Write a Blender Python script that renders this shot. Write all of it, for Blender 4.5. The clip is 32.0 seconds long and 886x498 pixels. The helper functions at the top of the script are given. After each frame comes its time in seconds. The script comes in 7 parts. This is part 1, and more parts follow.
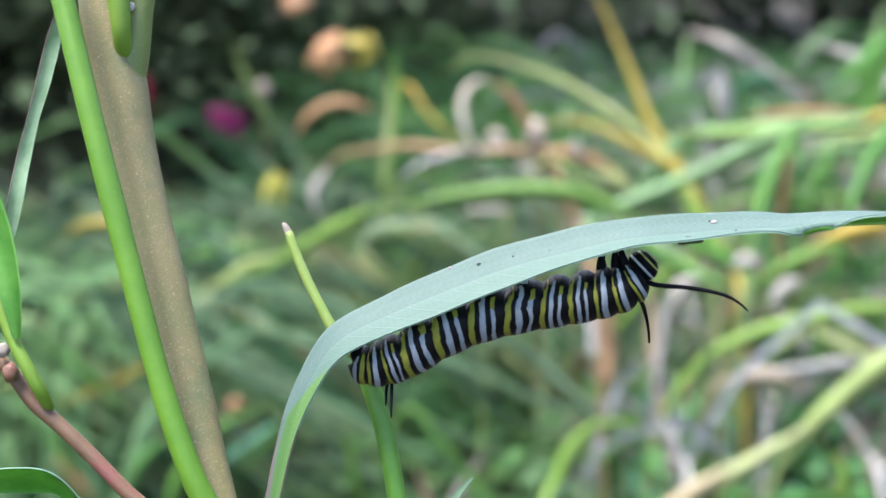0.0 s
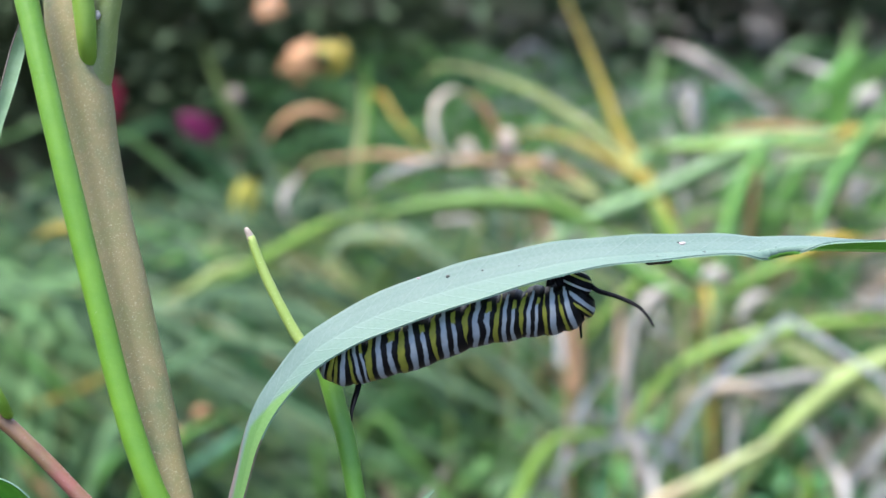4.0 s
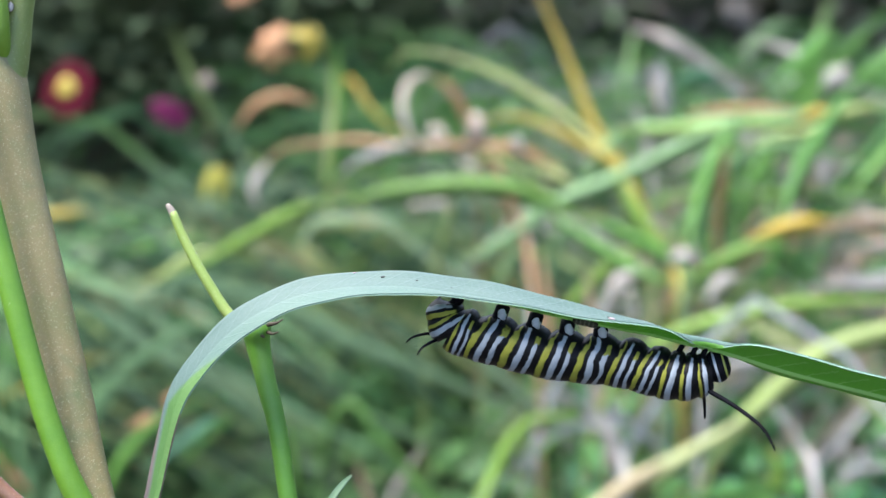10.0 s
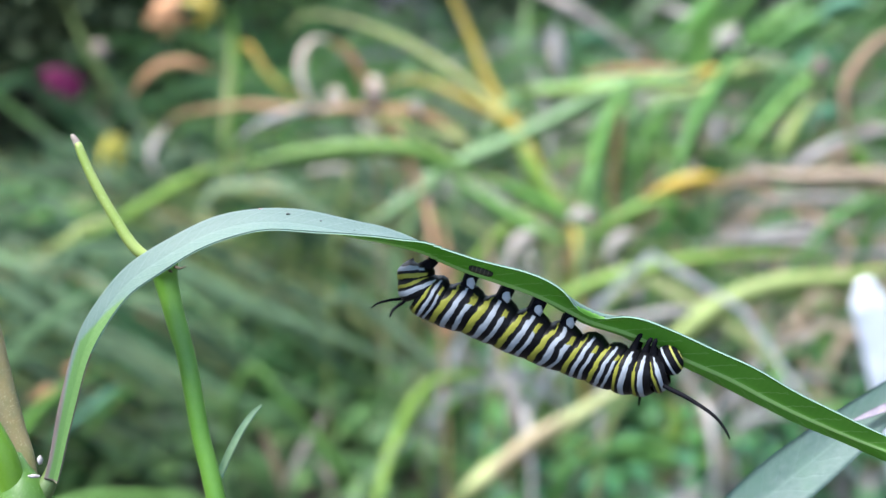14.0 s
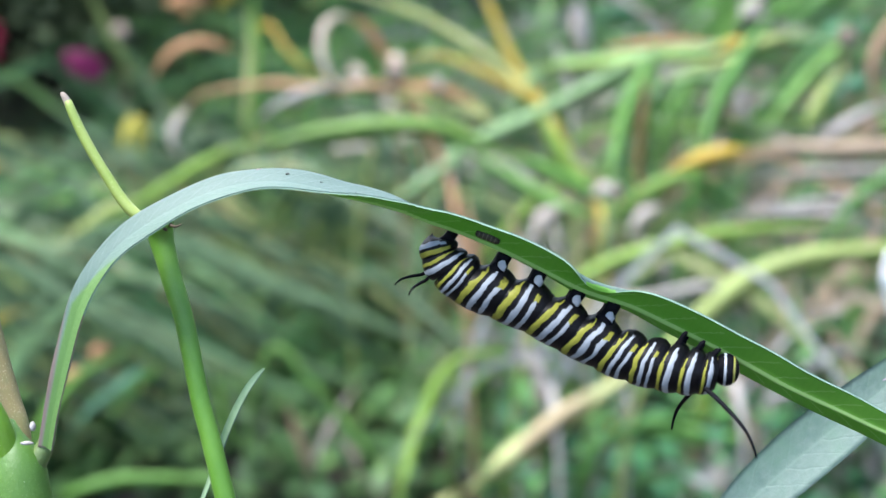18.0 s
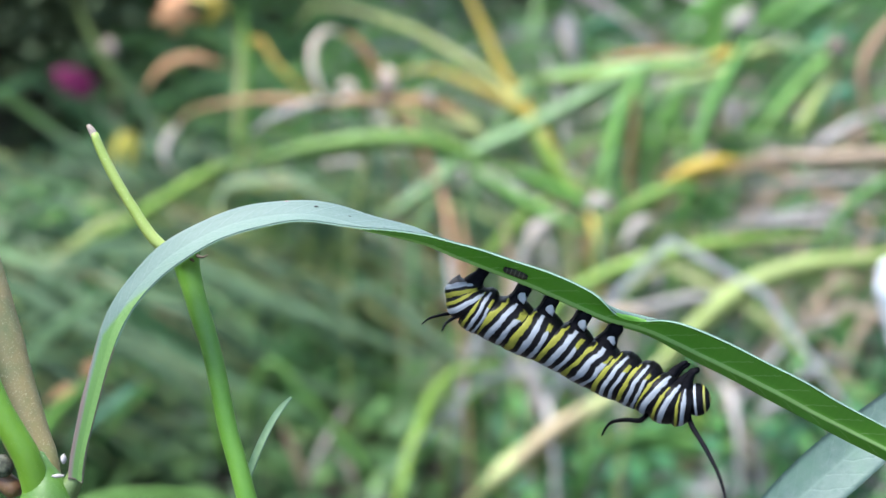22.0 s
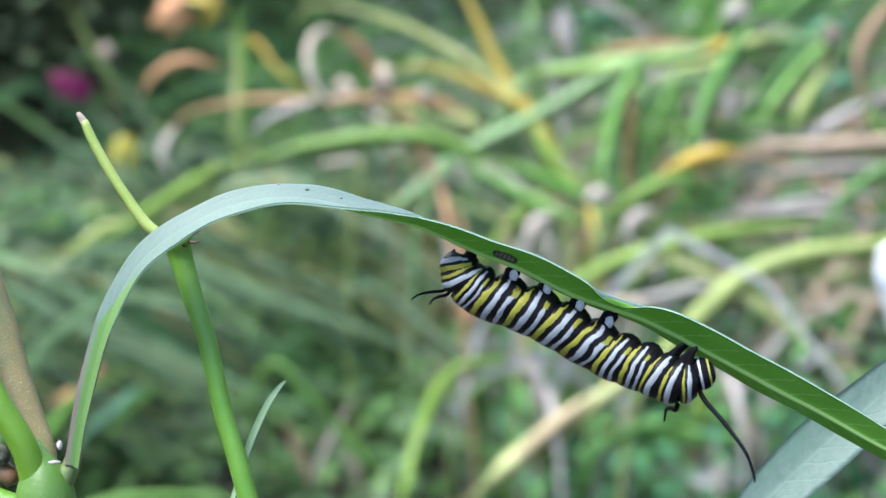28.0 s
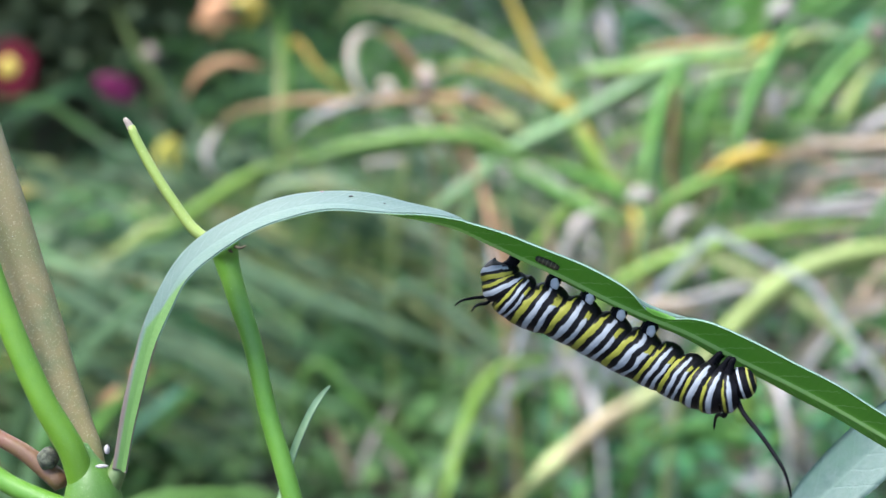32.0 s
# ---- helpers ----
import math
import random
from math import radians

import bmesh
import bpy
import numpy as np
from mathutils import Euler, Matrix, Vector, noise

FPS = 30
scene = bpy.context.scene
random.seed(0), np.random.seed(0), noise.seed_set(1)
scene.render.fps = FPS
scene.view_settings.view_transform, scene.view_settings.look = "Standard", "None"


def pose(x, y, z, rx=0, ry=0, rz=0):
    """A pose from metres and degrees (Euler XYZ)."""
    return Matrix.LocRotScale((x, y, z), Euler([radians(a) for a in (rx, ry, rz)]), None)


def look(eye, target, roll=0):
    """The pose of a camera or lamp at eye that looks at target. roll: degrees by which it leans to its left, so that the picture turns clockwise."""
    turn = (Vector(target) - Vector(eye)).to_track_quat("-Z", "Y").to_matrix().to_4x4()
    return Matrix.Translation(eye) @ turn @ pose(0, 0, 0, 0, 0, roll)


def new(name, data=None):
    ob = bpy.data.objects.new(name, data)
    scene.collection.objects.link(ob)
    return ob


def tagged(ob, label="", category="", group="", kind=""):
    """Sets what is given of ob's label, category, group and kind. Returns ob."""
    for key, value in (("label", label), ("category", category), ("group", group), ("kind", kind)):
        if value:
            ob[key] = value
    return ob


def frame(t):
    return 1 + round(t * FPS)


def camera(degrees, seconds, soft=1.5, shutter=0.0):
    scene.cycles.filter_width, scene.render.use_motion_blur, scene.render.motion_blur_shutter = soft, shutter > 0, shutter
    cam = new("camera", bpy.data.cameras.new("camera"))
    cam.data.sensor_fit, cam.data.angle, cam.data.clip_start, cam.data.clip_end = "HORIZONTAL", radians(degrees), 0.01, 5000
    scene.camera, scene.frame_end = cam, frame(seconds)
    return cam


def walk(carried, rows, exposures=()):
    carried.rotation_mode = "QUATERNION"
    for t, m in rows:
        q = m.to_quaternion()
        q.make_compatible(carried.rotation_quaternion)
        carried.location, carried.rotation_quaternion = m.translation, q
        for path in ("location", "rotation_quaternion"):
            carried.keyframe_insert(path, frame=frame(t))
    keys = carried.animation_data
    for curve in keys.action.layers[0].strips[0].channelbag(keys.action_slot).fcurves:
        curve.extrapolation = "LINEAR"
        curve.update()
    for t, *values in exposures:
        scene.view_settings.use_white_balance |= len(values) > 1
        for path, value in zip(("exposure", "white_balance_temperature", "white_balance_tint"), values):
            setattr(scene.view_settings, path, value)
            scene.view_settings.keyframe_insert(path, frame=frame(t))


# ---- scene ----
# A striped caterpillar crawls along the underside of a milkweed leaf and bends it
# down; behind it, out of focus, lies an overgrown garden bed.


def step(x, y, z, yaw, pitch, roll):
    return pose(x, y, z, 0, 0, yaw) @ pose(0, 0, 0, 90 + pitch) @ pose(0, 0, 0, 0, 0, roll)


cam = camera(36, 32.0, soft=1.45)
walk(cam, [
    (0, step(-0.0087, 0.0082, 0.6002, 6.11, -15.91, -1.30)),
    (0.5, step(-0.0088, 0.0093, 0.6004, 6.18, -15.74, -1.48)),
    (1, step(-0.0096, 0.0118, 0.5993, 6.06, -15.42, -1.34)),
    (1.5, step(-0.0080, 0.0126, 0.6011, 5.60, -15.34, -1.17)),
    (2, step(-0.0041, 0.0097, 0.6017, 5.23, -15.22, -1.11)),
    (2.5, step(-0.0025, 0.0074, 0.6035, 4.85, -15.22, -0.81)),
    (3, step(-0.0036, 0.0085, 0.6021, 4.90, -15.13, -0.60)),
    (3.5, step(-0.0067, 0.0079, 0.6013, 4.65, -15.33, -0.18)),
    (5.5, step(-0.0083, 0.0092, 0.5998, 5.67, -16.02, -0.74)),
    (6, step(-0.0063, 0.0071, 0.6008, 5.65, -16.21, -0.80)),
    (6.5, step(-0.0030, 0.0062, 0.6023, 5.50, -16.28, -0.73)),
    (7, step(-0.0002, 0.0065, 0.6029, 5.44, -16.27, -0.73)),
    (7.5, step(0.0001, 0.0059, 0.6032, 5.49, -16.26, -0.64)),
    (8, step(0.0004, 0.0067, 0.6029, 5.53, -16.17, -0.54)),
    (8.5, step(-0.0006, 0.0071, 0.6015, 5.05, -16.20, -0.48)),
    (9, step(0.0009, 0.0060, 0.6046, 4.47, -16.31, -0.49)),
    (9.5, step(0.0040, 0.0064, 0.6035, 4.30, -16.22, -0.55)),
    (10, step(0.0017, 0.0073, 0.6016, 4.05, -16.22, -0.60)),
    (10.5, step(0.0026, 0.0094, 0.6008, 4.00, -16.38, -0.64)),
    (11, step(0.0044, 0.0007, 0.6033, 3.37, -16.52, -0.79)),
    (11.5, step(0.0028, 0.0015, 0.6009, 3.08, -16.63, -0.62)),
    (12, step(-0.0016, 0.0035, 0.6004, 2.70, -16.94, -0.46)),
    (12.5, step(-0.0008, 0.0026, 0.6007, 1.02, -17.19, -0.20)),
    (13, step(0.0000, 0.0000, 0.6000, 0.00, -17.19, -0.00)),
    (13.5, step(0.0032, -0.0016, 0.5996, -0.66, -17.34, -0.05)),
    (14, step(0.0017, 0.0001, 0.5984, -0.29, -17.57, -0.51)),
    (14.5, step(0.0040, 0.0011, 0.5960, -0.41, -17.62, -0.62)),
    (16.5, step(0.0060, 0.0027, 0.5943, 0.41, -17.98, -0.93)),
    (17, step(0.0063, 0.0045, 0.5937, 0.50, -18.11, -1.11)),
    (17.5, step(0.0043, 0.0059, 0.5922, 0.72, -18.11, -1.20)),
    (18, step(0.0041, 0.0072, 0.5922, 0.91, -18.31, -1.57)),
    (18.5, step(0.0041, 0.0058, 0.5931, 1.07, -18.30, -1.56)),
    (19, step(0.0051, 0.0058, 0.5927, 1.21, -18.32, -1.65)),
    (19.5, step(0.0017, 0.0056, 0.5932, 0.95, -18.43, -1.83)),
    (20, step(0.0001, 0.0084, 0.5911, 1.17, -18.37, -1.91)),
    (20.5, step(-0.0048, 0.0125, 0.5916, 1.29, -18.67, -1.73)),
    (21, step(-0.0032, 0.0113, 0.5946, 0.74, -18.39, -1.71)),
    (21.5, step(-0.0019, 0.0086, 0.5952, 0.27, -18.02, -1.82)),
    (22, step(-0.0010, 0.0070, 0.5948, 0.32, -17.88, -2.02)),
    (22.5, step(-0.0002, 0.0061, 0.5966, 0.77, -17.87, -2.31)),
    (23, step(0.0020, 0.0040, 0.5977, 1.05, -17.63, -2.34)),
    (23.5, step(0.0032, 0.0006, 0.5995, 1.32, -17.49, -2.61)),
    (24, step(0.0027, -0.0010, 0.6008, 1.72, -17.46, -2.83)),
    (24.5, step(0.0029, -0.0012, 0.6004, 2.03, -17.33, -3.07)),
    (25, step(0.0009, 0.0014, 0.5959, 1.86, -17.19, -3.36)),
    (25.5, step(0.0008, 0.0035, 0.5961, 1.31, -17.56, -3.30)),
    (26, step(0.0038, 0.0012, 0.5958, 0.77, -17.53, -3.06)),
    (26.5, step(0.0030, 0.0023, 0.5950, 0.72, -17.65, -3.24)),
    (28.5, step(0.0002, 0.0057, 0.5924, 0.37, -18.10, -3.22)),
    (29, step(0.0041, 0.0015, 0.5941, 0.60, -18.29, -3.36)),
    (29.5, step(0.0054, -0.0002, 0.5931, 1.48, -18.13, -3.79)),
    (30, step(0.0036, 0.0020, 0.5931, 2.24, -18.31, -4.02)),
    (30.5, step(0.0035, 0.0022, 0.5925, 2.74, -18.27, -4.12)),
    (31, step(-0.0020, 0.0072, 0.5931, 2.65, -18.32, -4.24)),
    (31.5, step(-0.0013, 0.0059, 0.5947, 2.47, -17.92, -3.85)),
    (32, step(0.0002, 0.0056, 0.5934, 2.26, -17.82, -3.85)),
])
cam.data.dof.use_dof = True
cam.data.dof.focus_distance = 0.180
cam.data.dof.aperture_fstop = 18.0

# ---- light: a bright overcast sky ----
world = bpy.data.worlds.new("sky")
scene.world = world
world.use_nodes = True
wn = world.node_tree
sky = wn.nodes.new("ShaderNodeTexSky")
sky.sky_type = "NISHITA"
sky.sun_disc = False
sky.air_density, sky.dust_density, sky.ozone_density = 1.0, 2.2, 1.0
sky.sun_elevation = radians(52)
sky.sun_rotation = radians(-40)
wn.links.new(sky.outputs[0], wn.nodes["Background"].inputs[0])
wn.nodes["Background"].inputs[1].default_value = 0.125
sun = new("sun", bpy.data.lights.new("sun", "SUN"))
sun.data.energy = 2.0
sun.data.angle = radians(20)
sun.data.color = (1.0, 1.0, 1.0)
sun.matrix_world = look((-0.4, -0.3, 1.5), (0, 0, 0))
scene.view_settings.exposure = 2.45


# ---- materials ----
def nodes_of(name):
    m = bpy.data.materials.new(name)
    m.use_nodes = True
    nt = m.node_tree
    return m, nt, nt.nodes["Principled BSDF"], nt.nodes["Material Output"]


def ramp(nt, fac, stops):
    r = nt.nodes.new("ShaderNodeValToRGB")
    while len(r.color_ramp.elements) < len(stops):
        r.color_ramp.elements.new(0.5)
    for e, (p, c) in zip(r.color_ramp.elements, stops):
        e.position, e.color = p, (*c, 1)
    nt.links.new(fac, r.inputs[0])
    return r.outputs[0]


def noise_tex(nt, scale, detail=4, coord="Object", rough=0.6, stretch=None):
    tc = nt.nodes.new("ShaderNodeTexCoord")
    n = nt.nodes.new("ShaderNodeTexNoise")
    n.inputs["Scale"].default_value, n.inputs["Detail"].default_value = scale, detail
    n.inputs["Roughness"].default_value = rough
    src = tc.outputs[coord]
    if stretch:
        mp = nt.nodes.new("ShaderNodeMapping")
        mp.inputs["Scale"].default_value = stretch
        nt.links.new(src, mp.inputs[0])
        src = mp.outputs[0]
    nt.links.new(src, n.inputs["Vector"])
    return n.outputs["Fac"]


def mix(nt, fac, a, b, kind="MIX"):
    m = nt.nodes.new("ShaderNodeMix")
    m.data_type, m.blend_type = "RGBA", kind
    for sock, v in ((m.inputs[0], fac), (m.inputs[6], a), (m.inputs[7], b)):
        if isinstance(v, (int, float)):
            sock.default_value = v
        elif isinstance(v, tuple):
            sock.default_value = (*v, 1)
        else:
            nt.links.new(v, sock)
    return m.outputs[2]


def bump(nt, bsdf, height, strength, dist):
    b = nt.nodes.new("ShaderNodeBump")
    b.inputs["Strength"].default_value, b.inputs["Distance"].default_value = strength, dist
    nt.links.new(height, b.inputs["Height"])
    nt.links.new(b.outputs[0], bsdf.inputs["Normal"])


def translucent(nt, bsdf, out, col, amount):
    t = nt.nodes.new("ShaderNodeBsdfTranslucent")
    nt.links.new(col, t.inputs[0]) if not isinstance(col, tuple) else None
    if isinstance(col, tuple):
        t.inputs[0].default_value = (*col, 1)
    m = nt.nodes.new("ShaderNodeMixShader")
    m.inputs[0].default_value = amount
    nt.links.new(bsdf.outputs[0], m.inputs[1])
    nt.links.new(t.outputs[0], m.inputs[2])
    nt.links.new(m.outputs[0], out.inputs[0])


def simple(name, a, b, scale, rough=0.5, strength=0.3, dist=0.0002, spec=0.4, glow=0.0, stretch=None):
    m, nt, p, out = nodes_of(name)
    n = noise_tex(nt, scale, stretch=stretch)
    col = ramp(nt, n, [(0.35, a), (0.65, b)])
    nt.links.new(col, p.inputs["Base Color"])
    p.inputs["Roughness"].default_value = rough
    p.inputs["Specular IOR Level"].default_value = spec
    bump(nt, p, noise_tex(nt, scale * 4), strength, dist)
    if glow:
        translucent(nt, p, out, col, glow)
    return m


def foliage(name, stops, rough=0.5, amount=0.27, spec=0.35):
    """Leaves that differ from blade to blade, each streaked along itself, letting light through."""
    m, nt, p, out = nodes_of(name)
    g = nt.nodes.new("ShaderNodeNewGeometry")
    o = nt.nodes.new("ShaderNodeObjectInfo")
    add = nt.nodes.new("ShaderNodeMath")
    add.operation = "ADD"
    nt.links.new(g.outputs["Random Per Island"], add.inputs[0])
    nt.links.new(o.outputs["Random"], add.inputs[1])
    fr = nt.nodes.new("ShaderNodeMath")
    fr.operation = "FRACT"
    nt.links.new(add.outputs[0], fr.inputs[0])
    col = ramp(nt, fr.outputs[0], stops)
    n = noise_tex(nt, 40, 3)
    dark = ramp(nt, n, [(0.3, (0.62, 0.62, 0.6)), (0.7, (1.0, 1.0, 1.0))])
    col = mix(nt, 0.8, col, dark, "MULTIPLY")
    nt.links.new(col, p.inputs["Base Color"])
    p.inputs["Roughness"].default_value = rough
    p.inputs["Specular IOR Level"].default_value = spec
    translucent(nt, p, out, col, amount)
    return m


def leaf_top():
    """Blue-green bloom; towards the joint it gives way to a green stalk with a purple far margin."""
    m, nt, p, out = nodes_of("leaf_upper_face")

    def calc(op, a, b, c=0.0):
        k = nt.nodes.new("ShaderNodeMath")
        k.operation = op
        for sock, v in zip(k.inputs, (a, b, c)):
            if isinstance(v, (int, float)):
                sock.default_value = v
            else:
                nt.links.new(v, sock)
        return k.outputs[0]

    def span(v, a, b, c, d):
        k = nt.nodes.new("ShaderNodeMapRange")
        nt.links.new(v, k.inputs[0])
        for sock, q in zip(k.inputs[1:5], (a, b, c, d)):
            sock.default_value = q
        return k.outputs[0]

    col = ramp(nt, noise_tex(nt, 900, 5), [(0.3, (0.070, 0.112, 0.100)), (0.7, (0.106, 0.152, 0.137))])
    col = mix(nt, ramp(nt, noise_tex(nt, 120, 3), [(0.45, (0, 0, 0)), (0.75, (1, 1, 1))]), col, (0.082, 0.140, 0.110))
    uv = nt.nodes.new("ShaderNodeUVMap")
    uv.uv_map = "along"
    mp = nt.nodes.new("ShaderNodeMapping")
    mp.inputs["Scale"].default_value = (0.35, 9.0, 1.0)
    nt.links.new(uv.outputs[0], mp.inputs[0])
    streak = nt.nodes.new("ShaderNodeTexNoise")
    streak.inputs["Scale"].default_value = 1.0
    nt.links.new(mp.outputs[0], streak.inputs["Vector"])
    col = mix(nt, 0.5, col, ramp(nt, streak.outputs["Fac"], [(0.35, (0.80, 0.88, 0.82)), (0.65, (1.0, 1.0, 1.0))]), "MULTIPLY")
    sep = nt.nodes.new("ShaderNodeSeparateXYZ")
    nt.links.new(uv.outputs[0], sep.inputs[0])
    s, v = sep.outputs[0], sep.outputs[1]
    side = calc("ABSOLUTE", v, 0)
    # faint side veins run forward from the midrib
    lane = calc("SUBTRACT", calc("MULTIPLY", s, 0.33), calc("MULTIPLY", side, 1.6))
    lane = calc("ADD", lane, calc("MULTIPLY", noise_tex(nt, 200, 2), 0.8))
    saw = calc("ABSOLUTE", calc("SUBTRACT", calc("FRACT", lane, 0), 0.5), 0)
    vein = ramp(nt, saw, [(0.02, (1, 1, 1)), (0.07, (0, 0, 0))])
    col = mix(nt, mix(nt, 0.14, (0, 0, 0), vein), col, (0.15, 0.21, 0.185))
    rib = ramp(nt, side, [(0.02, (1, 1, 1)), (0.07, (0, 0, 0))])
    col = mix(nt, mix(nt, 0.4, (0, 0, 0), rib), col, (0.13, 0.195, 0.16))
    waver = calc("MULTIPLY", calc("SUBTRACT", noise_tex(nt, 300, 2), 0.5), 0.3)
    stalk = ramp(nt, calc("ADD", calc("SUBTRACT", span(s, -14, -2, 0.8, -1.3), v), waver), [(0.0, (0, 0, 0)), (0.28, (1, 1, 1))])
    green = ramp(nt, noise_tex(nt, 300, 4), [(0.35, (0.058, 0.132, 0.032)), (0.65, (0.088, 0.172, 0.052))])
    col = mix(nt, stalk, col, green)
    rim = ramp(nt, calc("ADD", calc("SUBTRACT", v, span(s, -24, -6, 0.42, 1.2)), waver), [(0.0, (0, 0, 0)), (0.3, (1, 1, 1))])
    col = mix(nt, rim, col, (0.125, 0.098, 0.088))
    nt.links.new(col, p.inputs["Base Color"])
    p.inputs["Roughness"].default_value = 0.6
    p.inputs["Specular IOR Level"].default_value = 0.3
    relief = mix(nt, 0.5, noise_tex(nt, 2500, 4), vein, "ADD")
    bump(nt, p, relief, 0.5, 0.00014)
    translucent(nt, p, out, (0.16, 0.34, 0.10), 0.16)
    return m


def leaf_under():
    m, nt, p, out = nodes_of("leaf_under_face")
    n = noise_tex(nt, 700, 5)
    col = ramp(nt, n, [(0.3, (0.085, 0.235, 0.024)), (0.7, (0.125, 0.295, 0.040))])
    uv = nt.nodes.new("ShaderNodeUVMap")
    uv.uv_map = "along"
    sep = nt.nodes.new("ShaderNodeSeparateXYZ")
    nt.links.new(uv.outputs[0], sep.inputs[0])

    def math_node(op, a, b):
        k = nt.nodes.new("ShaderNodeMath")
        k.operation = op
        for sock, v in zip(k.inputs, (a, b)):
            if isinstance(v, (int, float)):
                sock.default_value = v
            else:
                nt.links.new(v, sock)
        return k.outputs[0]

    side = math_node("ABSOLUTE", sep.outputs[1], 0)
    lane = math_node("SUBTRACT", math_node("MULTIPLY", sep.outputs[0], 0.25), math_node("MULTIPLY", side, 1.25))
    lane = math_node("ADD", lane, math_node("MULTIPLY", noise_tex(nt, 160, 2), 1.1))
    saw = math_node("ABSOLUTE", math_node("SUBTRACT", math_node("FRACT", lane, 0), 0.5), 0)
    vein = math_node("LESS_THAN", saw, 0.026)
    inner = math_node("LESS_THAN", side, 0.8)
    rib = math_node("LESS_THAN", side, 0.13)
    fac = math_node("MAXIMUM", math_node("MULTIPLY", math_node("MULTIPLY", vein, inner), 0.62), rib)
    col = mix(nt, fac, col, (0.30, 0.48, 0.17))
    nt.links.new(col, p.inputs["Base Color"])
    p.inputs["Roughness"].default_value = 0.5
    bump(nt, p, noise_tex(nt, 2500, 4), 0.2, 0.0001)
    translucent(nt, p, out, mix(nt, fac, (0.20, 0.58, 0.05), (0.46, 0.72, 0.22)), 0.5)
    return m


def fuzzy_stem(name, stops, fleck, spot=0.62):
    m, nt, p, out = nodes_of(name)
    col = ramp(nt, noise_tex(nt, 130, 4), stops)
    f = ramp(nt, noise_tex(nt, 4300, 3), [(spot, (0, 0, 0)), (spot + 0.08, (1, 1, 1))])
    col = mix(nt, mix(nt, 0.30, (0, 0, 0), f), col, fleck)
    nt.links.new(col, p.inputs["Base Color"])
    p.inputs["Roughness"].default_value = 0.5
    p.inputs["Subsurface Weight"].default_value = 0.08
    p.inputs["Subsurface Radius"].default_value = (0.002, 0.003, 0.001)
    p.inputs["Subsurface Scale"].default_value = 0.5
    bump(nt, p, noise_tex(nt, 1800, 4), 0.35, 0.0002)
    return m


LEAF_TOP, LEAF_UNDER = leaf_top(), leaf_under()
LEAF_EDGE = simple("leaf_margin", (0.11, 0.19, 0.14), (0.15, 0.24, 0.18), 800, 0.6)
MAUVE_LEAF = simple("mauve_leaf_face", (0.10, 0.085, 0.11), (0.16, 0.135, 0.165), 500, 0.6)
PALE_LEAF = simple("pale_leaf_face", (0.22, 0.34, 0.19), (0.29, 0.41, 0.25), 500, 0.6, glow=0.3)
FRESH = simple("fresh_leaf_face", (0.05, 0.18, 0.015), (0.09, 0.25, 0.03), 260, 0.45, glow=0.3)
GREEN_STEM = fuzzy_stem("green_stem", [(0.3, (0.068, 0.165, 0.007)), (0.7, (0.105, 0.215, 0.012))], (0.22, 0.36, 0.12), 0.66)
BRANCH_STEM = fuzzy_stem("branch_stem", [(0.3, (0.062, 0.17, 0.012)), (0.7, (0.095, 0.215, 0.024))], (0.2, 0.32, 0.13), 0.64)
BROWN_STEM = fuzzy_stem("brown_stem", [(0.3, (0.122, 0.130, 0.050)), (0.5, (0.205, 0.158, 0.064)), (0.72, (0.155, 0.152, 0.052))], (0.60, 0.52, 0.36), 0.585)
NODE_GREEN = fuzzy_stem("node_green", [(0.3, (0.036, 0.10, 0.008)), (0.7, (0.064, 0.14, 0.015))], (0.26, 0.36, 0.17), 0.62)
RED_STEM = fuzzy_stem("red_stem", [(0.3, (0.100, 0.038, 0.024)), (0.5, (0.115, 0.062, 0.028)), (0.7, (0.160, 0.052, 0.040))], (0.5, 0.36, 0.32), 0.63)
STUB_SKIN = fuzzy_stem("stub_skin", [(0.3, (0.17, 0.24, 0.04)), (0.7, (0.24, 0.29, 0.075))], (0.6, 0.62, 0.4), 0.62)
YOUNG_STALK = fuzzy_stem("young_stalk", [(0.3, (0.11, 0.205, 0.012)), (0.7, (0.165, 0.25, 0.030))], (0.3, 0.4, 0.16), 0.66)
JOINT_SKIN = fuzzy_stem("joint_skin", [(0.3, (0.050, 0.085, 0.020)), (0.7, (0.085, 0.130, 0.035))], (0.25, 0.3, 0.16), 0.64)
UPPER_STEM = fuzzy_stem("upper_stem", [(0.3, (0.135, 0.150, 0.050)), (0.55, (0.150, 0.185, 0.045)), (0.8, (0.165, 0.160, 0.055))], (0.60, 0.55, 0.38), 0.62)
PETIOLE = simple("petiole_skin", (0.078, 0.15, 0.052), (0.112, 0.19, 0.080), 300, 0.5)
PETIOLE_EDGE = simple("petiole_purple_edge", (0.095, 0.078, 0.06), (0.14, 0.112, 0.09), 500, 0.6)
BRACT = simple("bract_brown", (0.035, 0.026, 0.016), (0.075, 0.055, 0.035), 900, 0.8)
YOUNG_SKIN = simple("young_skin", (0.012, 0.012, 0.008), (0.035, 0.032, 0.02), 1200, 0.7, spec=0.1)
WITHERED = simple("withered_tip", (0.14, 0.10, 0.075), (0.28, 0.235, 0.20), 900, 0.8)
SCAR = simple("pale_scar", (0.20, 0.18, 0.17), (0.34, 0.32, 0.31), 1500, 0.7)
DARK_BUD = simple("dark_bud", (0.015, 0.018, 0.012), (0.12, 0.13, 0.09), 1500, 0.6, 0.8, 0.0005)
SPECK = simple("speck", (0.01, 0.015, 0.01), (0.03, 0.04, 0.03), 900, 0.7)
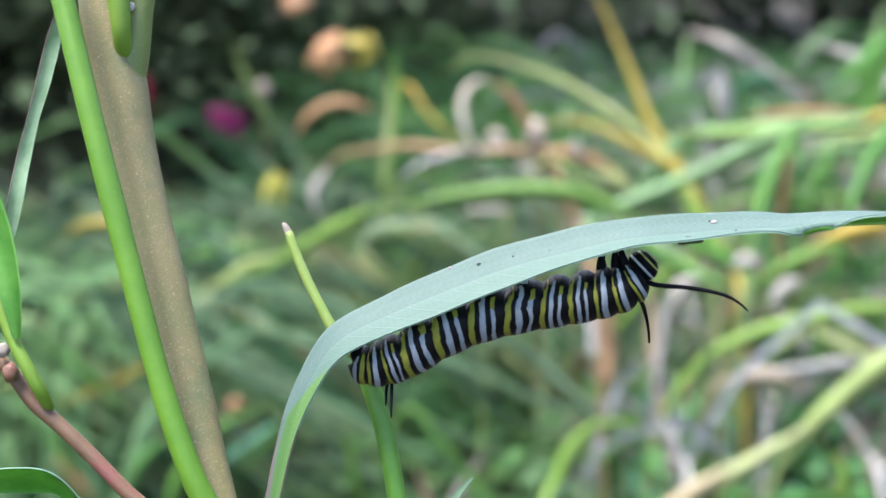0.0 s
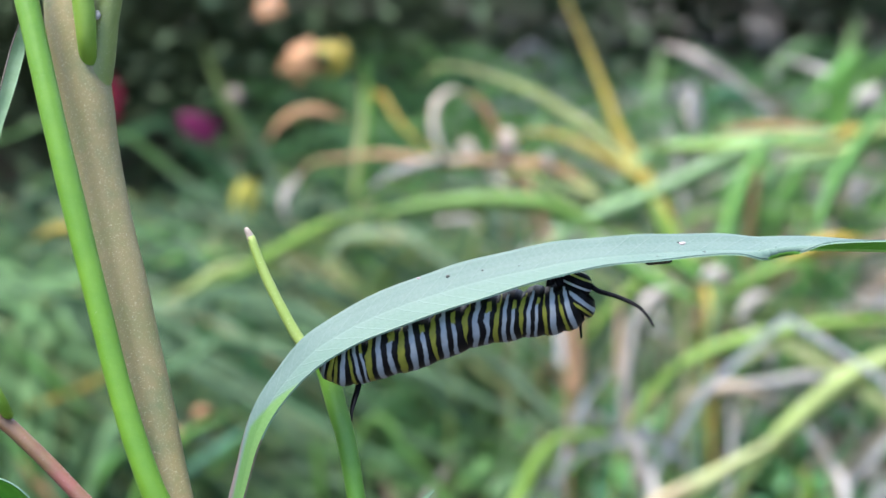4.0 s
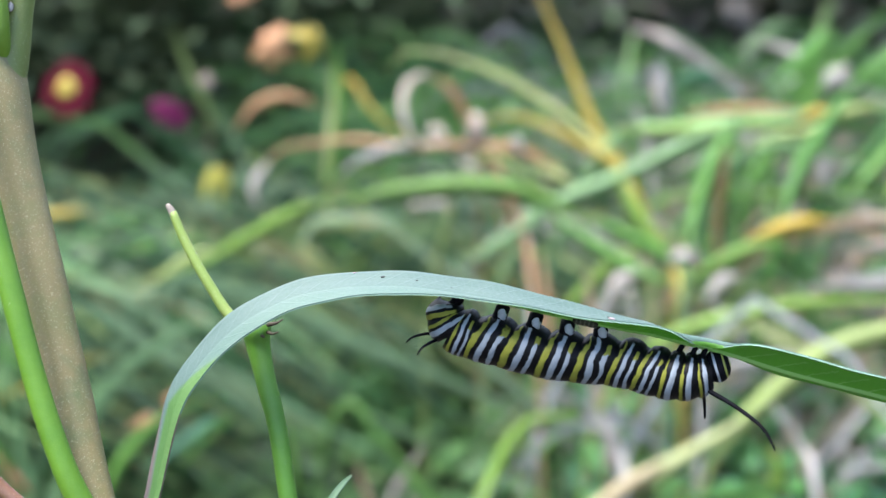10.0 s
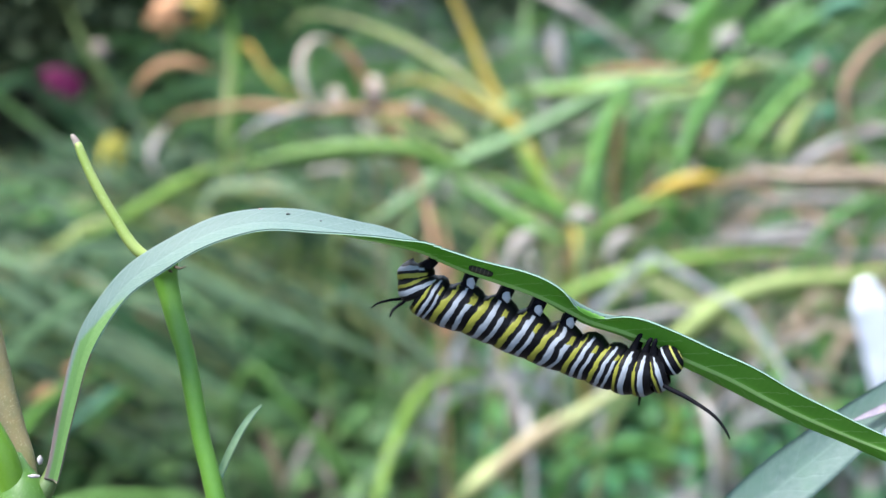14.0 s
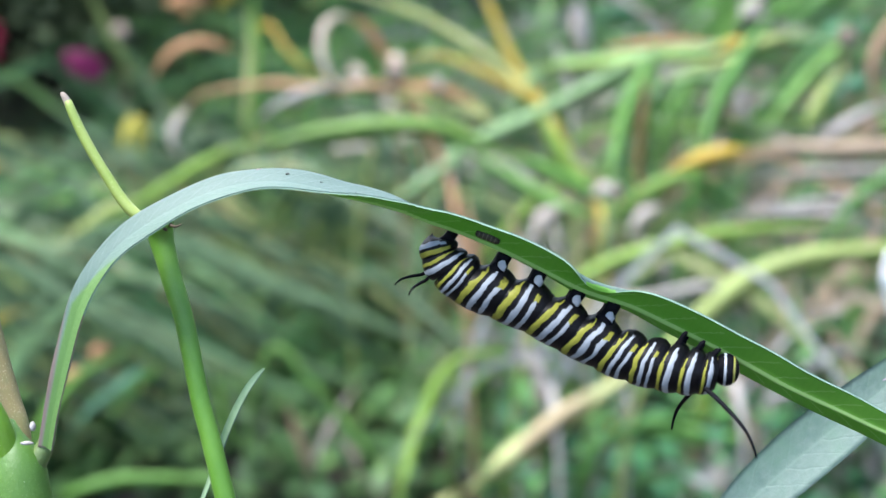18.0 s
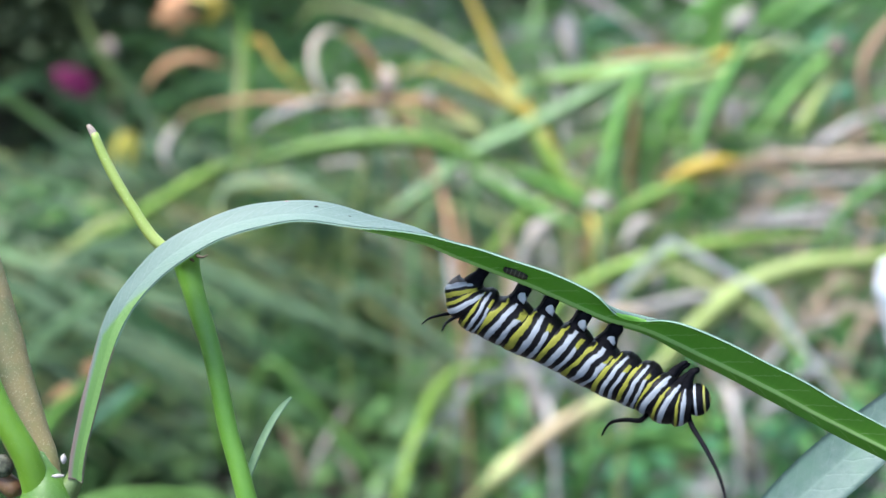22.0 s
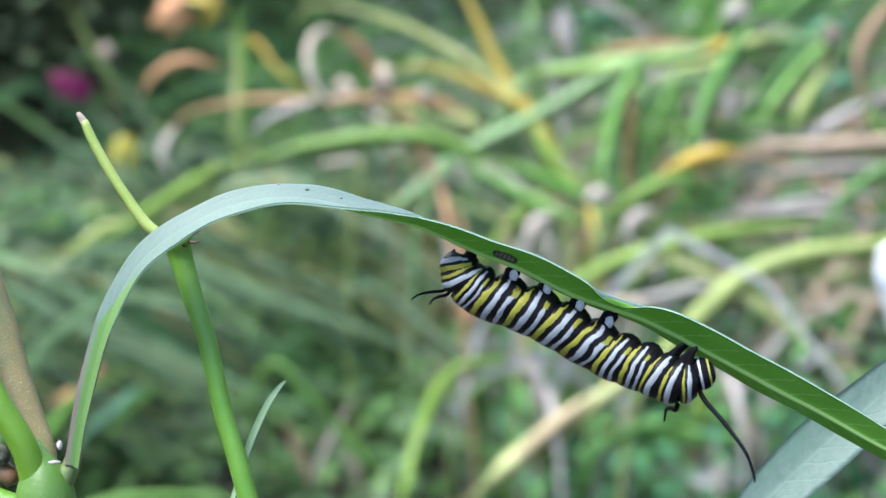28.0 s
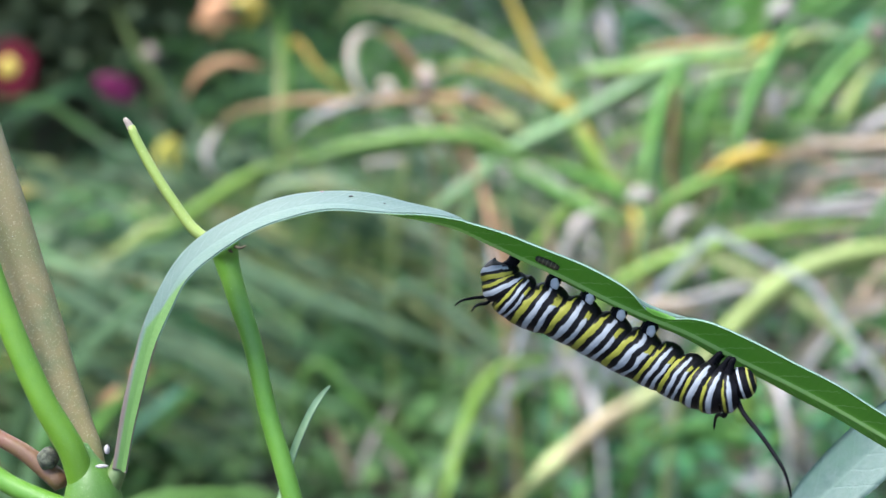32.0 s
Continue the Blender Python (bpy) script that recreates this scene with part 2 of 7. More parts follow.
SPECK_PALE = simple("pale_speck", (0.16, 0.10, 0.10), (0.30, 0.25, 0.25), 900, 0.7)
SKIN_BLACK = simple("skin_black", (0.002, 0.002, 0.003), (0.006, 0.006, 0.008), 500, 0.62, 0.4, 0.0001, 0.04)
SKIN_WHITE = simple("skin_white", (0.22, 0.24, 0.27), (0.29, 0.31, 0.345), 600, 0.45, 0.3, 0.0001)
SKIN_YELLOW = simple("skin_yellow", (0.20, 0.197, 0.033), (0.285, 0.277, 0.072), 600, 0.45, 0.3, 0.0001)

GRASS = foliage("grass_green", [(0.0, (0.05, 0.15, 0.03)), (0.3, (0.14, 0.31, 0.06)), (0.55, (0.03, 0.10, 0.035)), (0.8, (0.20, 0.35, 0.08)), (1.0, (0.06, 0.18, 0.045))], spec=0.2)
LIME = foliage("lime_blade", [(0.0, (0.20, 0.36, 0.06)), (0.5, (0.30, 0.44, 0.09)), (1.0, (0.14, 0.30, 0.05))])
OLIVE = foliage("olive_grass", [(0.0, (0.16, 0.26, 0.07)), (0.35, (0.30, 0.34, 0.13)), (0.6, (0.12, 0.24, 0.09)), (0.8, (0.42, 0.34, 0.18)), (1.0, (0.22, 0.32, 0.10))])
BOW = foliage("bowing_blade", [(0.0, (0.16, 0.30, 0.06)), (1.0, (0.20, 0.35, 0.08))])
AMBER = foliage("amber_blade", [(0.0, (0.60, 0.40, 0.06)), (0.5, (0.48, 0.38, 0.08)), (1.0, (0.62, 0.46, 0.10))])
MINT = foliage("mint_blade", [(0.0, (0.20, 0.36, 0.14)), (0.5, (0.27, 0.43, 0.20)), (1.0, (0.16, 0.31, 0.12))])
BLEACHED = foliage("bleached_blade", [(0.0, (0.50, 0.43, 0.36)), (0.5, (0.44, 0.41, 0.40)), (1.0, (0.55, 0.49, 0.43))], 0.8, 0.15)
CREAM = foliage("cream_blade", [(0.0, (0.62, 0.50, 0.41)), (1.0, (0.68, 0.57, 0.48))], 0.8, 0.15)
STRAW_GREEN = foliage("straw_green_blade", [(0.0, (0.44, 0.48, 0.19)), (1.0, (0.50, 0.53, 0.24))])
SAGE = foliage("sage_blade", [(0.0, (0.16, 0.24, 0.135)), (0.5, (0.22, 0.30, 0.185)), (1.0, (0.13, 0.21, 0.11))], 0.7, 0.25, 0.15)
TEAL = foliage("teal_leaf", [(0.0, (0.10, 0.27, 0.16)), (1.0, (0.15, 0.33, 0.21))], 0.6, 0.3, 0.2)
PEACH = foliage("peach_straw", [(0.0, (0.50, 0.39, 0.24)), (1.0, (0.56, 0.45, 0.28))], 0.7, 0.2, 0.2)
BRIGHT = foliage("bright_blade", [(0.0, (0.12, 0.31, 0.06)), (0.5, (0.20, 0.41, 0.10)), (1.0, (0.10, 0.27, 0.07))])
# darker than GRASS: shade in the gaps is put into the blades' colour
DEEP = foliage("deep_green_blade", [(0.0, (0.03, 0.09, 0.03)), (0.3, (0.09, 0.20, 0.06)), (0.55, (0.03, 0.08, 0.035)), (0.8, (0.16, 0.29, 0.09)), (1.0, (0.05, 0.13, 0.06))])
MAUVE = foliage("mauve_stalk", [(0.0, (0.33, 0.30, 0.28)), (0.5, (0.39, 0.36, 0.35)), (1.0, (0.29, 0.25, 0.23))], 0.8, 0.1)
RUST = foliage("rust_blade", [(0.0, (0.46, 0.24, 0.12)), (0.5, (0.54, 0.32, 0.18)), (1.0, (0.42, 0.22, 0.11))], 0.7, 0.2)
PALE = foliage("pale_blade", [(0.0, (0.34, 0.43, 0.14)), (0.5, (0.40, 0.46, 0.17)), (1.0, (0.30, 0.41, 0.12))])
TAN = foliage("tan_blade", [(0.0, (0.36, 0.25, 0.17)), (0.4, (0.46, 0.36, 0.27)), (0.7, (0.33, 0.21, 0.13)), (1.0, (0.46, 0.34, 0.24))], 0.7, 0.2)
STRAW = foliage("straw", [(0.0, (0.36, 0.35, 0.36)), (0.4, (0.17, 0.15, 0.14)), (0.7, (0.48, 0.48, 0.51)), (1.0, (0.12, 0.10, 0.09))], 0.75, 0.1)
GREY = foliage("grey_green_blade", [(0.0, (0.03, 0.07, 0.035)), (0.3, (0.09, 0.15, 0.08)), (0.55, (0.018, 0.05, 0.026)), (0.8, (0.21, 0.28, 0.17)), (1.0, (0.06, 0.135, 0.06))], 0.7, 0.25, 0.15)
SHRUB = foliage("shrub_leaf", [(0.0, (0.075, 0.112, 0.055)), (0.5, (0.092, 0.125, 0.066)), (0.8, (0.065, 0.104, 0.060)), (1.0, (0.085, 0.116, 0.060))], 0.7, 0.15, 0.1)
WEED = foliage("weed_leaf", [(0.0, (0.04, 0.15, 0.08)), (0.4, (0.08, 0.24, 0.10)), (0.7, (0.11, 0.30, 0.08)), (1.0, (0.03, 0.11, 0.07))], 0.5, 0.3)
SOIL = simple("soil", (0.022, 0.019, 0.015), (0.060, 0.050, 0.040), 30, 0.9, 0.8, 0.01)
PETAL_RED = simple("petal_crimson", (0.055, 0.002, 0.009), (0.10, 0.005, 0.018), 60, 0.7, spec=0.1, glow=0.2)
PETAL_MAGENTA = simple("petal_magenta", (0.055, 0.003, 0.026), (0.10, 0.007, 0.046), 60, 0.7, spec=0.1, glow=0.2)
PETAL_YELLOW = simple("petal_yellow", (0.38, 0.27, 0.03), (0.46, 0.36, 0.08), 60, 0.6, glow=0.2)
PETAL_OLIVE = simple("petal_olive_yellow", (0.26, 0.24, 0.03), (0.36, 0.32, 0.05), 60, 0.6, glow=0.2)
PETAL_ORANGE = simple("petal_orange", (0.46, 0.20, 0.09), (0.55, 0.32, 0.17), 60, 0.6, glow=0.2)
FLUFF = simple("seed_fluff", (0.15, 0.11, 0.09), (0.25, 0.195, 0.165), 80, 0.9)
WHITE_WOOD = simple("white_paint", (0.50, 0.53, 0.58), (0.74, 0.76, 0.80), 60, 0.6)


# ---- mesh helpers ----
def mesh_of(name, verts, faces, mats, slots=None, smooth=True):
    me = bpy.data.meshes.new(name)
    me.from_pydata([tuple(v) for v in verts], [], faces)
    for m in mats:
        me.materials.append(m)
    if slots is not None:
        me.polygons.foreach_set("material_index", slots)
    if smooth:
        me.polygons.foreach_set("use_smooth", [True] * len(me.polygons))
    me.update()
    return me


def part(name, me, parent, label=""):
    ob = new(name, me)
    ob.parent = parent
    return tagged(ob, label)


def spline(pts, n):
    """n points on a smooth curve through pts, evenly spaced."""
    p = np.array(pts, float)
    q = np.vstack([2 * p[0] - p[1], p, 2 * p[-1] - p[-2]])
    fine = []
    for i in range(1, len(q) - 2):
        for u in np.linspace(0, 1, 16, endpoint=False):
            a, b, c, d = q[i - 1:i + 3]
            fine.append(0.5 * (2 * b + (c - a) * u + (2 * a - 5 * b + 4 * c - d) * u * u + (3 * b - a - 3 * c + d) * u ** 3))
    fine = np.array(fine + [p[-1]])
    k = min(3, p.shape[1])
    s = np.r_[0, np.cumsum(np.linalg.norm(np.diff(fine[:, :k], axis=0), axis=1))]
    w = np.linspace(0, s[-1], n)
    return np.stack([np.interp(w, s, fine[:, j]) for j in range(p.shape[1])], 1)


def tube(pts, n=24, around=18, wobble=0.03, seed=0, cap=True):
    """A tapering stem through rows of x, depth, z, radius in mm; verts in metres, faces."""
    p = spline(pts, n)
    rng = np.random.RandomState(seed)
    c, r = p[:, :3] / 1000, p[:, 3] / 1000
    t = np.gradient(c, axis=0)
    t /= np.linalg.norm(t, axis=1)[:, None]
    a = np.cross(t, (0, 1, 0))
    a /= np.linalg.norm(a, axis=1)[:, None]
    b = np.cross(a, t)
    ang = np.linspace(0, 2 * np.pi, around, endpoint=False)
    lump = 1 + wobble * np.convolve(rng.randn(n + 4), np.ones(5) / 5, "valid")
    v = c[:, None] + (r * lump)[:, None, None] * (np.cos(ang)[None, :, None] * a[:, None] + np.sin(ang)[None, :, None] * b[:, None])
    verts = v.reshape(-1, 3).tolist()
    faces = [(i * around + j, i * around + (j + 1) % around, (i + 1) * around + (j + 1) % around, (i + 1) * around + j)
             for i in range(n - 1) for j in range(around)]
    if cap:
        verts += [tuple(c[0] - t[0] * r[0] * 0.6), tuple(c[-1] + t[-1] * r[-1] * 0.6)]
        k = len(verts) - 2
        faces += [(k, (j + 1) % around, j) for j in range(around)]
        o = (n - 1) * around
        faces += [(k + 1, o + j, o + (j + 1) % around) for j in range(around)]
    return verts, faces


def blob(r, seed, k=1.0, squash=(1, 1, 1), n=10, m=14):
    """A lumpy rounded body of radius r metres."""
    rng = np.random.RandomState(seed)
    verts = [(0, 0, r * squash[2])]
    for i in range(1, n):
        th = np.pi * i / n
        for j in range(m):
            ph = 2 * np.pi * j / m
            q = r * (1 + 0.12 * k * rng.randn())
            verts.append((q * squash[0] * np.sin(th) * np.cos(ph), q * squash[1] * np.sin(th) * np.sin(ph), q * squash[2] * np.cos(th)))
    verts.append((0, 0, -r * squash[2]))
    faces = [(0, 1 + j, 1 + (j + 1) % m) for j in range(m)]
    for i in range(n - 2):
        o = 1 + i * m
        faces += [(o + j, o + m + j, o + m + (j + 1) % m, o + (j + 1) % m) for j in range(m)]
    o, e = 1 + (n - 2) * m, len(verts) - 1
    faces += [(e, o + (j + 1) % m, o + j) for j in range(m)]
    return verts, faces


# ---- the milkweed ----
M0 = pose(-0.0000, 0.1750, 0.5459, -17.19)
plant = new("milkweed_plant")
plant.matrix_world = M0
tagged(plant, "fuzzy green milkweed with a brown main stem and slender arching leaves", "plant")


def stem(name, rows, mat, label="", parent=None, n=30, around=20, seed=1):
    v, f = tube(rows, n, around, 0.04, seed)
    return part(name, mesh_of(name, v, f, [mat]), parent or plant, label)


HAIR = simple("plant_hair", (0.42, 0.42, 0.34), (0.6, 0.6, 0.52), 900, 0.6, glow=0.3)


def fuzz(ob, count, length, seed, width=0.06):
    """Fine pale hairs all over a stem, as one joined part of it."""
    r = np.random.RandomState(seed)
    polys = [p for p in ob.data.polygons if len(p.vertices) == 4]
    verts, faces = [], []
    for k in r.randint(0, len(polys), count):
        p = polys[k]
        q = [np.array(ob.data.vertices[i].co) for i in p.vertices]
        a, b = r.rand(2)
        c = (q[0] * (1 - a) + q[1] * a) * (1 - b) + (q[3] * (1 - a) + q[2] * a) * b
        d = np.array(p.normal) + r.randn(3) * 0.35
        d *= length * (0.4 + 0.8 * r.rand()) / 1000 / np.linalg.norm(d)
        w = np.cross(d, r.randn(3))
        w *= width / 2000 / np.linalg.norm(w)
        o = len(verts)
        verts += [c - w, c + w, c + d]
        faces.append((o, o + 1, o + 2))
    return tagged(part("fuzz", mesh_of("fuzz", verts, faces, [HAIR], smooth=False), ob), kind="stuff")


main_stem = stem("main_stem", [(-81.3, 9.0, 61.9, 2.43), (-78.7, 9.0, 50.6, 2.66), (-76.1, 9.0, 43.4, 3.49), (-74.9, 9.0, 37.0, 3.95), (-73.3, 9.0, 29.9, 3.64), (-70.9, 9.0, 17.2, 3.49), (-66.5, 8.0, 1.5, 3.34), (-62.2, 7.0, -13.9, 3.19), (-58.1, 5.0, -27.5, 3.04), (-55.9, 4.0, -31.1, 2.35), (-54.5, 3.0, -35.5, 1.67)], BROWN_STEM, "brownish stem dotted with fine pale hairs", n=60, around=28)
side_stem = stem("side_stem", [(-81.2, 0.0, 50.7, 1.56), (-77.7, -1.0, 39.0, 1.56), (-73.0, -2.0, 22.3, 1.56), (-67.6, -2.0, 3.0, 1.56), (-62.9, -2.0, -13.1, 1.56), (-59.3, -2.0, -22.8, 1.59), (-57.7, -1.5, -26.4, 1.67), (-56.2, -1.0, -29.6, 1.67), (-55.4, 0.0, -33.2, 1.82), (-54.9, 1.0, -36.3, 2.35), (-54.3, 1.0, -40.5, 3.49)], GREEN_STEM, "smooth bright green side stem", n=50)
lower_stem = stem("lower_stem", [(-55.4, 1.0, -29.8, 0.9), (-55.0, 1.0, -31.8, 1.7), (-54.6, 1.0, -33.6, 2.7), (-54.3, 1.0, -35.2, 3.45), (-54.2, 1.0, -37.6, 3.9), (-54.0, 1.0, -41.6, 4.15), (-53.1, 1.0, -59.2, 4.25), (-52.2, 2.0, -96.5, 4.40)], NODE_GREEN, "stout fuzzy green stem below the joint", n=40, around=28)
root = M0.inverted() @ Vector((-0.03, 0.17, 0.0))
BASE_ROW = [(-52.2, 2.0, -96.5, 4.40)]
ground_stem = stem("base_stem", [BASE_ROW[0], (root.x * 1000 * 0.5 + BASE_ROW[0][0] * 0.5, root.y * 500, root.z * 500 + BASE_ROW[0][2] * 0.5, 4.6), (root.x * 1000, root.y * 1000, root.z * 1000, 5.0)], NODE_GREEN)
BRANCH_PIVOT = (-21.3, -75.0)
branch = stem("branch", [(-36.30, 7.0, -3.9, 2.15), (-36.20, 7.5, -4.7, 2.05), (-36.25, 8.0, -6.25, 1.76), (-35.45, 8.0, -9.7, 1.46), (-34.75, 8.0, -12.6, 1.40), (-33.65, 8.0, -16.5, 1.32), (-32.85, 8.0, -20.5, 1.32), (-31.55, 8.0, -28.4, 1.30), (-30.05, 8.0, -34.8, 1.33), (-26.25, 8.5, -53.0, 1.37), (-20.55, 10.0, -80.5, 1.44)], BRANCH_STEM, "green branch flaring at its leafless fork", n=44)
stub = stem("bare_stub", [(-36.8, 8.0, -5.0, 0.84), (-40.3, 8.0, -2.3, 0.80), (-43.1, 8.0, 1.9, 0.72), (-45.6, 8.0, 6.3, 0.68), (-47.3, 8.0, 9.9, 0.65), (-48.2, 8.0, 12.2, 0.57)], STUB_SKIN, "yellowish leafless stub with a withered tip", n=30)
v, f = tube([(-48.1, 8.0, 11.8, 0.57), (-48.6, 8.0, 12.8, 0.46), (-49.0, 8.0, 13.3, 0.30)], 8, 14, 0.1, 4)
part("withered_tip", mesh_of("withered_tip", v, f, [WITHERED]), stub, "pale withered tip")
for k, rows in enumerate(([(-34.6, 6.5, -3.9, 0.30), (-33.2, 6.0, -3.6, 0.17), (-32.4, 6.0, -3.1, 0.09)], [(-34.9, 6.5, -4.7, 0.30), (-33.8, 6.0, -5.1, 0.18), (-33.0, 6.0, -4.8, 0.09)], [(-36.2, 6.5, -4.7, 0.46), (-35.4, 6.0, -5.2, 0.30), (-34.9, 6.0, -5.6, 0.15)])):
    v, f = tube(rows, 8, 8, 0.1, k)
    part("bract", mesh_of("bract", v, f, [BRACT]), branch, "tiny brown bract")
red_stem = stem("red_branch", [(-91.1, 4.0, -6.4, 0.91), (-86.7, 4.0, -10.4, 0.99), (-83.0, 4.0, -14.9, 1.06), (-79.4, 4.0, -17.9, 1.06), (-74.9, 4.0, -21.9, 1.02), (-68.8, 4.0, -27.6, 1.06), (-63.9, 4.0, -30.9, 1.14), (-59.2, 4.0, -35.1, 1.37)], RED_STEM, "reddish brown lower branch", n=40)
shoot = stem("green_petiole", [(-87.1, 1.0, -0.1, 0.76), (-85.2, 1.0, -5.4, 0.84), (-82.8, 1.0, -9.9, 0.87), (-81.2, 2.0, -13.4, 0.91), (-80.7, 4.0, -15.6, 0.68)], YOUNG_STALK, "fresh green leaf stalk", n=20)
low_shoot = stem("low_shoot", [(-71.1, 2.0, -30.0, 1.21), (-66.8, 2.0, -33.8, 1.29), (-63.2, 2.0, -36.0, 1.37), (-58.0, 2.0, -38.5, 1.52)], BRANCH_STEM, n=20)
petiole_base = stem("petiole_base", [(-49.7, 2.2, -29.0, 0.6), (-50.1, 2.0, -30.8, 0.85), (-50.5, 1.6, -32.4, 1.05), (-51.1, 1.2, -34.0, 1.3), (-52.6, 1.2, -36.0, 1.8)], JOINT_SKIN, n=16)
right_stalk = stem("upper_branch", [(-72.9, 9.0, 20.0, 1.0), (-72.5, 8.9, 26.0, 2.0), (-71.7, 8.7, 32.0, 2.5), (-71.1, 8.3, 36.0, 2.4), (-70.4, 7.9, 39.5, 2.1), (-69.4, 7.6, 43.1, 1.75), (-67.4, 7.0, 49.1, 1.35), (-64.8, 6.0, 58.2, 1.14)], UPPER_STEM, "fuzzy green upper branch", n=34)
top_stalk = stem("axil_stalk", [(-73.3, 3.0, 50.0, 1.5), (-72.3, 3.6, 43.0, 1.5), (-71.8, 4.2, 38.6, 1.45), (-71.7, 4.9, 35.6, 1.3), (-71.9, 6.3, 33.6, 1.15), (-72.2, 8.4, 31.6, 0.8)], YOUNG_STALK, "young green stalk in the upper joint", n=24)
for loc_mm, r, sq, mat, lab in (
        ((-60.6, 3.0, -31.6, 0.08), 1.35, (1, 0.9, 1.1), DARK_BUD, "dark dried bud"),
        ((-50.5, -4.0, -29.8, 0.08), 0.5, (0.75, 0.75, 1.2), SCAR, "tiny pale bud in the joint"),
        ((-51.3, -4.0, -31.9, 0.08), 0.5, (1.7, 0.5, 0.5), SCAR, "pale sap scar"),
        ((-70.4, 5.0, 39.2, 0.08), 0.55, (0.9, 0.6, 1.2), SCAR, "pale sap scar"),
        ((-74.6, 5.5, 36.9, 0.08), 0.5, (1.7, 0.5, 0.5), SCAR, "pale sap scar"),
        ((-85.5, 2.0, -10.8, 0.08), 1.1, (1, 0.8, 1.2), RED_STEM, "small red bud"),
        ((-86.6, 2.0, -7.8, 0.08), 0.9, (1, 0.8, 1.1), WITHERED, "small dried bud")):
    v, f = blob(r / 1000, 5, 0.5, sq)
    v = [(x + loc_mm[0] / 1000, y + loc_mm[1] / 1000, z + loc_mm[2] / 1000) for x, y, z in v]
    part("bud", mesh_of("bud", v, f, [mat]), plant, lab)


def still_leaf(name, rows, lean, label, mats=(0, 0), cup=0.25, under=None, top=None, edge=None):
    """A leaf that keeps still: rows of x, depth, z, half width in mm; lean: degrees by which its face turns up."""
    p = spline(rows, 36)
    c, w = p[:, :3] / 1000, p[:, 3] / 1000
    t = np.gradient(c, axis=0)
    t /= np.linalg.norm(t, axis=1)[:, None]
    up = np.cross(t, (0, 1, 0))
    a = radians(lean)
    side = np.cos(a) * np.array((0, 1.0, 0))[None] + np.sin(a) * up
    nor = np.cross(t, side)
    verts, faces, slots = [], [], []
    cross = np.linspace(-1, 1, 11)
    for layer in (0, 1):
        for i in range(len(c)):
            for u in cross:
                verts.append(c[i] + side[i] * u * w[i] + nor[i] * (w[i] * cup * (abs(u) ** 1.5) - layer * 0.00022))
    n, m = len(c), len(cross)
    for layer in (0, 1):
        o = layer * n * m
        for i in range(n - 1):
            for j in range(m - 1):
                q = (o + i * m + j, o + (i + 1) * m + j, o + (i + 1) * m + j + 1, o + i * m + j + 1)
                faces.append(q if layer else q[::-1])
                slots.append(2 if edge and j == 0 else layer)
    for i in range(n - 1):
        for j in (0, m - 1):
            faces.append((i * m + j, (i + 1) * m + j, n * m + (i + 1) * m + j, n * m + i * m + j))
            slots.append(2)
    me = mesh_of(name, verts, faces, [top or LEAF_TOP, under or LEAF_UNDER, edge or LEAF_EDGE], slots)
    uv = me.uv_layers.new(name="along")
    for loop in me.loops:
        k = loop.vertex_index % (n * m)
        uv.data[loop.index].uv = (k // m * 1.4, cross[k % m])
    return part(name, me, plant, label)


still_leaf("hanging_leaf", [(-81.9, 8.0, 38.9, 0.46), (-83.0, 9.0, 35.5, 0.99), (-84.4, 9.0, 29.6, 0.99), (-85.8, 9.0, 24.4, 0.84), (-87.1, 9.0, 18.8, 0.99), (-87.6, 8.0, 14.0, 1.06), (-88.4, 8.0, 9.2, 0.91), (-88.5, 7.0, 5.3, 0.46)], 60, "narrow pale leaf hanging beside the stems", top=PALE_LEAF, under=PALE_LEAF, edge=PETIOLE_EDGE)
still_leaf("young_leaf", [(-83.8, 0.0, -6.1, 0.53), (-84.5, 0.0, -1.6, 1.21), (-86.1, 1.0, 3.7, 1.82), (-88.5, 2.0, 9.8, 2.28), (-91.9, 3.0, 16.8, 1.97), (-95.7, 4.0, 23.1, 0.61)], -55, "bright green leaf on the lower branch", top=FRESH, under=FRESH)
still_leaf("low_leaf", [(-73.5, 6.0, -34.0, 0.46), (-77.2, 6.0, -28.7, 1.67), (-80.4, 5.0, -25.6, 2.58), (-84.4, 4.0, -25.1, 2.88), (-88.8, 3.0, -25.5, 2.28), (-93.1, 2.0, -27.0, 0.46)], 45, "glossy green leaf low on the plant", top=FRESH)
still_leaf("small_leaf", [(-33.7, 12.0, -45.3, 0.23), (-31.4, 12.0, -39.9, 0.38), (-29.1, 12.0, -33.7, 0.57), (-26.5, 11.0, -28.6, 0.53), (-24.6, 11.0, -25.9, 0.38), (-23.4, 11.0, -24.7, 0.11)], 62, "small pale leaf on the branch", top=PALE_LEAF)
still_leaf("grey_leaf", [(35.8, 22.0, -54.2, 1.52), (44.9, 22.0, -46.1, 3.64), (52.4, 22.0, -39.7, 4.25), (59.0, 22.0, -34.5, 3.95), (64.6, 22.0, -30.1, 3.34), (73.7, 22.0, -22.9, 1.82), (80.3, 22.0, -17.4, 0.23)], 66, "broad grey-green leaf below the arching leaf")
still_leaf("bud_leaf", [(63.1, 20.0, -29.2, 0.08), (65.2, 20.0, -28.5, 0.46), (68.3, 20.0, -27.3, 0.76), (72.5, 20.0, -25.7, 0.68), (77.4, 20.0, -24.1, 0.15)], 40, "small pointed mauve leaflet", top=MAUVE_LEAF, under=MAUVE_LEAF)

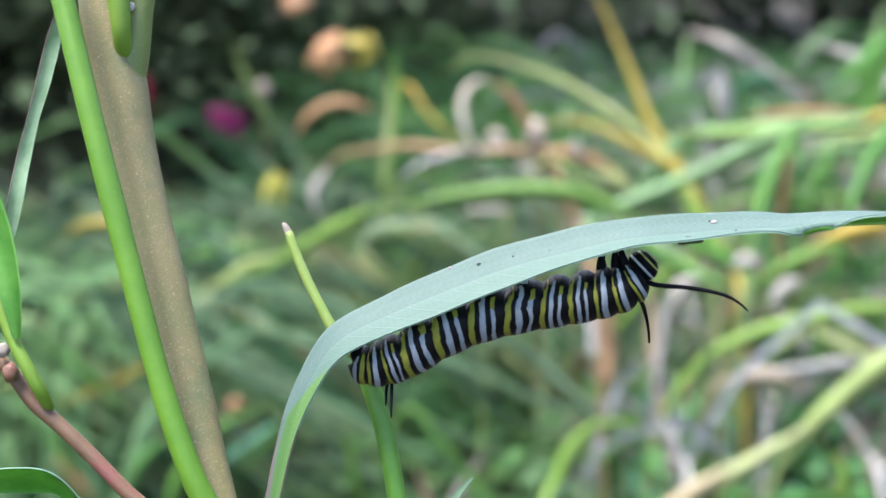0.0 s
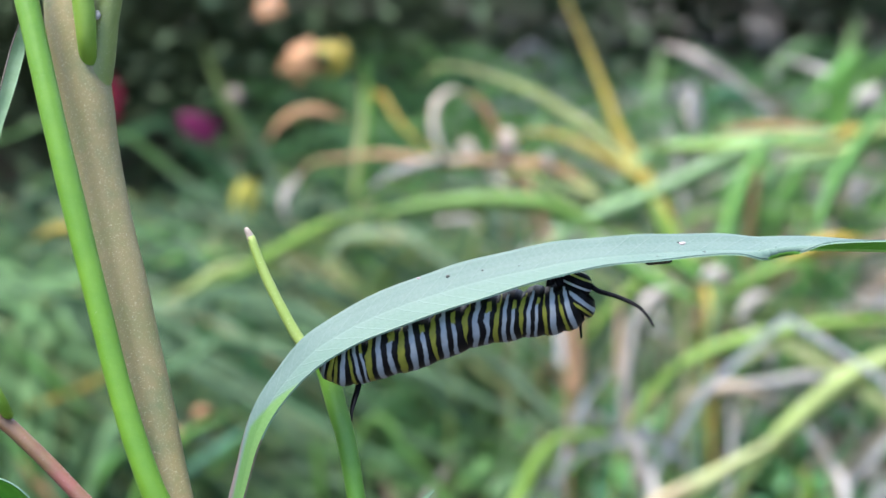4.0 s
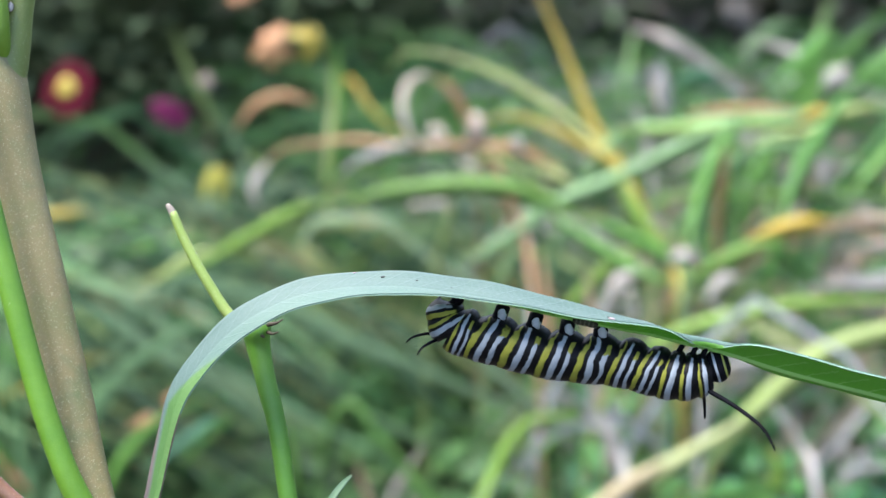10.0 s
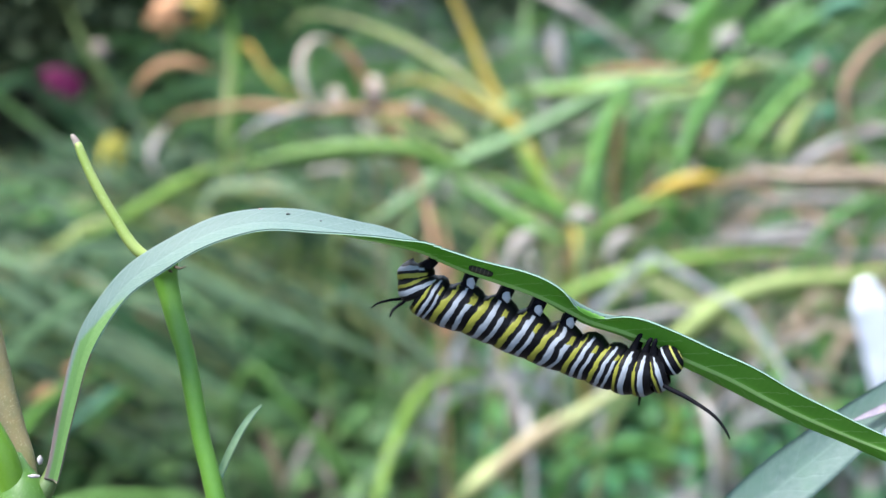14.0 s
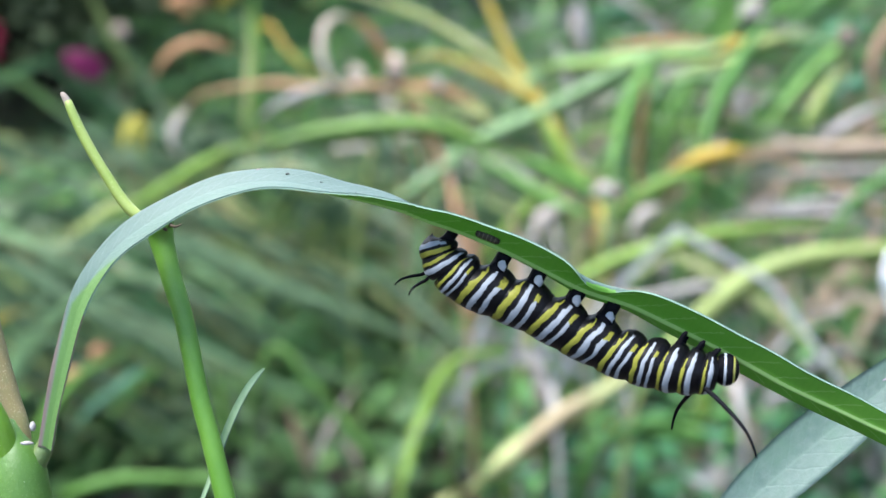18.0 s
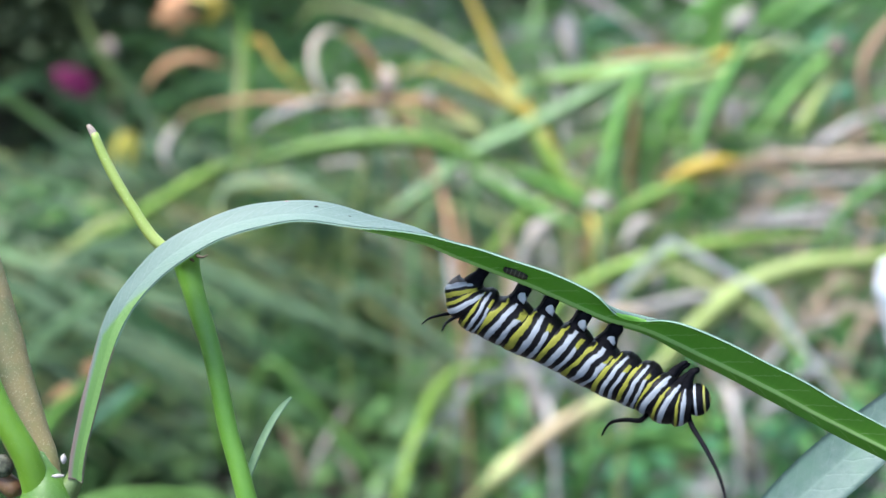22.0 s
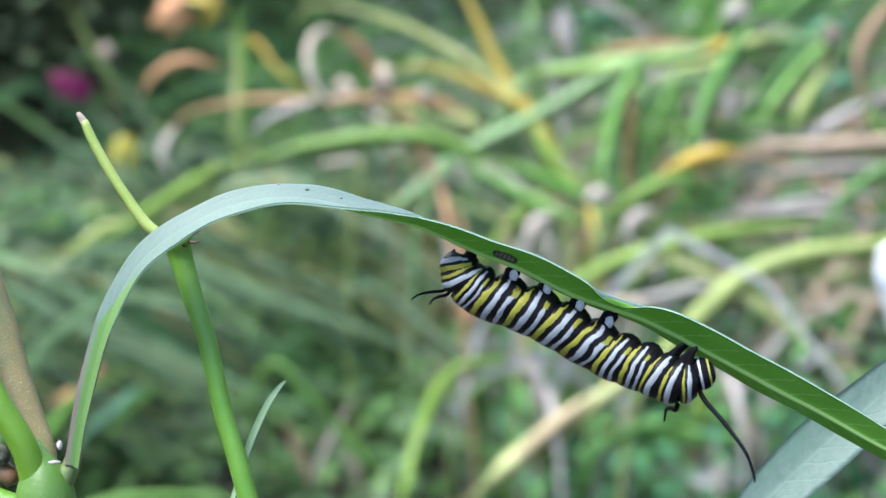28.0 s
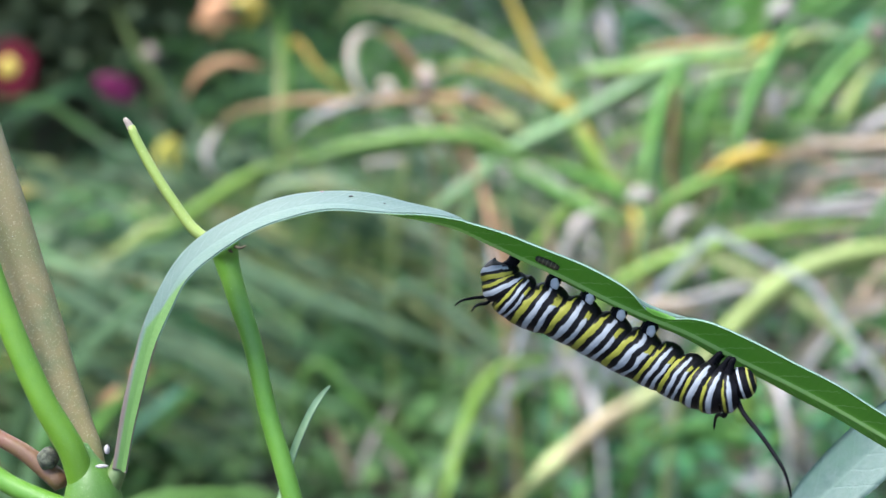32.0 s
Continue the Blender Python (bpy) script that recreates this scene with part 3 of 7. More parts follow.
for k, (ob, count, length) in enumerate(((main_stem, 9000, 0.40), (side_stem, 5200, 0.24), (lower_stem, 3000, 0.38), (branch, 5200, 0.30), (stub, 1500, 0.26), (red_stem, 1600, 0.30), (right_stalk, 1400, 0.45))):
    fuzz(ob, count, length, 50 + k)

# the arching leaf: rigid sections that bend with the load
SECTIONS = 160
POSES = {}


def bend(t, crossing, rows):
    """Rows of x, z and apparent width (negative: the underside shows), in mm, from the joint outwards."""
    p = spline(rows, 300)
    for k, wide in ((0, 9), (1, 9), (2, 41)):
        pad = np.pad(p[:, k], wide // 2, mode="reflect", reflect_type="odd")
        p[:, k] = np.convolve(pad, np.ones(wide) / wide, "valid")
    way = p[-1, :2] - p[-12, :2]
    way /= np.linalg.norm(way)
    sag = np.array((0.0, -1.0))
    tail = []
    for k in range(1, 121):
        w = way + sag * 0.0035 * k
        w /= np.linalg.norm(w)
        last = tail[-1][:2] if tail else p[-1, :2]
        tail.append([*(last + w), p[-1, 2]])
    p = np.vstack([p, tail])
    s = np.r_[0, np.cumsum(np.hypot(*np.diff(p[:, :2], axis=0).T))]
    near = np.argmin(np.hypot(*(p[:300, :2] - crossing).T))
    s = (s - s[near])
    lo = s < 0
    s[lo] *= 33.5 / -s[0]
    POSES[t] = (s, p)


bend(0, (-41.0, -3.9), [(-50.2, -33.2, 2.0), (-48.8, -26.4, 2.1), (-47.6, -20.4, 2.4), (-46.1, -15.2, 2.9), (-44.3, -11.1, 3.4), (-42.1, -7.4, 4.2), (-39.2, -4.8, 4.7), (-32.9, -1.8, 5.0), (-25.5, 1.4, 5.5), (-18.3, 4.3, 5.3), (-11.0, 6.6, 4.6), (-3.9, 8.4, 3.8), (5.0, 9.4, 3.5), (12.4, 10.0, 3.2), (17.3, 10.2, 1.8), (20.8, 10.6, 0.9), (29.0, 10.9, 0.6)])
bend(3, (-40.8, -3.5), [(-50.2, -33.2, 2.0), (-47.6, -22.2, 2.1), (-46.5, -17.6, 2.6), (-44.7, -13.2, 3.2), (-42.1, -9.4, 3.8), (-38.9, -5.7, 4.4), (-34.4, -2.8, 5.0), (-28.6, -0.0, 5.3), (-22.7, 2.4, 5.5), (-16.9, 4.4, 5.3), (-11.0, 6.1, 4.9), (-5.3, 7.5, 4.1), (1.2, 8.4, 3.6), (7.0, 9.0, 3.3), (13.4, 9.5, 3.2), (18.4, 9.6, 1.8), (22.6, 10.0, 0.9), (37.9, 10.0, 0.6)])
bend(6, (-40.0, -2.5), [(-50.2, -33.2, 2.0), (-49.0, -27.5, 2.3), (-47.8, -22.2, 2.4), (-46.5, -16.6, 2.9), (-44.7, -12.1, 3.6), (-41.8, -7.9, 4.3), (-38.4, -4.5, 4.7), (-33.6, -1.5, 5.0), (-27.7, 1.1, 5.3), (-20.7, 3.4, 5.3), (-14.5, 5.3, 5.0), (-7.2, 7.2, 4.3), (0.0, 8.4, 3.3), (8.3, 8.9, 3.3), (16.4, 8.9, 2.7), (21.4, 8.8, 1.5), (26.3, 8.7, -0.4), (33.1, 8.5, -1.1)])
bend(8, (-38.5, -2.5), [(-50.2, -33.2, 2.0), (-48.1, -26.0, 2.3), (-46.9, -19.8, 2.6), (-45.2, -13.8, 3.0), (-42.7, -9.6, 3.8), (-39.4, -5.8, 4.3), (-35.7, -2.7, 4.4), (-29.7, 0.2, 4.1), (-22.2, 2.8, 3.5), (-19.3, 3.4, 3.3), (-11.9, 4.5, 2.9), (-4.5, 4.8, 2.7), (2.8, 4.5, 2.6), (9.3, 4.0, 2.6), (15.8, 3.0, 2.1), (20.9, 2.3, 0.8), (25.1, 2.1, -1.5), (32.2, 1.0, -2.4), (40.5, 0.1, -2.4)])
bend(10, (-38.3, -2.2), [(-50.2, -33.2, 2.0), (-48.3, -26.6, 2.3), (-47.1, -20.5, 2.4), (-45.3, -13.4, 3.0), (-42.8, -9.3, 3.6), (-39.4, -5.4, 4.1), (-35.7, -2.5, 4.1), (-29.8, 0.4, 3.8), (-23.8, 1.7, 3.2), (-19.4, 2.1, 2.9), (-13.5, 2.2, 2.7), (-7.6, 1.6, 2.4), (-1.7, 0.8, 2.0), (4.1, -0.6, 1.7), (10.0, -1.9, 1.1), (15.0, -3.0, 0.6), (20.1, -4.0, -0.4), (25.8, -5.1, -3.0), (34.4, -7.8, -3.2), (46.3, -10.8, -3.0)])
bend(12, (-38.4, -2.1), [(-50.2, -33.2, 2.0), (-49.2, -28.9, 2.3), (-48.0, -22.9, 2.4), (-46.1, -15.3, 2.9), (-43.9, -10.4, 3.5), (-40.1, -6.2, 4.1), (-36.3, -3.2, 4.1), (-29.5, 0.2, 3.8), (-23.5, 1.6, 3.2), (-18.3, 1.8, 2.9), (-12.3, 1.3, 2.7), (-6.3, 0.4, 1.8), (0.4, -1.5, 0.6), (6.4, -3.1, -0.9), (12.3, -4.9, -1.9), (18.2, -6.5, -2.3), (21.9, -7.8, -2.3), (27.0, -8.7, -3.2), (35.8, -12.1, -3.6), (43.1, -15.2, -3.5), (48.1, -16.9, -3.3)])
bend(13, (-38.4, -2.4), [(-50.2, -33.2, 2.0), (-49.6, -31.0, 2.1), (-48.1, -24.2, 2.4), (-46.0, -16.2, 2.9), (-43.6, -11.3, 3.3), (-40.2, -6.8, 3.9), (-36.0, -3.6, 4.1), (-29.1, 0.1, 3.8), (-23.1, 1.6, 3.2), (-18.1, 1.7, 2.9), (-12.4, 1.1, 2.7), (-6.4, 0.1, 1.8), (-0.3, -1.7, 0.4), (5.0, -3.5, -1.5), (11.1, -5.4, -2.3), (17.2, -7.5, -2.7), (22.5, -9.8, -2.6), (27.8, -11.3, -3.3), (35.4, -14.7, -3.8), (43.0, -18.1, -3.8), (50.6, -21.6, -3.5), (59.5, -25.4, -3.0)])
bend(17, (-38.4, -2.7), [(-50.2, -33.2, 2.0), (-48.5, -25.0, 2.4), (-46.1, -16.2, 2.9), (-44.1, -11.8, 3.3), (-40.7, -7.5, 3.8), (-36.2, -4.3, 3.9), (-29.9, -1.1, 3.5), (-24.0, 0.7, 2.9), (-18.6, 1.0, 2.6), (-13.0, 0.1, 2.4), (-7.1, -1.3, 1.4), (-1.3, -3.4, -0.6), (4.6, -5.4, -1.9), (9.7, -7.6, -2.6), (15.5, -10.6, -3.2), (20.6, -13.5, -2.9), (25.7, -15.2, -3.5), (31.5, -18.2, -3.9), (38.8, -22.2, -4.1), (46.0, -26.5, -4.3), (53.3, -30.3, -3.9), (61.9, -34.9, -3.5)])
bend(24, (-38.5, -3.0), [(-50.2, -33.2, 2.0), (-50.0, -30.9, 2.1), (-48.2, -24.0, 2.4), (-45.5, -15.6, 2.7), (-43.4, -11.1, 3.2), (-40.1, -7.0, 3.8), (-36.1, -3.7, 3.9), (-29.8, -0.8, 3.5), (-23.6, 0.4, 2.9), (-18.5, 0.5, 2.6), (-12.8, -0.8, 2.4), (-6.8, -2.5, 1.1), (-1.5, -4.5, -0.8), (3.8, -6.8, -2.1), (9.8, -9.3, -2.9), (15.0, -11.8, -3.0), (19.5, -13.9, -2.6), (24.7, -15.6, -3.3), (32.2, -19.7, -3.8), (39.6, -23.8, -4.1), (46.9, -28.2, -3.9), (55.6, -33.5, -3.5)])
bend(29, (-38.4, -2.7), [(-50.2, -33.2, 2.0), (-48.4, -25.3, 2.4), (-45.6, -16.4, 2.7), (-43.1, -11.3, 3.2), (-40.2, -7.0, 3.6), (-35.9, -3.8, 3.8), (-29.7, -0.8, 3.3), (-23.6, 0.6, 2.9), (-18.4, 0.5, 2.6), (-12.5, -0.7, 2.4), (-7.3, -2.4, 1.1), (-1.5, -4.6, -0.8), (3.6, -7.0, -2.1), (9.4, -9.7, -2.7), (15.2, -13.2, -3.2), (20.3, -15.5, -2.7), (25.4, -17.7, -3.5), (32.7, -22.2, -3.9), (39.9, -26.7, -4.1), (47.1, -31.2, -3.9), (54.3, -36.1, -3.5), (59.2, -39.0, -3.3)])
bend(32, (-38.5, -2.4), [(-50.2, -33.2, 2.0), (-48.4, -25.6, 2.4), (-45.7, -16.9, 2.7), (-43.5, -12.2, 3.2), (-40.7, -7.6, 3.6), (-36.4, -4.1, 3.8), (-29.9, -1.0, 3.3), (-23.9, 0.4, 2.7), (-18.4, 0.4, 2.5), (-12.2, -0.7, 2.3), (-6.5, -2.3, 0.9), (-1.5, -4.5, -0.9), (3.5, -6.9, -2.3), (9.1, -9.9, -3.0), (14.8, -13.2, -3.3), (19.7, -15.8, -2.7), (24.6, -18.0, -3.5), (30.9, -21.8, -3.8), (37.2, -25.4, -3.8), (42.8, -28.8, -3.6), (48.8, -32.9, -3.3)])
TIMES = sorted(POSES)


def half_width(s):
    """Half the leaf's true width at s mm past the crossing."""
    return np.interp(s, [-34, -24, -14, -6, 4, 18, 40, 70, 88, 102, 114, 118], [1.25, 1.45, 2.0, 2.9, 3.5, 3.9, 4.1, 4.0, 3.5, 2.5, 1.0, 0.1])


def fold(s):
    """How far each half rises from the midrib, in radians."""
    return radians(float(np.interp(s, [-34, -10, 8, 20, 32], [25, 8, 6, 9, 15])))


def leaf_frame(t, s):
    """The pose of the leaf's midline at s mm: x along it, y across, z out of the upper face."""
    ss, p = POSES[t]
    at = lambda q: np.array([np.interp(q, ss, p[:, k]) for k in range(3)])
    c, d = at(s), at(s + 1.5) - at(s - 1.5)
    w = np.mean([at(s + k)[2] for k in (-4, -2, 0, 2, 4)])
    x = Vector((d[0], 0, d[1])).normalized()
    h, d = half_width(s), fold(s)
    phi = math.asin(max(-0.92, min(0.92, w / (2 * h * math.cos(d)))))
    rims = (0.0, h * math.sin(phi + d), h * math.sin(d - phi))
    up = Vector((0, 1, 0)).cross(x) * -1
    y = Vector((0, 1, 0)) * math.cos(phi) + up * math.sin(phi)
    z = x.cross(y)
    m = Matrix((x, y, z)).transposed().to_4x4()
    m.translation = (Vector((c[0], 0, c[1])) - up * (max(rims) + min(rims)) / 2) / 1000
    return m


REST = 12


def surface(s, v, layer):
    """A place on the resting leaf: s mm along, v from -1 (near margin) to 1 (far margin)."""
    m = leaf_frame(REST, s)
    h = half_width(s) / 1000
    wave = 0.018 * math.sin(s * 0.55 + 2 * v) * abs(v)
    d = fold(s)
    z = h * (math.sin(d) * abs(v) ** 1.12 + wave)
    y = h * v * math.cos(d)
    if layer:  # the midrib stands out below
        z -= 0.00030 * math.exp(-(v / 0.10) ** 2) * min(1.0, h / 0.003)
    if v < -0.2:  # a nick where the near margin curls over
        turn = 2.4 * math.exp(-((s - 62.5) / 3.3) ** 2)
        if v < -0.5 and turn > 0.01:
            a, reach = (-v - 0.5) / 0.5, 0.5 * h
            y += reach * (a - math.sin(turn * a) / turn)
            z -= reach * (1 - math.cos(turn * a)) / turn
        y += 0.0006 * math.exp(-((s - 67.0) / 2.2) ** 2) * -v
    return m @ Vector((0, y, z - layer * 0.00026))


def leaf_section(a, b, name, mats):
    """The part of the leaf between a and b mm, in the space of its own middle."""
    back = leaf_frame(REST, (a + b) / 2).inverted()
    rows, cross = np.linspace(a - 0.05, b + 0.05, 3), np.array([-1, -0.93, -0.86, -0.78, -0.7, -0.6, -0.5, -0.3, -0.14, -0.06, 0, 0.06, 0.14, 0.3, 0.5, 0.7, 0.86, 1])
    n, m = len(rows), len(cross)
    verts = [back @ surface(s, v, layer) for layer in (0, 1) for s in rows for v in cross]
    faces, slots = [], []
    for layer in (0, 1):
        o = layer * n * m
        for i in range(n - 1):
            for j in range(m - 1):
                q = (o + i * m + j, o + (i + 1) * m + j, o + (i + 1) * m + j + 1, o + i * m + j + 1)
                faces.append(q if not layer else q[::-1])
                slots.append(layer)
    for i in range(n - 1):
        for j in (0, m - 1):
            faces.append((i * m + j, (i + 1) * m + j, n * m + (i + 1) * m + j, n * m + i * m + j))
            slots.append(2)
    me = mesh_of(name, verts, faces, mats, slots)
    uv = me.uv_layers.new(name="along")
    for loop in me.loops:
        k = loop.vertex_index % (n * m)
        uv.data[loop.index].uv = (rows[k // m], cross[k % m])
    return me


CUTS = np.linspace(-33.5, 117.5, SECTIONS + 1)
leaf = part("arching_leaf", leaf_section(-34.6, -33.3, "arching_leaf", [PETIOLE_EDGE, PETIOLE, PETIOLE_EDGE]), plant, "arching leaf with a blue-green upper face and bright green underside")
leaf.matrix_basis = leaf_frame(REST, -33.95)
SECTION_OBS = []
for a, b in zip(CUTS[:-1], CUTS[1:]):
    mats = [LEAF_TOP, LEAF_UNDER, LEAF_EDGE] if b > -14 else [LEAF_TOP, PETIOLE, PETIOLE_EDGE]
    ob = part("leaf_section", leaf_section(a, b, "leaf_section", mats), leaf)
    SECTION_OBS.append((ob, (a + b) / 2))

SPECK_OBS = []
for s, v, r, mat in ((20.0, 0.62, 0.26, SPECK), (24.5, 0.45, 0.16, SPECK), (16.2, 0.95, 0.22, SPECK_PALE), (29.2, 0.3, 0.1, SPECK), (50.5, 0.5, 0.42, SPECK_PALE), (53.0, -0.1, 0.2, SPECK), (50.0, 0.55, 0.22, SPECK)):
    back = leaf_frame(REST, s).inverted()
    at = back @ surface(s, v, 0)
    vv, ff = blob(r / 1000, int(s * 10), 1.0, (1.2, 1, 0.45), 6, 8)
    me = mesh_of("speck", [(x + at.x, y + at.y, z + at.z) for x, y, z in vv], ff, [mat])
    SPECK_OBS.append((part("speck", me, plant, "dark speck on the leaf" if mat == SPECK else "pale scab on the leaf"), s))

# the branch and its stub give a little as the leaf loads them
SWAY = {}


def sway(t, cx, cz, tx, tz):
    """Where the fork and the stub's tip are, in mm."""
    SWAY[t] = (cx, cz, tx, tz)


sway(0, -42.5, -4.2, -49.5, 9.4)
sway(3, -42.5, -3.9, -49.7, 9.5)
sway(6, -41.5, -2.8, -49.4, 11.9)
sway(8, -40.2, -2.9, -48.7, 12.0)
sway(10, -40.2, -2.4, -48.9, 12.1)
sway(12, -40.1, -2.2, -48.9, 13.2)
sway(13, -40.1, -2.5, -48.8, 13.4)
sway(17, -40.4, -2.7, -49.1, 12.8)
sway(24, -40.3, -3.1, -48.9, 12.7)
sway(29, -40.3, -2.6, -48.9, 12.9)
sway(32, -40.3, -2.3, -48.9, 13.0)


def turned(rest, now, pivot, to):
    a = math.atan2(rest[1], rest[0]) - math.atan2(now[1], now[0])
    back = Matrix.Translation(-Vector((pivot[0], 0, pivot[1])) / 1000)
    return Matrix.Translation(Vector((to[0], 0, to[1])) / 1000) @ Matrix.Rotation(a, 4, "Y") @ back


def stub_pose(t):
    a, b = SWAY[t], SWAY[32]
    return turned((b[2] - b[0], b[3] - b[1]), (a[2] - a[0], a[3] - a[1]), b[2:], a[2:])


def branch_pose(t):
    a, b, p = SWAY[t], SWAY[32], BRANCH_PIVOT
    return turned((b[0] - p[0], b[1] - p[1]), (a[0] - p[0], a[1] - p[1]), p, p)


# ---- the caterpillar ----
cat = new("caterpillar")
cat.matrix_world = M0
tagged(cat, "plump black, white and yellow striped caterpillar hanging under the leaf", "caterpillar")
SPINES, TIPS = {}, {}


def crawl(t, spine, tips):
    """The body's middle line (x, z, depth) from tail to head, and base, tip and depth of each feeler, in mm."""
    SPINES[t] = spline(spine, 400)
    TIPS[t] = tips


crawl(0, [(-38.8, -9.4, 2.6), (-34.6, -8.9, 2.6), (-30.9, -7.0, 2.6), (-27.3, -4.9, 2.6), (-23.4, -3.2, 2.6), (-19.4, -2.0, 2.6), (-15.2, -1.1, 2.6), (-11.1, -0.4, 2.4), (-6.9, 0.4, 2.0), (-2.9, 1.6, 1.6), (0.2, 4.3, 1.4)],
      [(0.5, 1.8, 11.9, -0.6, 1.4), (-1.3, -0.0, 0.4, -5.4, 1.4), (-33.5, -11.5, -33.3, -15.6, 2.6), (-34.4, -11.5, -35.0, -14.5, 2.6)])
crawl(1, [(-39.0, -9.2, 2.6), (-34.7, -8.7, 2.6), (-30.7, -7.1, 2.6), (-26.8, -5.2, 2.6), (-22.9, -3.4, 2.6), (-18.7, -2.0, 2.6), (-14.5, -1.1, 2.5), (-10.2, -0.2, 2.4), (-5.9, 0.5, 2.0), (-1.9, 2.1, 1.7), (1.2, 5.1, 1.4)],
      [(1.0, 1.7, 11.9, 0.1, 1.4), (-1.0, -0.7, -0.0, -8.4, 1.4), (-34.3, -11.5, -33.6, -15.6, 2.6), (-34.6, -11.5, -35.0, -14.6, 2.6)])
crawl(2, [(-39.2, -9.0, 2.6), (-35.1, -8.7, 2.6), (-31.4, -7.3, 2.6), (-27.8, -5.4, 2.6), (-24.1, -3.6, 2.6), (-20.2, -2.3, 2.6), (-16.2, -1.3, 2.5), (-12.2, -0.6, 2.4), (-8.1, -0.6, 2.1), (-4.2, 0.6, 1.7), (-2.1, 3.8, 1.4)],
      [(-1.2, 2.9, 2.9, 2.5, 1.4), (-8.4, -3.7, -9.8, -8.0, 1.4), (-34.2, -11.5, -33.6, -15.4, 2.6), (-34.5, -11.6, -34.9, -14.7, 2.6)])
crawl(3, [(-37.8, -8.3, 2.6), (-34.1, -8.7, 2.6), (-31.3, -7.9, 2.6), (-28.5, -5.9, 2.6), (-25.2, -4.0, 2.6), (-21.7, -2.8, 2.6), (-17.9, -1.8, 2.6), (-14.2, -1.1, 2.4), (-10.2, -1.0, 2.1), (-6.3, 0.3, 1.8), (-4.1, 3.6, 1.4)],
      [(-3.4, 4.8, -0.3, 3.7, 1.4), (-3.4, 4.8, -2.3, 2.2, 1.4), (-33.0, -11.3, -32.9, -14.8, 2.6), (-33.6, -11.3, -34.1, -14.5, 2.6)])
crawl(3.5, [(-37.7, -8.1, 2.6), (-34.0, -8.2, 2.6), (-30.6, -6.8, 2.6), (-27.2, -5.2, 2.6), (-23.8, -3.7, 2.6), (-20.2, -2.4, 2.6), (-16.6, -1.5, 2.6), (-12.8, -0.9, 2.4), (-9.1, -0.6, 2.1), (-5.7, 0.7, 1.8), (-4.4, 3.9, 1.4)],
      [(-3.2, 3.0, 2.3, -1.0, 1.4), (-5.3, -1.2, -4.2, -3.3, 1.4), (-32.8, -11.2, -33.3, -14.8, 2.6), (-33.4, -11.2, -34.4, -14.6, 2.6)])
crawl(5.5, [(-35.1, -4.0, 2.6), (-30.9, -4.2, 2.6), (-26.8, -3.4, 2.6), (-22.8, -2.2, 2.6), (-18.7, -1.1, 2.6), (-14.7, 0.2, 2.6), (-10.6, 1.1, 2.5), (-6.4, 1.9, 2.3), (-2.3, 2.6, 2.0), (1.9, 3.4, 1.6), (5.6, 5.4, 1.4)],
      [(5.0, 3.2, 13.2, 2.8, 1.4), (3.5, 2.3, 4.1, -0.1, 1.4), (-30.2, -7.5, -30.9, -11.3, 2.6), (-31.4, -7.5, -32.6, -11.0, 2.6)])
crawl(6, [(-32.4, -4.1, 2.6), (-28.1, -3.7, 2.6), (-23.9, -2.8, 2.6), (-19.9, -1.4, 2.6), (-15.8, -0.3, 2.6), (-11.6, 0.3, 2.6), (-7.3, 0.6, 2.5), (-3.1, 1.1, 2.2), (1.1, 1.7, 1.9), (5.3, 2.7, 1.6), (9.2, 4.3, 1.4)],
      [(7.4, 1.4, 18.4, -1.7, 1.4), (7.4, 1.0, 10.6, -5.8, 1.4), (-27.9, -7.0, -28.1, -11.1, 2.6), (-28.8, -7.0, -29.9, -10.4, 2.6)])
crawl(7, [(-27.7, -1.9, 2.6), (-23.4, -2.3, 2.6), (-19.2, -1.7, 2.6), (-15.0, -1.0, 2.6), (-10.8, -0.2, 2.6), (-6.5, 0.1, 2.6), (-2.2, 0.2, 2.5), (2.1, 0.2, 2.3), (6.4, -0.1, 2.0), (10.5, 0.6, 1.6), (14.2, 2.9, 1.4)],
      [(12.8, 0.2, 22.8, 0.0, 1.4), (12.2, -1.2, 14.1, -9.0, 1.4), (-23.6, -5.2, -24.2, -9.4, 2.6), (-24.5, -5.0, -26.4, -8.0, 2.6)])
crawl(8, [(-22.5, -0.6, 2.6), (-18.6, -1.5, 2.6), (-14.5, -1.3, 2.6), (-10.4, -1.3, 2.6), (-6.4, -1.5, 2.6), (-2.3, -1.8, 2.6), (1.8, -2.0, 2.5), (5.9, -2.3, 2.3), (9.9, -2.5, 2.0), (14.0, -2.1, 1.7), (17.8, -0.8, 1.4)],
      [(17.5, -3.2, 25.9, -4.3, 1.4), (12.5, -5.3, 7.7, -11.8, 1.4), (-18.7, -4.3, -20.1, -7.5, 2.6), (-19.8, -3.6, -22.5, -6.2, 2.6)])
crawl(9, [(-16.2, -0.3, 2.6), (-12.9, -2.4, 2.6), (-8.9, -3.3, 2.6), (-4.9, -4.0, 2.6), (-0.9, -4.4, 2.6), (3.2, -4.7, 2.6), (7.2, -4.9, 2.5), (11.3, -5.3, 2.2), (15.3, -5.9, 1.9), (19.3, -5.7, 1.6), (23.2, -4.5, 1.4)],
      [(20.8, -7.6, 27.1, -16.2, 1.4), (21.5, -7.0, 29.5, -9.4, 1.4), (-15.1, -4.0, -17.3, -6.6, 2.6), (-16.2, -3.5, -19.6, -5.3, 2.6)])
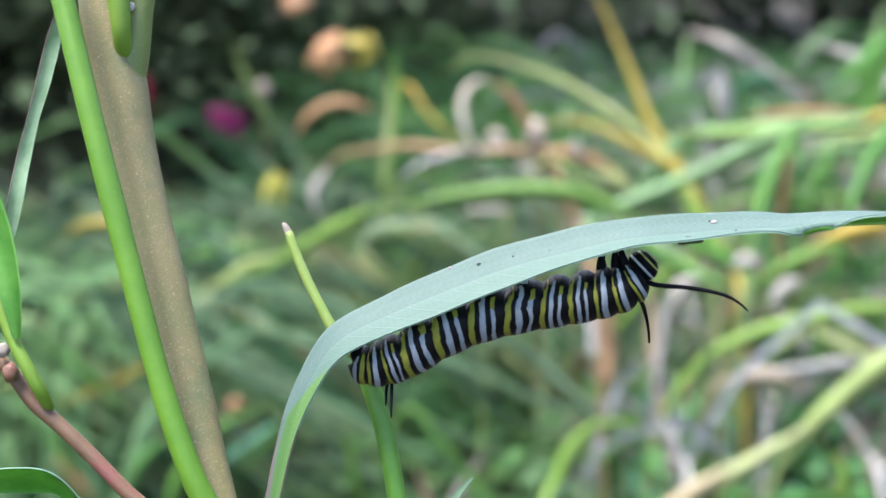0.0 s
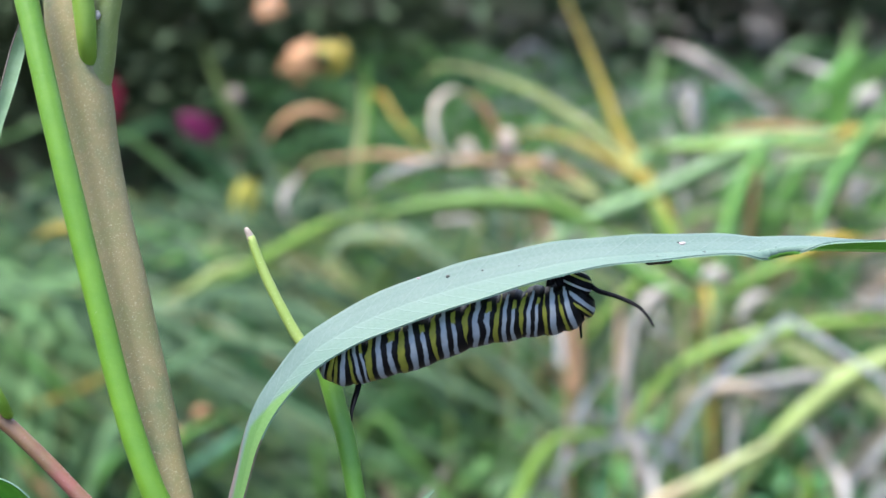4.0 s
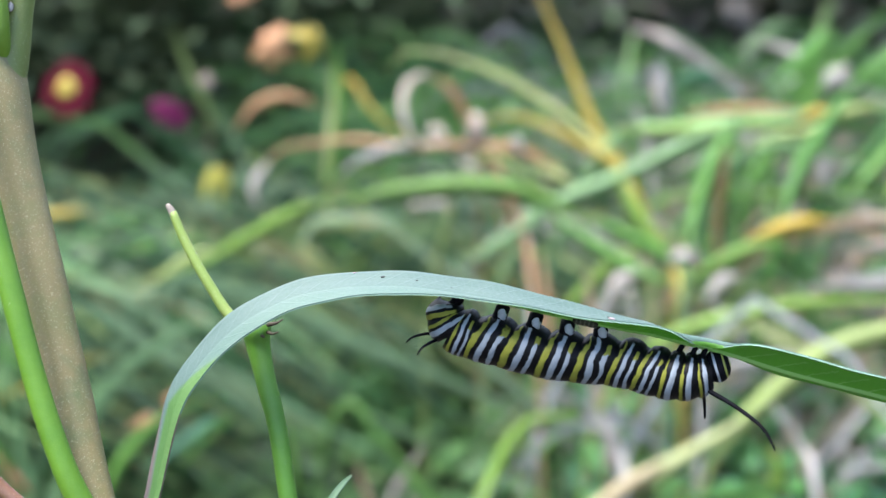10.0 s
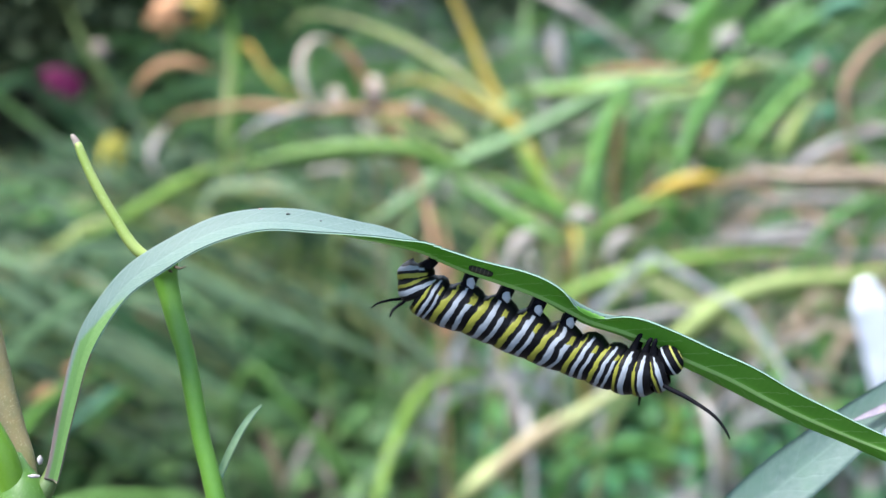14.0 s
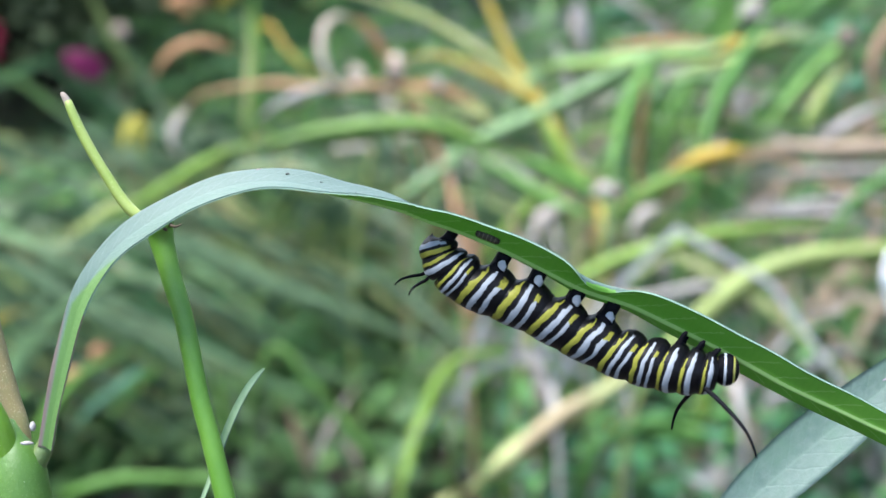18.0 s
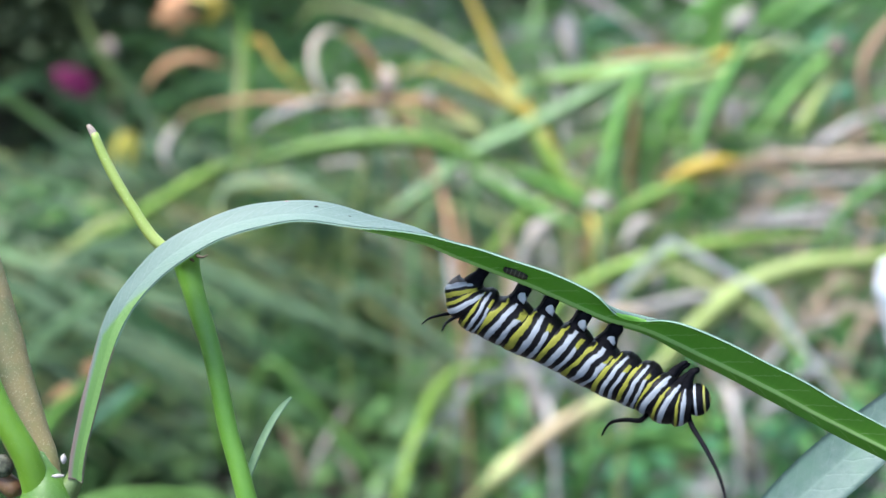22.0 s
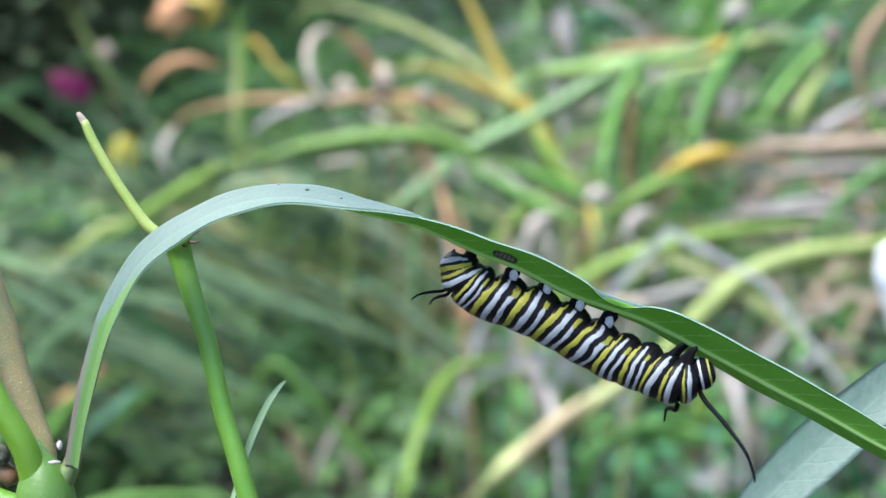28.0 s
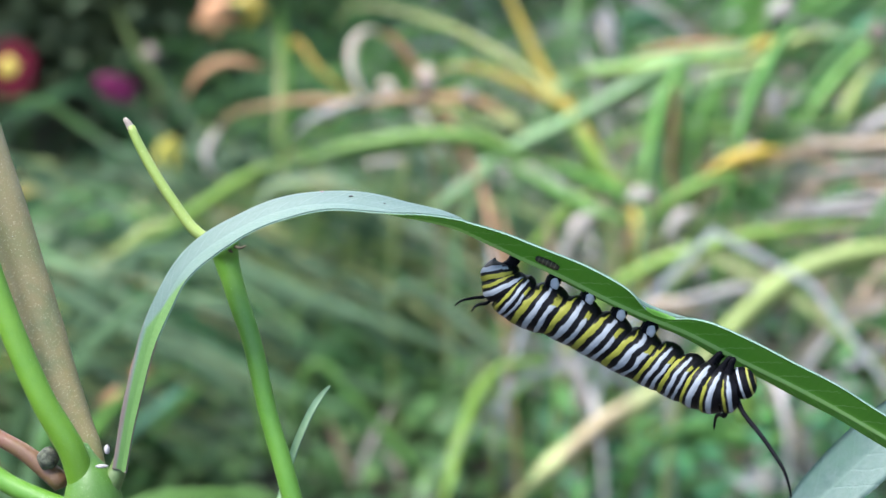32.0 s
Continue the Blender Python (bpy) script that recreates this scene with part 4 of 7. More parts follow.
crawl(10, [(-10.9, -0.5, 2.6), (-9.1, -3.9, 2.6), (-5.3, -5.0, 2.6), (-1.4, -6.0, 2.6), (2.5, -6.9, 2.6), (6.5, -7.5, 2.6), (10.5, -7.8, 2.5), (14.4, -8.4, 2.3), (18.4, -9.5, 1.8), (22.3, -9.8, 1.2), (26.2, -8.8, 0.7)],
      [(23.8, -11.2, 31.4, -17.2, 0.7), (23.4, -11.2, 25.1, -15.4, 0.7), (-11.0, -5.3, -13.4, -6.9, 2.6), (-11.5, -4.5, -15.5, -5.7, 2.6)])
crawl(11, [(-9.2, -0.9, 2.6), (-6.4, -4.1, 2.6), (-2.4, -5.6, 2.6), (1.9, -6.7, 2.6), (6.2, -8.1, 2.6), (10.4, -9.4, 2.6), (14.6, -10.8, 2.5), (18.9, -12.0, 2.0), (23.3, -13.2, 1.3), (27.7, -13.3, 0.5), (32.1, -13.0, -0.1)],
      [(28.7, -15.0, 33.9, -21.4, -0.1), (28.7, -15.2, 33.5, -24.3, -0.1), (-7.9, -6.4, -10.2, -8.9, 2.6), (-9.1, -5.8, -12.4, -7.7, 2.6)])
crawl(12, [(-5.1, -2.4, 2.6), (-4.2, -6.2, 2.6), (-0.2, -7.5, 2.6), (3.8, -8.9, 2.6), (7.8, -10.4, 2.6), (11.9, -11.6, 2.6), (16.0, -12.8, 2.4), (20.1, -14.0, 1.8), (24.2, -15.1, 1.0), (28.4, -14.9, -0.0), (32.5, -13.9, -0.9)],
      [(28.8, -16.7, 37.6, -23.7, -0.9), (28.4, -16.7, 32.9, -20.5, -0.9), (-6.7, -7.4, -8.9, -8.5, 2.6), (-7.1, -6.5, -11.4, -7.3, 2.6)])
crawl(13, [(-3.2, -2.9, 2.6), (-1.5, -6.6, 2.6), (2.1, -8.4, 2.6), (6.0, -9.8, 2.6), (9.9, -11.5, 2.6), (13.8, -12.9, 2.6), (17.8, -14.3, 2.5), (21.7, -15.8, 1.6), (25.7, -17.1, 0.5), (29.8, -17.8, -0.9), (34.0, -17.4, -1.6)],
      [(31.3, -19.9, 39.1, -27.6, -1.6), (26.4, -20.2, 19.5, -26.1, -1.6), (-3.8, -8.0, -5.9, -10.1, 2.6), (-4.5, -8.0, -8.5, -9.4, 2.6)])
crawl(14, [(-1.7, -4.7, 2.6), (-0.4, -8.5, 2.6), (3.2, -10.2, 2.6), (7.1, -11.6, 2.6), (10.9, -13.3, 2.6), (14.7, -14.9, 2.6), (18.5, -16.4, 2.5), (22.4, -17.8, 2.0), (26.2, -19.3, 1.1), (30.3, -19.8, -0.6), (33.8, -18.2, -1.6)],
      [(31.5, -21.1, 38.8, -26.4, -1.6), (29.7, -22.2, 30.3, -24.6, -1.6), (-2.8, -9.9, -4.6, -11.4, 2.6), (-3.1, -9.5, -7.6, -10.6, 2.6)])
crawl(14.5, [(-0.1, -4.9, 2.6), (1.0, -8.7, 2.6), (4.3, -10.9, 2.6), (8.1, -12.5, 2.6), (11.9, -14.1, 2.6), (15.8, -15.6, 2.6), (19.6, -17.3, 2.5), (23.5, -18.8, 1.8), (27.4, -20.2, 0.7), (31.5, -21.2, -0.9), (35.1, -19.6, -1.6)],
      [(32.0, -22.9, 33.7, -30.8, -1.6), (32.4, -22.9, 33.3, -27.5, -1.6), (-2.1, -9.7, -3.9, -10.8, 2.6), (-2.3, -9.5, -6.8, -10.1, 2.6)])
crawl(16.5, [(-0.5, -7.4, 2.6), (1.3, -10.8, 2.6), (5.0, -13.0, 2.6), (9.0, -14.8, 2.6), (12.8, -16.8, 2.6), (16.7, -18.9, 2.6), (20.6, -20.8, 2.4), (24.6, -22.6, 1.6), (28.7, -24.0, 0.5), (32.9, -24.9, -0.8), (37.1, -24.2, -1.6)],
      [(34.1, -26.4, 41.8, -30.3, -1.6), (34.5, -26.7, 39.4, -34.8, -1.6), (-0.6, -12.3, -2.3, -13.7, 2.6), (-1.0, -11.7, -4.9, -13.3, 2.6)])
crawl(17, [(-0.0, -6.9, 2.6), (2.1, -10.5, 2.6), (5.5, -13.0, 2.6), (9.4, -14.9, 2.6), (13.2, -16.8, 2.6), (16.9, -18.9, 2.6), (20.7, -20.7, 2.4), (24.6, -22.5, 1.9), (28.6, -24.0, 0.7), (32.8, -24.8, -0.8), (36.5, -23.0, -1.6)],
      [(34.4, -26.2, 43.6, -32.4, -1.6), (34.0, -26.2, 38.8, -32.8, -1.6), (-0.2, -12.5, -2.6, -13.8, 2.6), (-0.8, -11.9, -5.1, -13.3, 2.6)])
crawl(18, [(0.0, -7.5, 2.6), (2.0, -11.2, 2.6), (5.6, -13.6, 2.6), (9.6, -15.4, 2.6), (13.5, -17.2, 2.6), (17.3, -19.4, 2.6), (21.1, -21.4, 2.5), (25.1, -23.3, 1.9), (29.3, -24.5, 0.6), (33.5, -25.3, -0.9), (37.8, -25.7, -1.6)],
      [(33.5, -26.4, 39.1, -34.0, -1.6), (33.9, -26.7, 31.4, -33.2, -1.6), (-0.8, -12.8, -3.0, -14.2, 2.6), (-1.3, -12.1, -5.1, -13.2, 2.6)])
crawl(19, [(0.0, -7.8, 2.6), (2.1, -11.2, 2.6), (5.6, -13.2, 2.6), (9.5, -14.7, 2.6), (13.1, -16.7, 2.6), (16.6, -18.8, 2.6), (20.1, -21.0, 2.4), (23.7, -22.9, 1.9), (27.7, -24.2, 0.8), (31.7, -25.2, -0.7), (35.7, -25.0, -1.6)],
      [(34.8, -26.9, 41.5, -34.3, -1.6), (30.9, -28.0, 30.0, -34.4, -1.6), (-0.8, -12.9, -3.0, -14.1, 2.6), (-1.2, -12.2, -5.3, -13.3, 2.6)])
crawl(20, [(-0.2, -8.0, 2.6), (1.7, -11.5, 2.6), (5.3, -13.4, 2.6), (8.8, -15.3, 2.6), (12.4, -17.2, 2.6), (15.8, -19.2, 2.6), (19.3, -21.3, 2.4), (22.9, -23.2, 1.9), (26.6, -24.7, 0.9), (30.4, -25.8, -0.5), (34.2, -25.1, -1.6)],
      [(33.0, -27.8, 38.6, -36.6, -1.6), (27.7, -28.2, 22.7, -34.5, -1.6), (-0.8, -12.9, -2.9, -14.0, 2.6), (-1.2, -12.3, -5.5, -13.4, 2.6)])
crawl(21, [(-0.1, -8.7, 2.6), (1.6, -12.0, 2.6), (5.0, -13.8, 2.6), (8.3, -15.6, 2.6), (11.8, -17.3, 2.6), (14.5, -18.9, 2.6), (17.2, -20.7, 2.4), (20.0, -22.2, 1.8), (22.9, -23.5, 0.8), (25.8, -24.9, -0.6), (29.0, -24.4, -1.6)],
      [(29.8, -27.3, 32.6, -30.2, -1.6), (23.7, -26.0, 20.5, -28.1, -1.6), (-0.7, -13.4, -2.6, -14.6, 2.6), (-1.1, -12.9, -5.4, -14.1, 2.6)])
crawl(22, [(-0.0, -9.3, 2.6), (1.4, -12.5, 2.6), (4.6, -14.1, 2.6), (7.8, -15.8, 2.6), (11.1, -17.3, 2.6), (14.3, -19.0, 2.6), (17.4, -20.9, 2.5), (20.6, -22.5, 1.7), (23.9, -24.0, 0.7), (27.1, -26.0, -0.7), (30.6, -26.1, -1.6)],
      [(28.8, -28.5, 31.2, -35.9, -1.6), (22.5, -27.9, 18.8, -30.5, -1.6), (-0.5, -13.9, -2.4, -15.1, 2.6), (-0.9, -13.5, -5.3, -14.7, 2.6)])
crawl(23, [(0.3, -8.7, 2.6), (1.9, -12.0, 2.6), (5.0, -13.8, 2.6), (8.2, -15.5, 2.6), (11.5, -17.1, 2.6), (14.6, -18.6, 2.6), (17.7, -20.3, 2.5), (20.9, -21.7, 1.8), (24.3, -22.8, 0.7), (27.5, -24.0, -0.7), (31.1, -23.4, -1.6)],
      [(30.1, -26.8, 30.1, -35.5, -1.6), (27.6, -25.6, 25.8, -26.6, -1.6), (-0.7, -13.6, -2.5, -14.6, 2.6), (-1.2, -13.2, -5.2, -14.2, 2.6)])
crawl(24, [(0.6, -8.1, 2.6), (2.3, -11.5, 2.6), (5.4, -13.5, 2.6), (8.6, -15.3, 2.6), (11.9, -17.0, 2.6), (15.1, -18.9, 2.6), (18.2, -20.9, 2.5), (21.4, -22.6, 1.9), (24.9, -23.9, 0.7), (28.5, -25.1, -0.9), (31.7, -24.1, -1.6)],
      [(30.8, -27.0, 36.0, -34.3, -1.6), (24.8, -28.0, 23.7, -31.2, -1.6), (-0.8, -13.3, -2.7, -14.2, 2.6), (-1.5, -13.0, -5.2, -13.8, 2.6)])
crawl(25, [(0.6, -8.3, 2.6), (2.1, -11.8, 2.6), (5.2, -13.8, 2.6), (8.5, -15.4, 2.6), (11.9, -17.1, 2.6), (15.0, -18.9, 2.6), (18.0, -20.7, 2.4), (21.3, -22.2, 1.7), (24.6, -23.5, 0.6), (27.9, -24.9, -0.8), (31.4, -24.3, -1.6)],
      [(30.8, -27.2, 35.2, -36.9, -1.6), (27.0, -28.6, 26.8, -30.8, -1.6), (-0.7, -13.2, -2.8, -14.2, 2.6), (-1.1, -12.9, -5.2, -13.8, 2.6)])
crawl(26, [(0.7, -8.6, 2.6), (1.7, -12.0, 2.6), (4.9, -14.0, 2.6), (8.3, -15.5, 2.6), (11.7, -17.2, 2.6), (15.0, -19.0, 2.6), (18.2, -20.9, 2.3), (21.6, -22.5, 1.6), (25.2, -23.9, 0.5), (28.7, -26.0, -0.9), (32.5, -25.9, -1.6)],
      [(31.4, -27.9, 36.2, -37.6, -1.6), (28.2, -29.2, 28.4, -31.4, -1.6), (-0.6, -13.2, -2.8, -14.3, 2.6), (-0.8, -12.8, -5.3, -13.8, 2.6)])
crawl(29, [(0.5, -8.6, 2.6), (2.0, -12.1, 2.6), (5.1, -14.2, 2.6), (8.6, -15.7, 2.6), (11.9, -17.4, 2.6), (15.1, -19.4, 2.6), (18.3, -21.5, 2.5), (21.5, -23.4, 1.8), (25.0, -25.0, 0.6), (28.5, -26.7, -0.9), (32.2, -26.3, -1.6)],
      [(31.3, -28.7, 36.6, -37.7, -1.6), (27.9, -30.1, 28.2, -32.4, -1.6), (-0.7, -13.9, -2.9, -14.4, 2.6), (-1.1, -13.4, -5.4, -14.0, 2.6)])
crawl(30, [(0.4, -8.9, 2.6), (1.7, -12.1, 2.6), (4.8, -14.0, 2.6), (8.2, -15.5, 2.6), (11.4, -17.1, 2.6), (14.6, -18.9, 2.6), (17.7, -20.8, 2.4), (20.9, -22.6, 1.7), (24.1, -24.3, 0.6), (27.5, -26.8, -0.8), (31.4, -27.3, -1.6)],
      [(30.9, -28.4, 36.7, -37.3, -1.6), (28.3, -29.6, 28.8, -31.7, -1.6), (-0.9, -13.5, -2.9, -14.5, 2.6), (-1.1, -13.1, -5.5, -14.1, 2.6)])
crawl(31, [(0.2, -8.9, 2.6), (1.7, -12.4, 2.6), (4.9, -14.4, 2.6), (8.3, -15.9, 2.6), (11.6, -17.6, 2.6), (14.7, -19.5, 2.6), (17.7, -21.3, 2.4), (20.7, -23.1, 1.8), (23.8, -24.8, 0.7), (26.9, -26.5, -0.7), (30.4, -26.4, -1.6)],
      [(29.9, -29.3, 34.7, -38.8, -1.6), (27.9, -29.8, 27.6, -32.4, -1.6), (-1.1, -13.8, -3.0, -14.5, 2.6), (-1.2, -13.2, -5.5, -14.1, 2.6)])
crawl(32, [(0.1, -9.0, 2.6), (1.5, -12.5, 2.6), (4.7, -14.6, 2.6), (8.2, -16.1, 2.6), (11.5, -18.0, 2.6), (14.8, -20.0, 2.6), (18.1, -22.0, 2.5), (21.4, -23.8, 2.1), (24.7, -25.6, 1.0), (28.2, -27.0, -0.6), (31.8, -26.4, -1.6)],
      [(30.4, -29.4, 35.1, -38.8, -1.6), (28.4, -30.0, 28.8, -32.6, -1.6), (-1.2, -14.1, -3.1, -14.5, 2.6), (-1.4, -13.3, -5.5, -14.1, 2.6)])

CRAWL_TIMES = sorted(SPINES)
# tail end to head: length share, radius in mm
SEGMENTS = [(0.58, 2.6), (0.60, 3.15), (0.70, 3.4)] + [(1.30, 3.62)] * 4 + [(1.0, 3.6), (0.90, 3.55), (0.66, 3.5), (0.60, 3.3), (0.46, 2.85)]
SHARES = np.cumsum([0] + [s for s, _ in SEGMENTS] + [0.55])
REST_LENGTH = 42.5


def body_frame(t, share):
    p = SPINES[t]
    u = share / SHARES[-1] * (len(p) - 1)
    at = lambda q: np.array([np.interp(q, np.arange(len(p)), p[:, k]) for k in (0, 1, 2)])
    c, d = at(u), at(min(u + 9, len(p) - 1)) - at(max(u - 9, 0))
    x = Vector((d[0], d[2], d[1])).normalized()
    z = x.cross(Vector((0, 1, 0))).normalized()
    y = z.cross(x)
    m = Matrix((x, y, z)).transposed().to_4x4()
    m.translation = Vector((c[0], c[2], c[1])) / 1000 + z * 0.0004
    return m


BLACK, WHITE, YELLOW = (0.0035, 0.0035, 0.0045), (0.235, 0.256, 0.285), (0.190, 0.188, 0.030)
# bands from rear to front of a segment: on the flank, on the shoulder and beside the belly
ABDOMEN = ([(0.05, BLACK), (0.21, YELLOW), (0.35, BLACK), (0.51, WHITE), (0.68, BLACK), (0.80, WHITE), (1.0, BLACK)],
           [(0.08, BLACK), (0.21, YELLOW), (0.35, BLACK), (0.51, WHITE), (0.70, BLACK), (0.84, YELLOW), (1.0, BLACK)],
           [(0.16, BLACK), (0.22, YELLOW), (0.40, BLACK), (0.50, WHITE), (1.0, BLACK)])
THORAX = ([(0.06, BLACK), (0.25, YELLOW), (0.42, BLACK), (0.72, WHITE), (1.0, BLACK)],
          [(0.11, BLACK), (0.21, YELLOW), (0.46, BLACK), (0.70, WHITE), (1.0, BLACK)],
          [(0.50, BLACK), (0.64, WHITE), (1.0, BLACK)])
TAIL = ([(0.20, BLACK), (0.44, WHITE), (0.62, BLACK), (0.90, YELLOW), (1.0, BLACK)],
        [(0.32, BLACK), (0.50, WHITE), (0.66, BLACK), (0.86, YELLOW), (1.0, BLACK)],
        [(1.0, BLACK), (1.0, BLACK)])


def striped_skin(name, flank, shoulder, belly):
    """Ringed skin: bands run round the body with wavering edges and break up towards the belly."""
    m, nt, p, out = nodes_of(name)
    uv = nt.nodes.new("ShaderNodeUVMap")
    uv.uv_map = "along"
    sep = nt.nodes.new("ShaderNodeSeparateXYZ")
    nt.links.new(uv.outputs[0], sep.inputs[0])

    def calc(op, a, b, c=0.0):
        k = nt.nodes.new("ShaderNodeMath")
        k.operation = op
        for sock, v in zip(k.inputs, (a, b, c)):
            if isinstance(v, (int, float)):
                sock.default_value = v
            else:
                nt.links.new(v, sock)
        return k.outputs[0]

    own = calc("MULTIPLY", nt.nodes.new("ShaderNodeObjectInfo").outputs["Random"], 40.0)
    where = nt.nodes.new("ShaderNodeTexCoord").outputs["Object"]

    def waves(scale):
        k = nt.nodes.new("ShaderNodeTexNoise")
        k.noise_dimensions = "4D"
        k.inputs["Scale"].default_value, k.inputs["Detail"].default_value = scale, 2.0
        nt.links.new(where, k.inputs["Vector"])
        nt.links.new(own, k.inputs["W"])
        return calc("SUBTRACT", k.outputs["Fac"], 0.5)

    waver = calc("ADD", calc("MULTIPLY", waves(330), 0.26), calc("MULTIPLY", waves(1300), 0.08))
    u = calc("ADD", sep.outputs[0], waver)
    h = calc("ADD", sep.outputs[1], calc("MULTIPLY", waves(560), 0.34))

    def bands(rows):
        stops = [(0.0, rows[0][1])]
        for (end, col), (_, after) in zip(rows[:-1], rows[1:]):
            stops += [(end - 0.012, col), (end + 0.012, after)]
        return ramp(nt, u, stops)

    def above(lo):
        return ramp(nt, h, [(lo, (0, 0, 0)), (lo + 0.03, (1, 1, 1))])

    col = mix(nt, above(0.57), bands(flank), bands(shoulder))
    col = mix(nt, above(0.74), col, bands(belly))
    col = mix(nt, above(0.88), col, BLACK)
    tone = ramp(nt, noise_tex(nt, 900, 4), [(0.3, (0.80, 0.80, 0.80)), (0.7, (1.0, 1.0, 1.0))])
    nt.links.new(mix(nt, 1.0, col, tone, "MULTIPLY"), p.inputs["Base Color"])
    p.inputs["Roughness"].default_value = 0.48
    p.inputs["Specular IOR Level"].default_value = 0.10
    bump(nt, p, noise_tex(nt, 2600, 3), 0.3, 0.0001)
    return m


SKINS = {"abdomen": striped_skin("striped_abdomen", *ABDOMEN), "thorax": striped_skin("striped_thorax", *THORAX), "tail": striped_skin("striped_tail", *TAIL)}


def lift(u, rows):
    """Pale bands stand a little proud of the black ones."""
    total, a = 0.0, 0.0
    for b, c in rows:
        if c is not BLACK and b > a:
            total += math.exp(-((u - (a + b) / 2) / ((b - a) * 0.45)) ** 2)
        a = b
    return total


def body_segment(length, r0, r, r1, seed, kind):
    """One ringed segment; z is the belly side, which faces the leaf."""
    rng = np.random.RandomState(seed)
    around = 48
    rows = {"abdomen": ABDOMEN, "thorax": THORAX, "tail": TAIL}[kind][0]
    ang = np.linspace(0, 2 * np.pi, around, endpoint=False)
    cuts = np.r_[-0.14, -0.06, np.linspace(0, 1, 25), 1.06, 1.14]
    ph = rng.rand(3) * 6.28
    verts = []
    for u in cuts:
        inner = min(max(u, 0), 1)
        swell = math.sin(math.pi * inner)
        rad = r0 + (r1 - r0) * inner + (r - (r0 + r1) / 2) * swell
        rad *= 0.955 + 0.055 * swell ** 0.7
        rad *= 1 - 0.5 * max(0.0, abs(u - 0.5) - 0.5)
        for th in ang:
            wob = 0.014 * math.sin(2 * th + ph[0]) + 0.012 * math.sin(5 * th + ph[1] + u * 7)
            belly = max(0.0, math.sin(th))
            x = ((u - 0.5) * (1 - 0.16 * belly) + wob + 0.17 * math.sin(th)) * length
            q = rad * (1 - 0.11 * belly - 0.16 * belly * (1 - swell ** 0.6))
            q *= 1 + 0.020 * lift(u, rows)
            verts.append((x / 1000, q * math.cos(th) / 1000, q * math.sin(th) / 1000))
    if kind == "tail":  # the rear closes in a rounded end
        for j, u in enumerate(cuts):
            k = min(1.0, max(0.0, (0.5 - u) / 0.62))
            for i in range(j * around, (j + 1) * around):
                x, y, z = verts[i]
                q = math.sqrt(max(0.0, 1 - k * k))
                verts[i] = (x, y * q, z * q)
    n = len(cuts)
    faces = [(i * around + j, i * around + (j + 1) % around, (i + 1) * around + (j + 1) % around, (i + 1) * around + j) for i in range(n - 1) for j in range(around)]
    me = mesh_of("body_segment", verts, faces, [SKINS[kind]])
    layer = me.uv_layers.new(name="along")
    for loop in me.loops:
        i, j = divmod(loop.vertex_index, around)
        layer.data[loop.index].uv = (min(max(cuts[i], 0), 1), 0.5 + 0.5 * math.sin(ang[j]))
    return me


def leg_mesh(name, length, r, hook):
    """A short dark leg that points along +z."""
    rows = [(0, 0, -0.9, r * 1.6), (0, 0, length * 0.25, r * 1.15), (hook * 0.3, 0, length * 0.6, r * 0.72), (hook * 0.7, 0, length * 0.85, r * 0.74), (hook, 0, length, r * 0.4)]
    p = spline(rows, 10)
    verts, around = [], 12
    for x, y, z, q in p:
        for j in range(around):
            th = 2 * np.pi * j / around
            verts.append(((x + q * math.cos(th)) / 1000, (y + q * math.sin(th)) / 1000, z / 1000))
    faces = [(i * around + j, i * around + (j + 1) % around, (i + 1) * around + (j + 1) % around, (i + 1) * around + j) for i in range(9) for j in range(around)]
    faces.append(tuple(range(9 * around, 10 * around)))
    return mesh_of(name, verts, faces, [SKIN_BLACK])


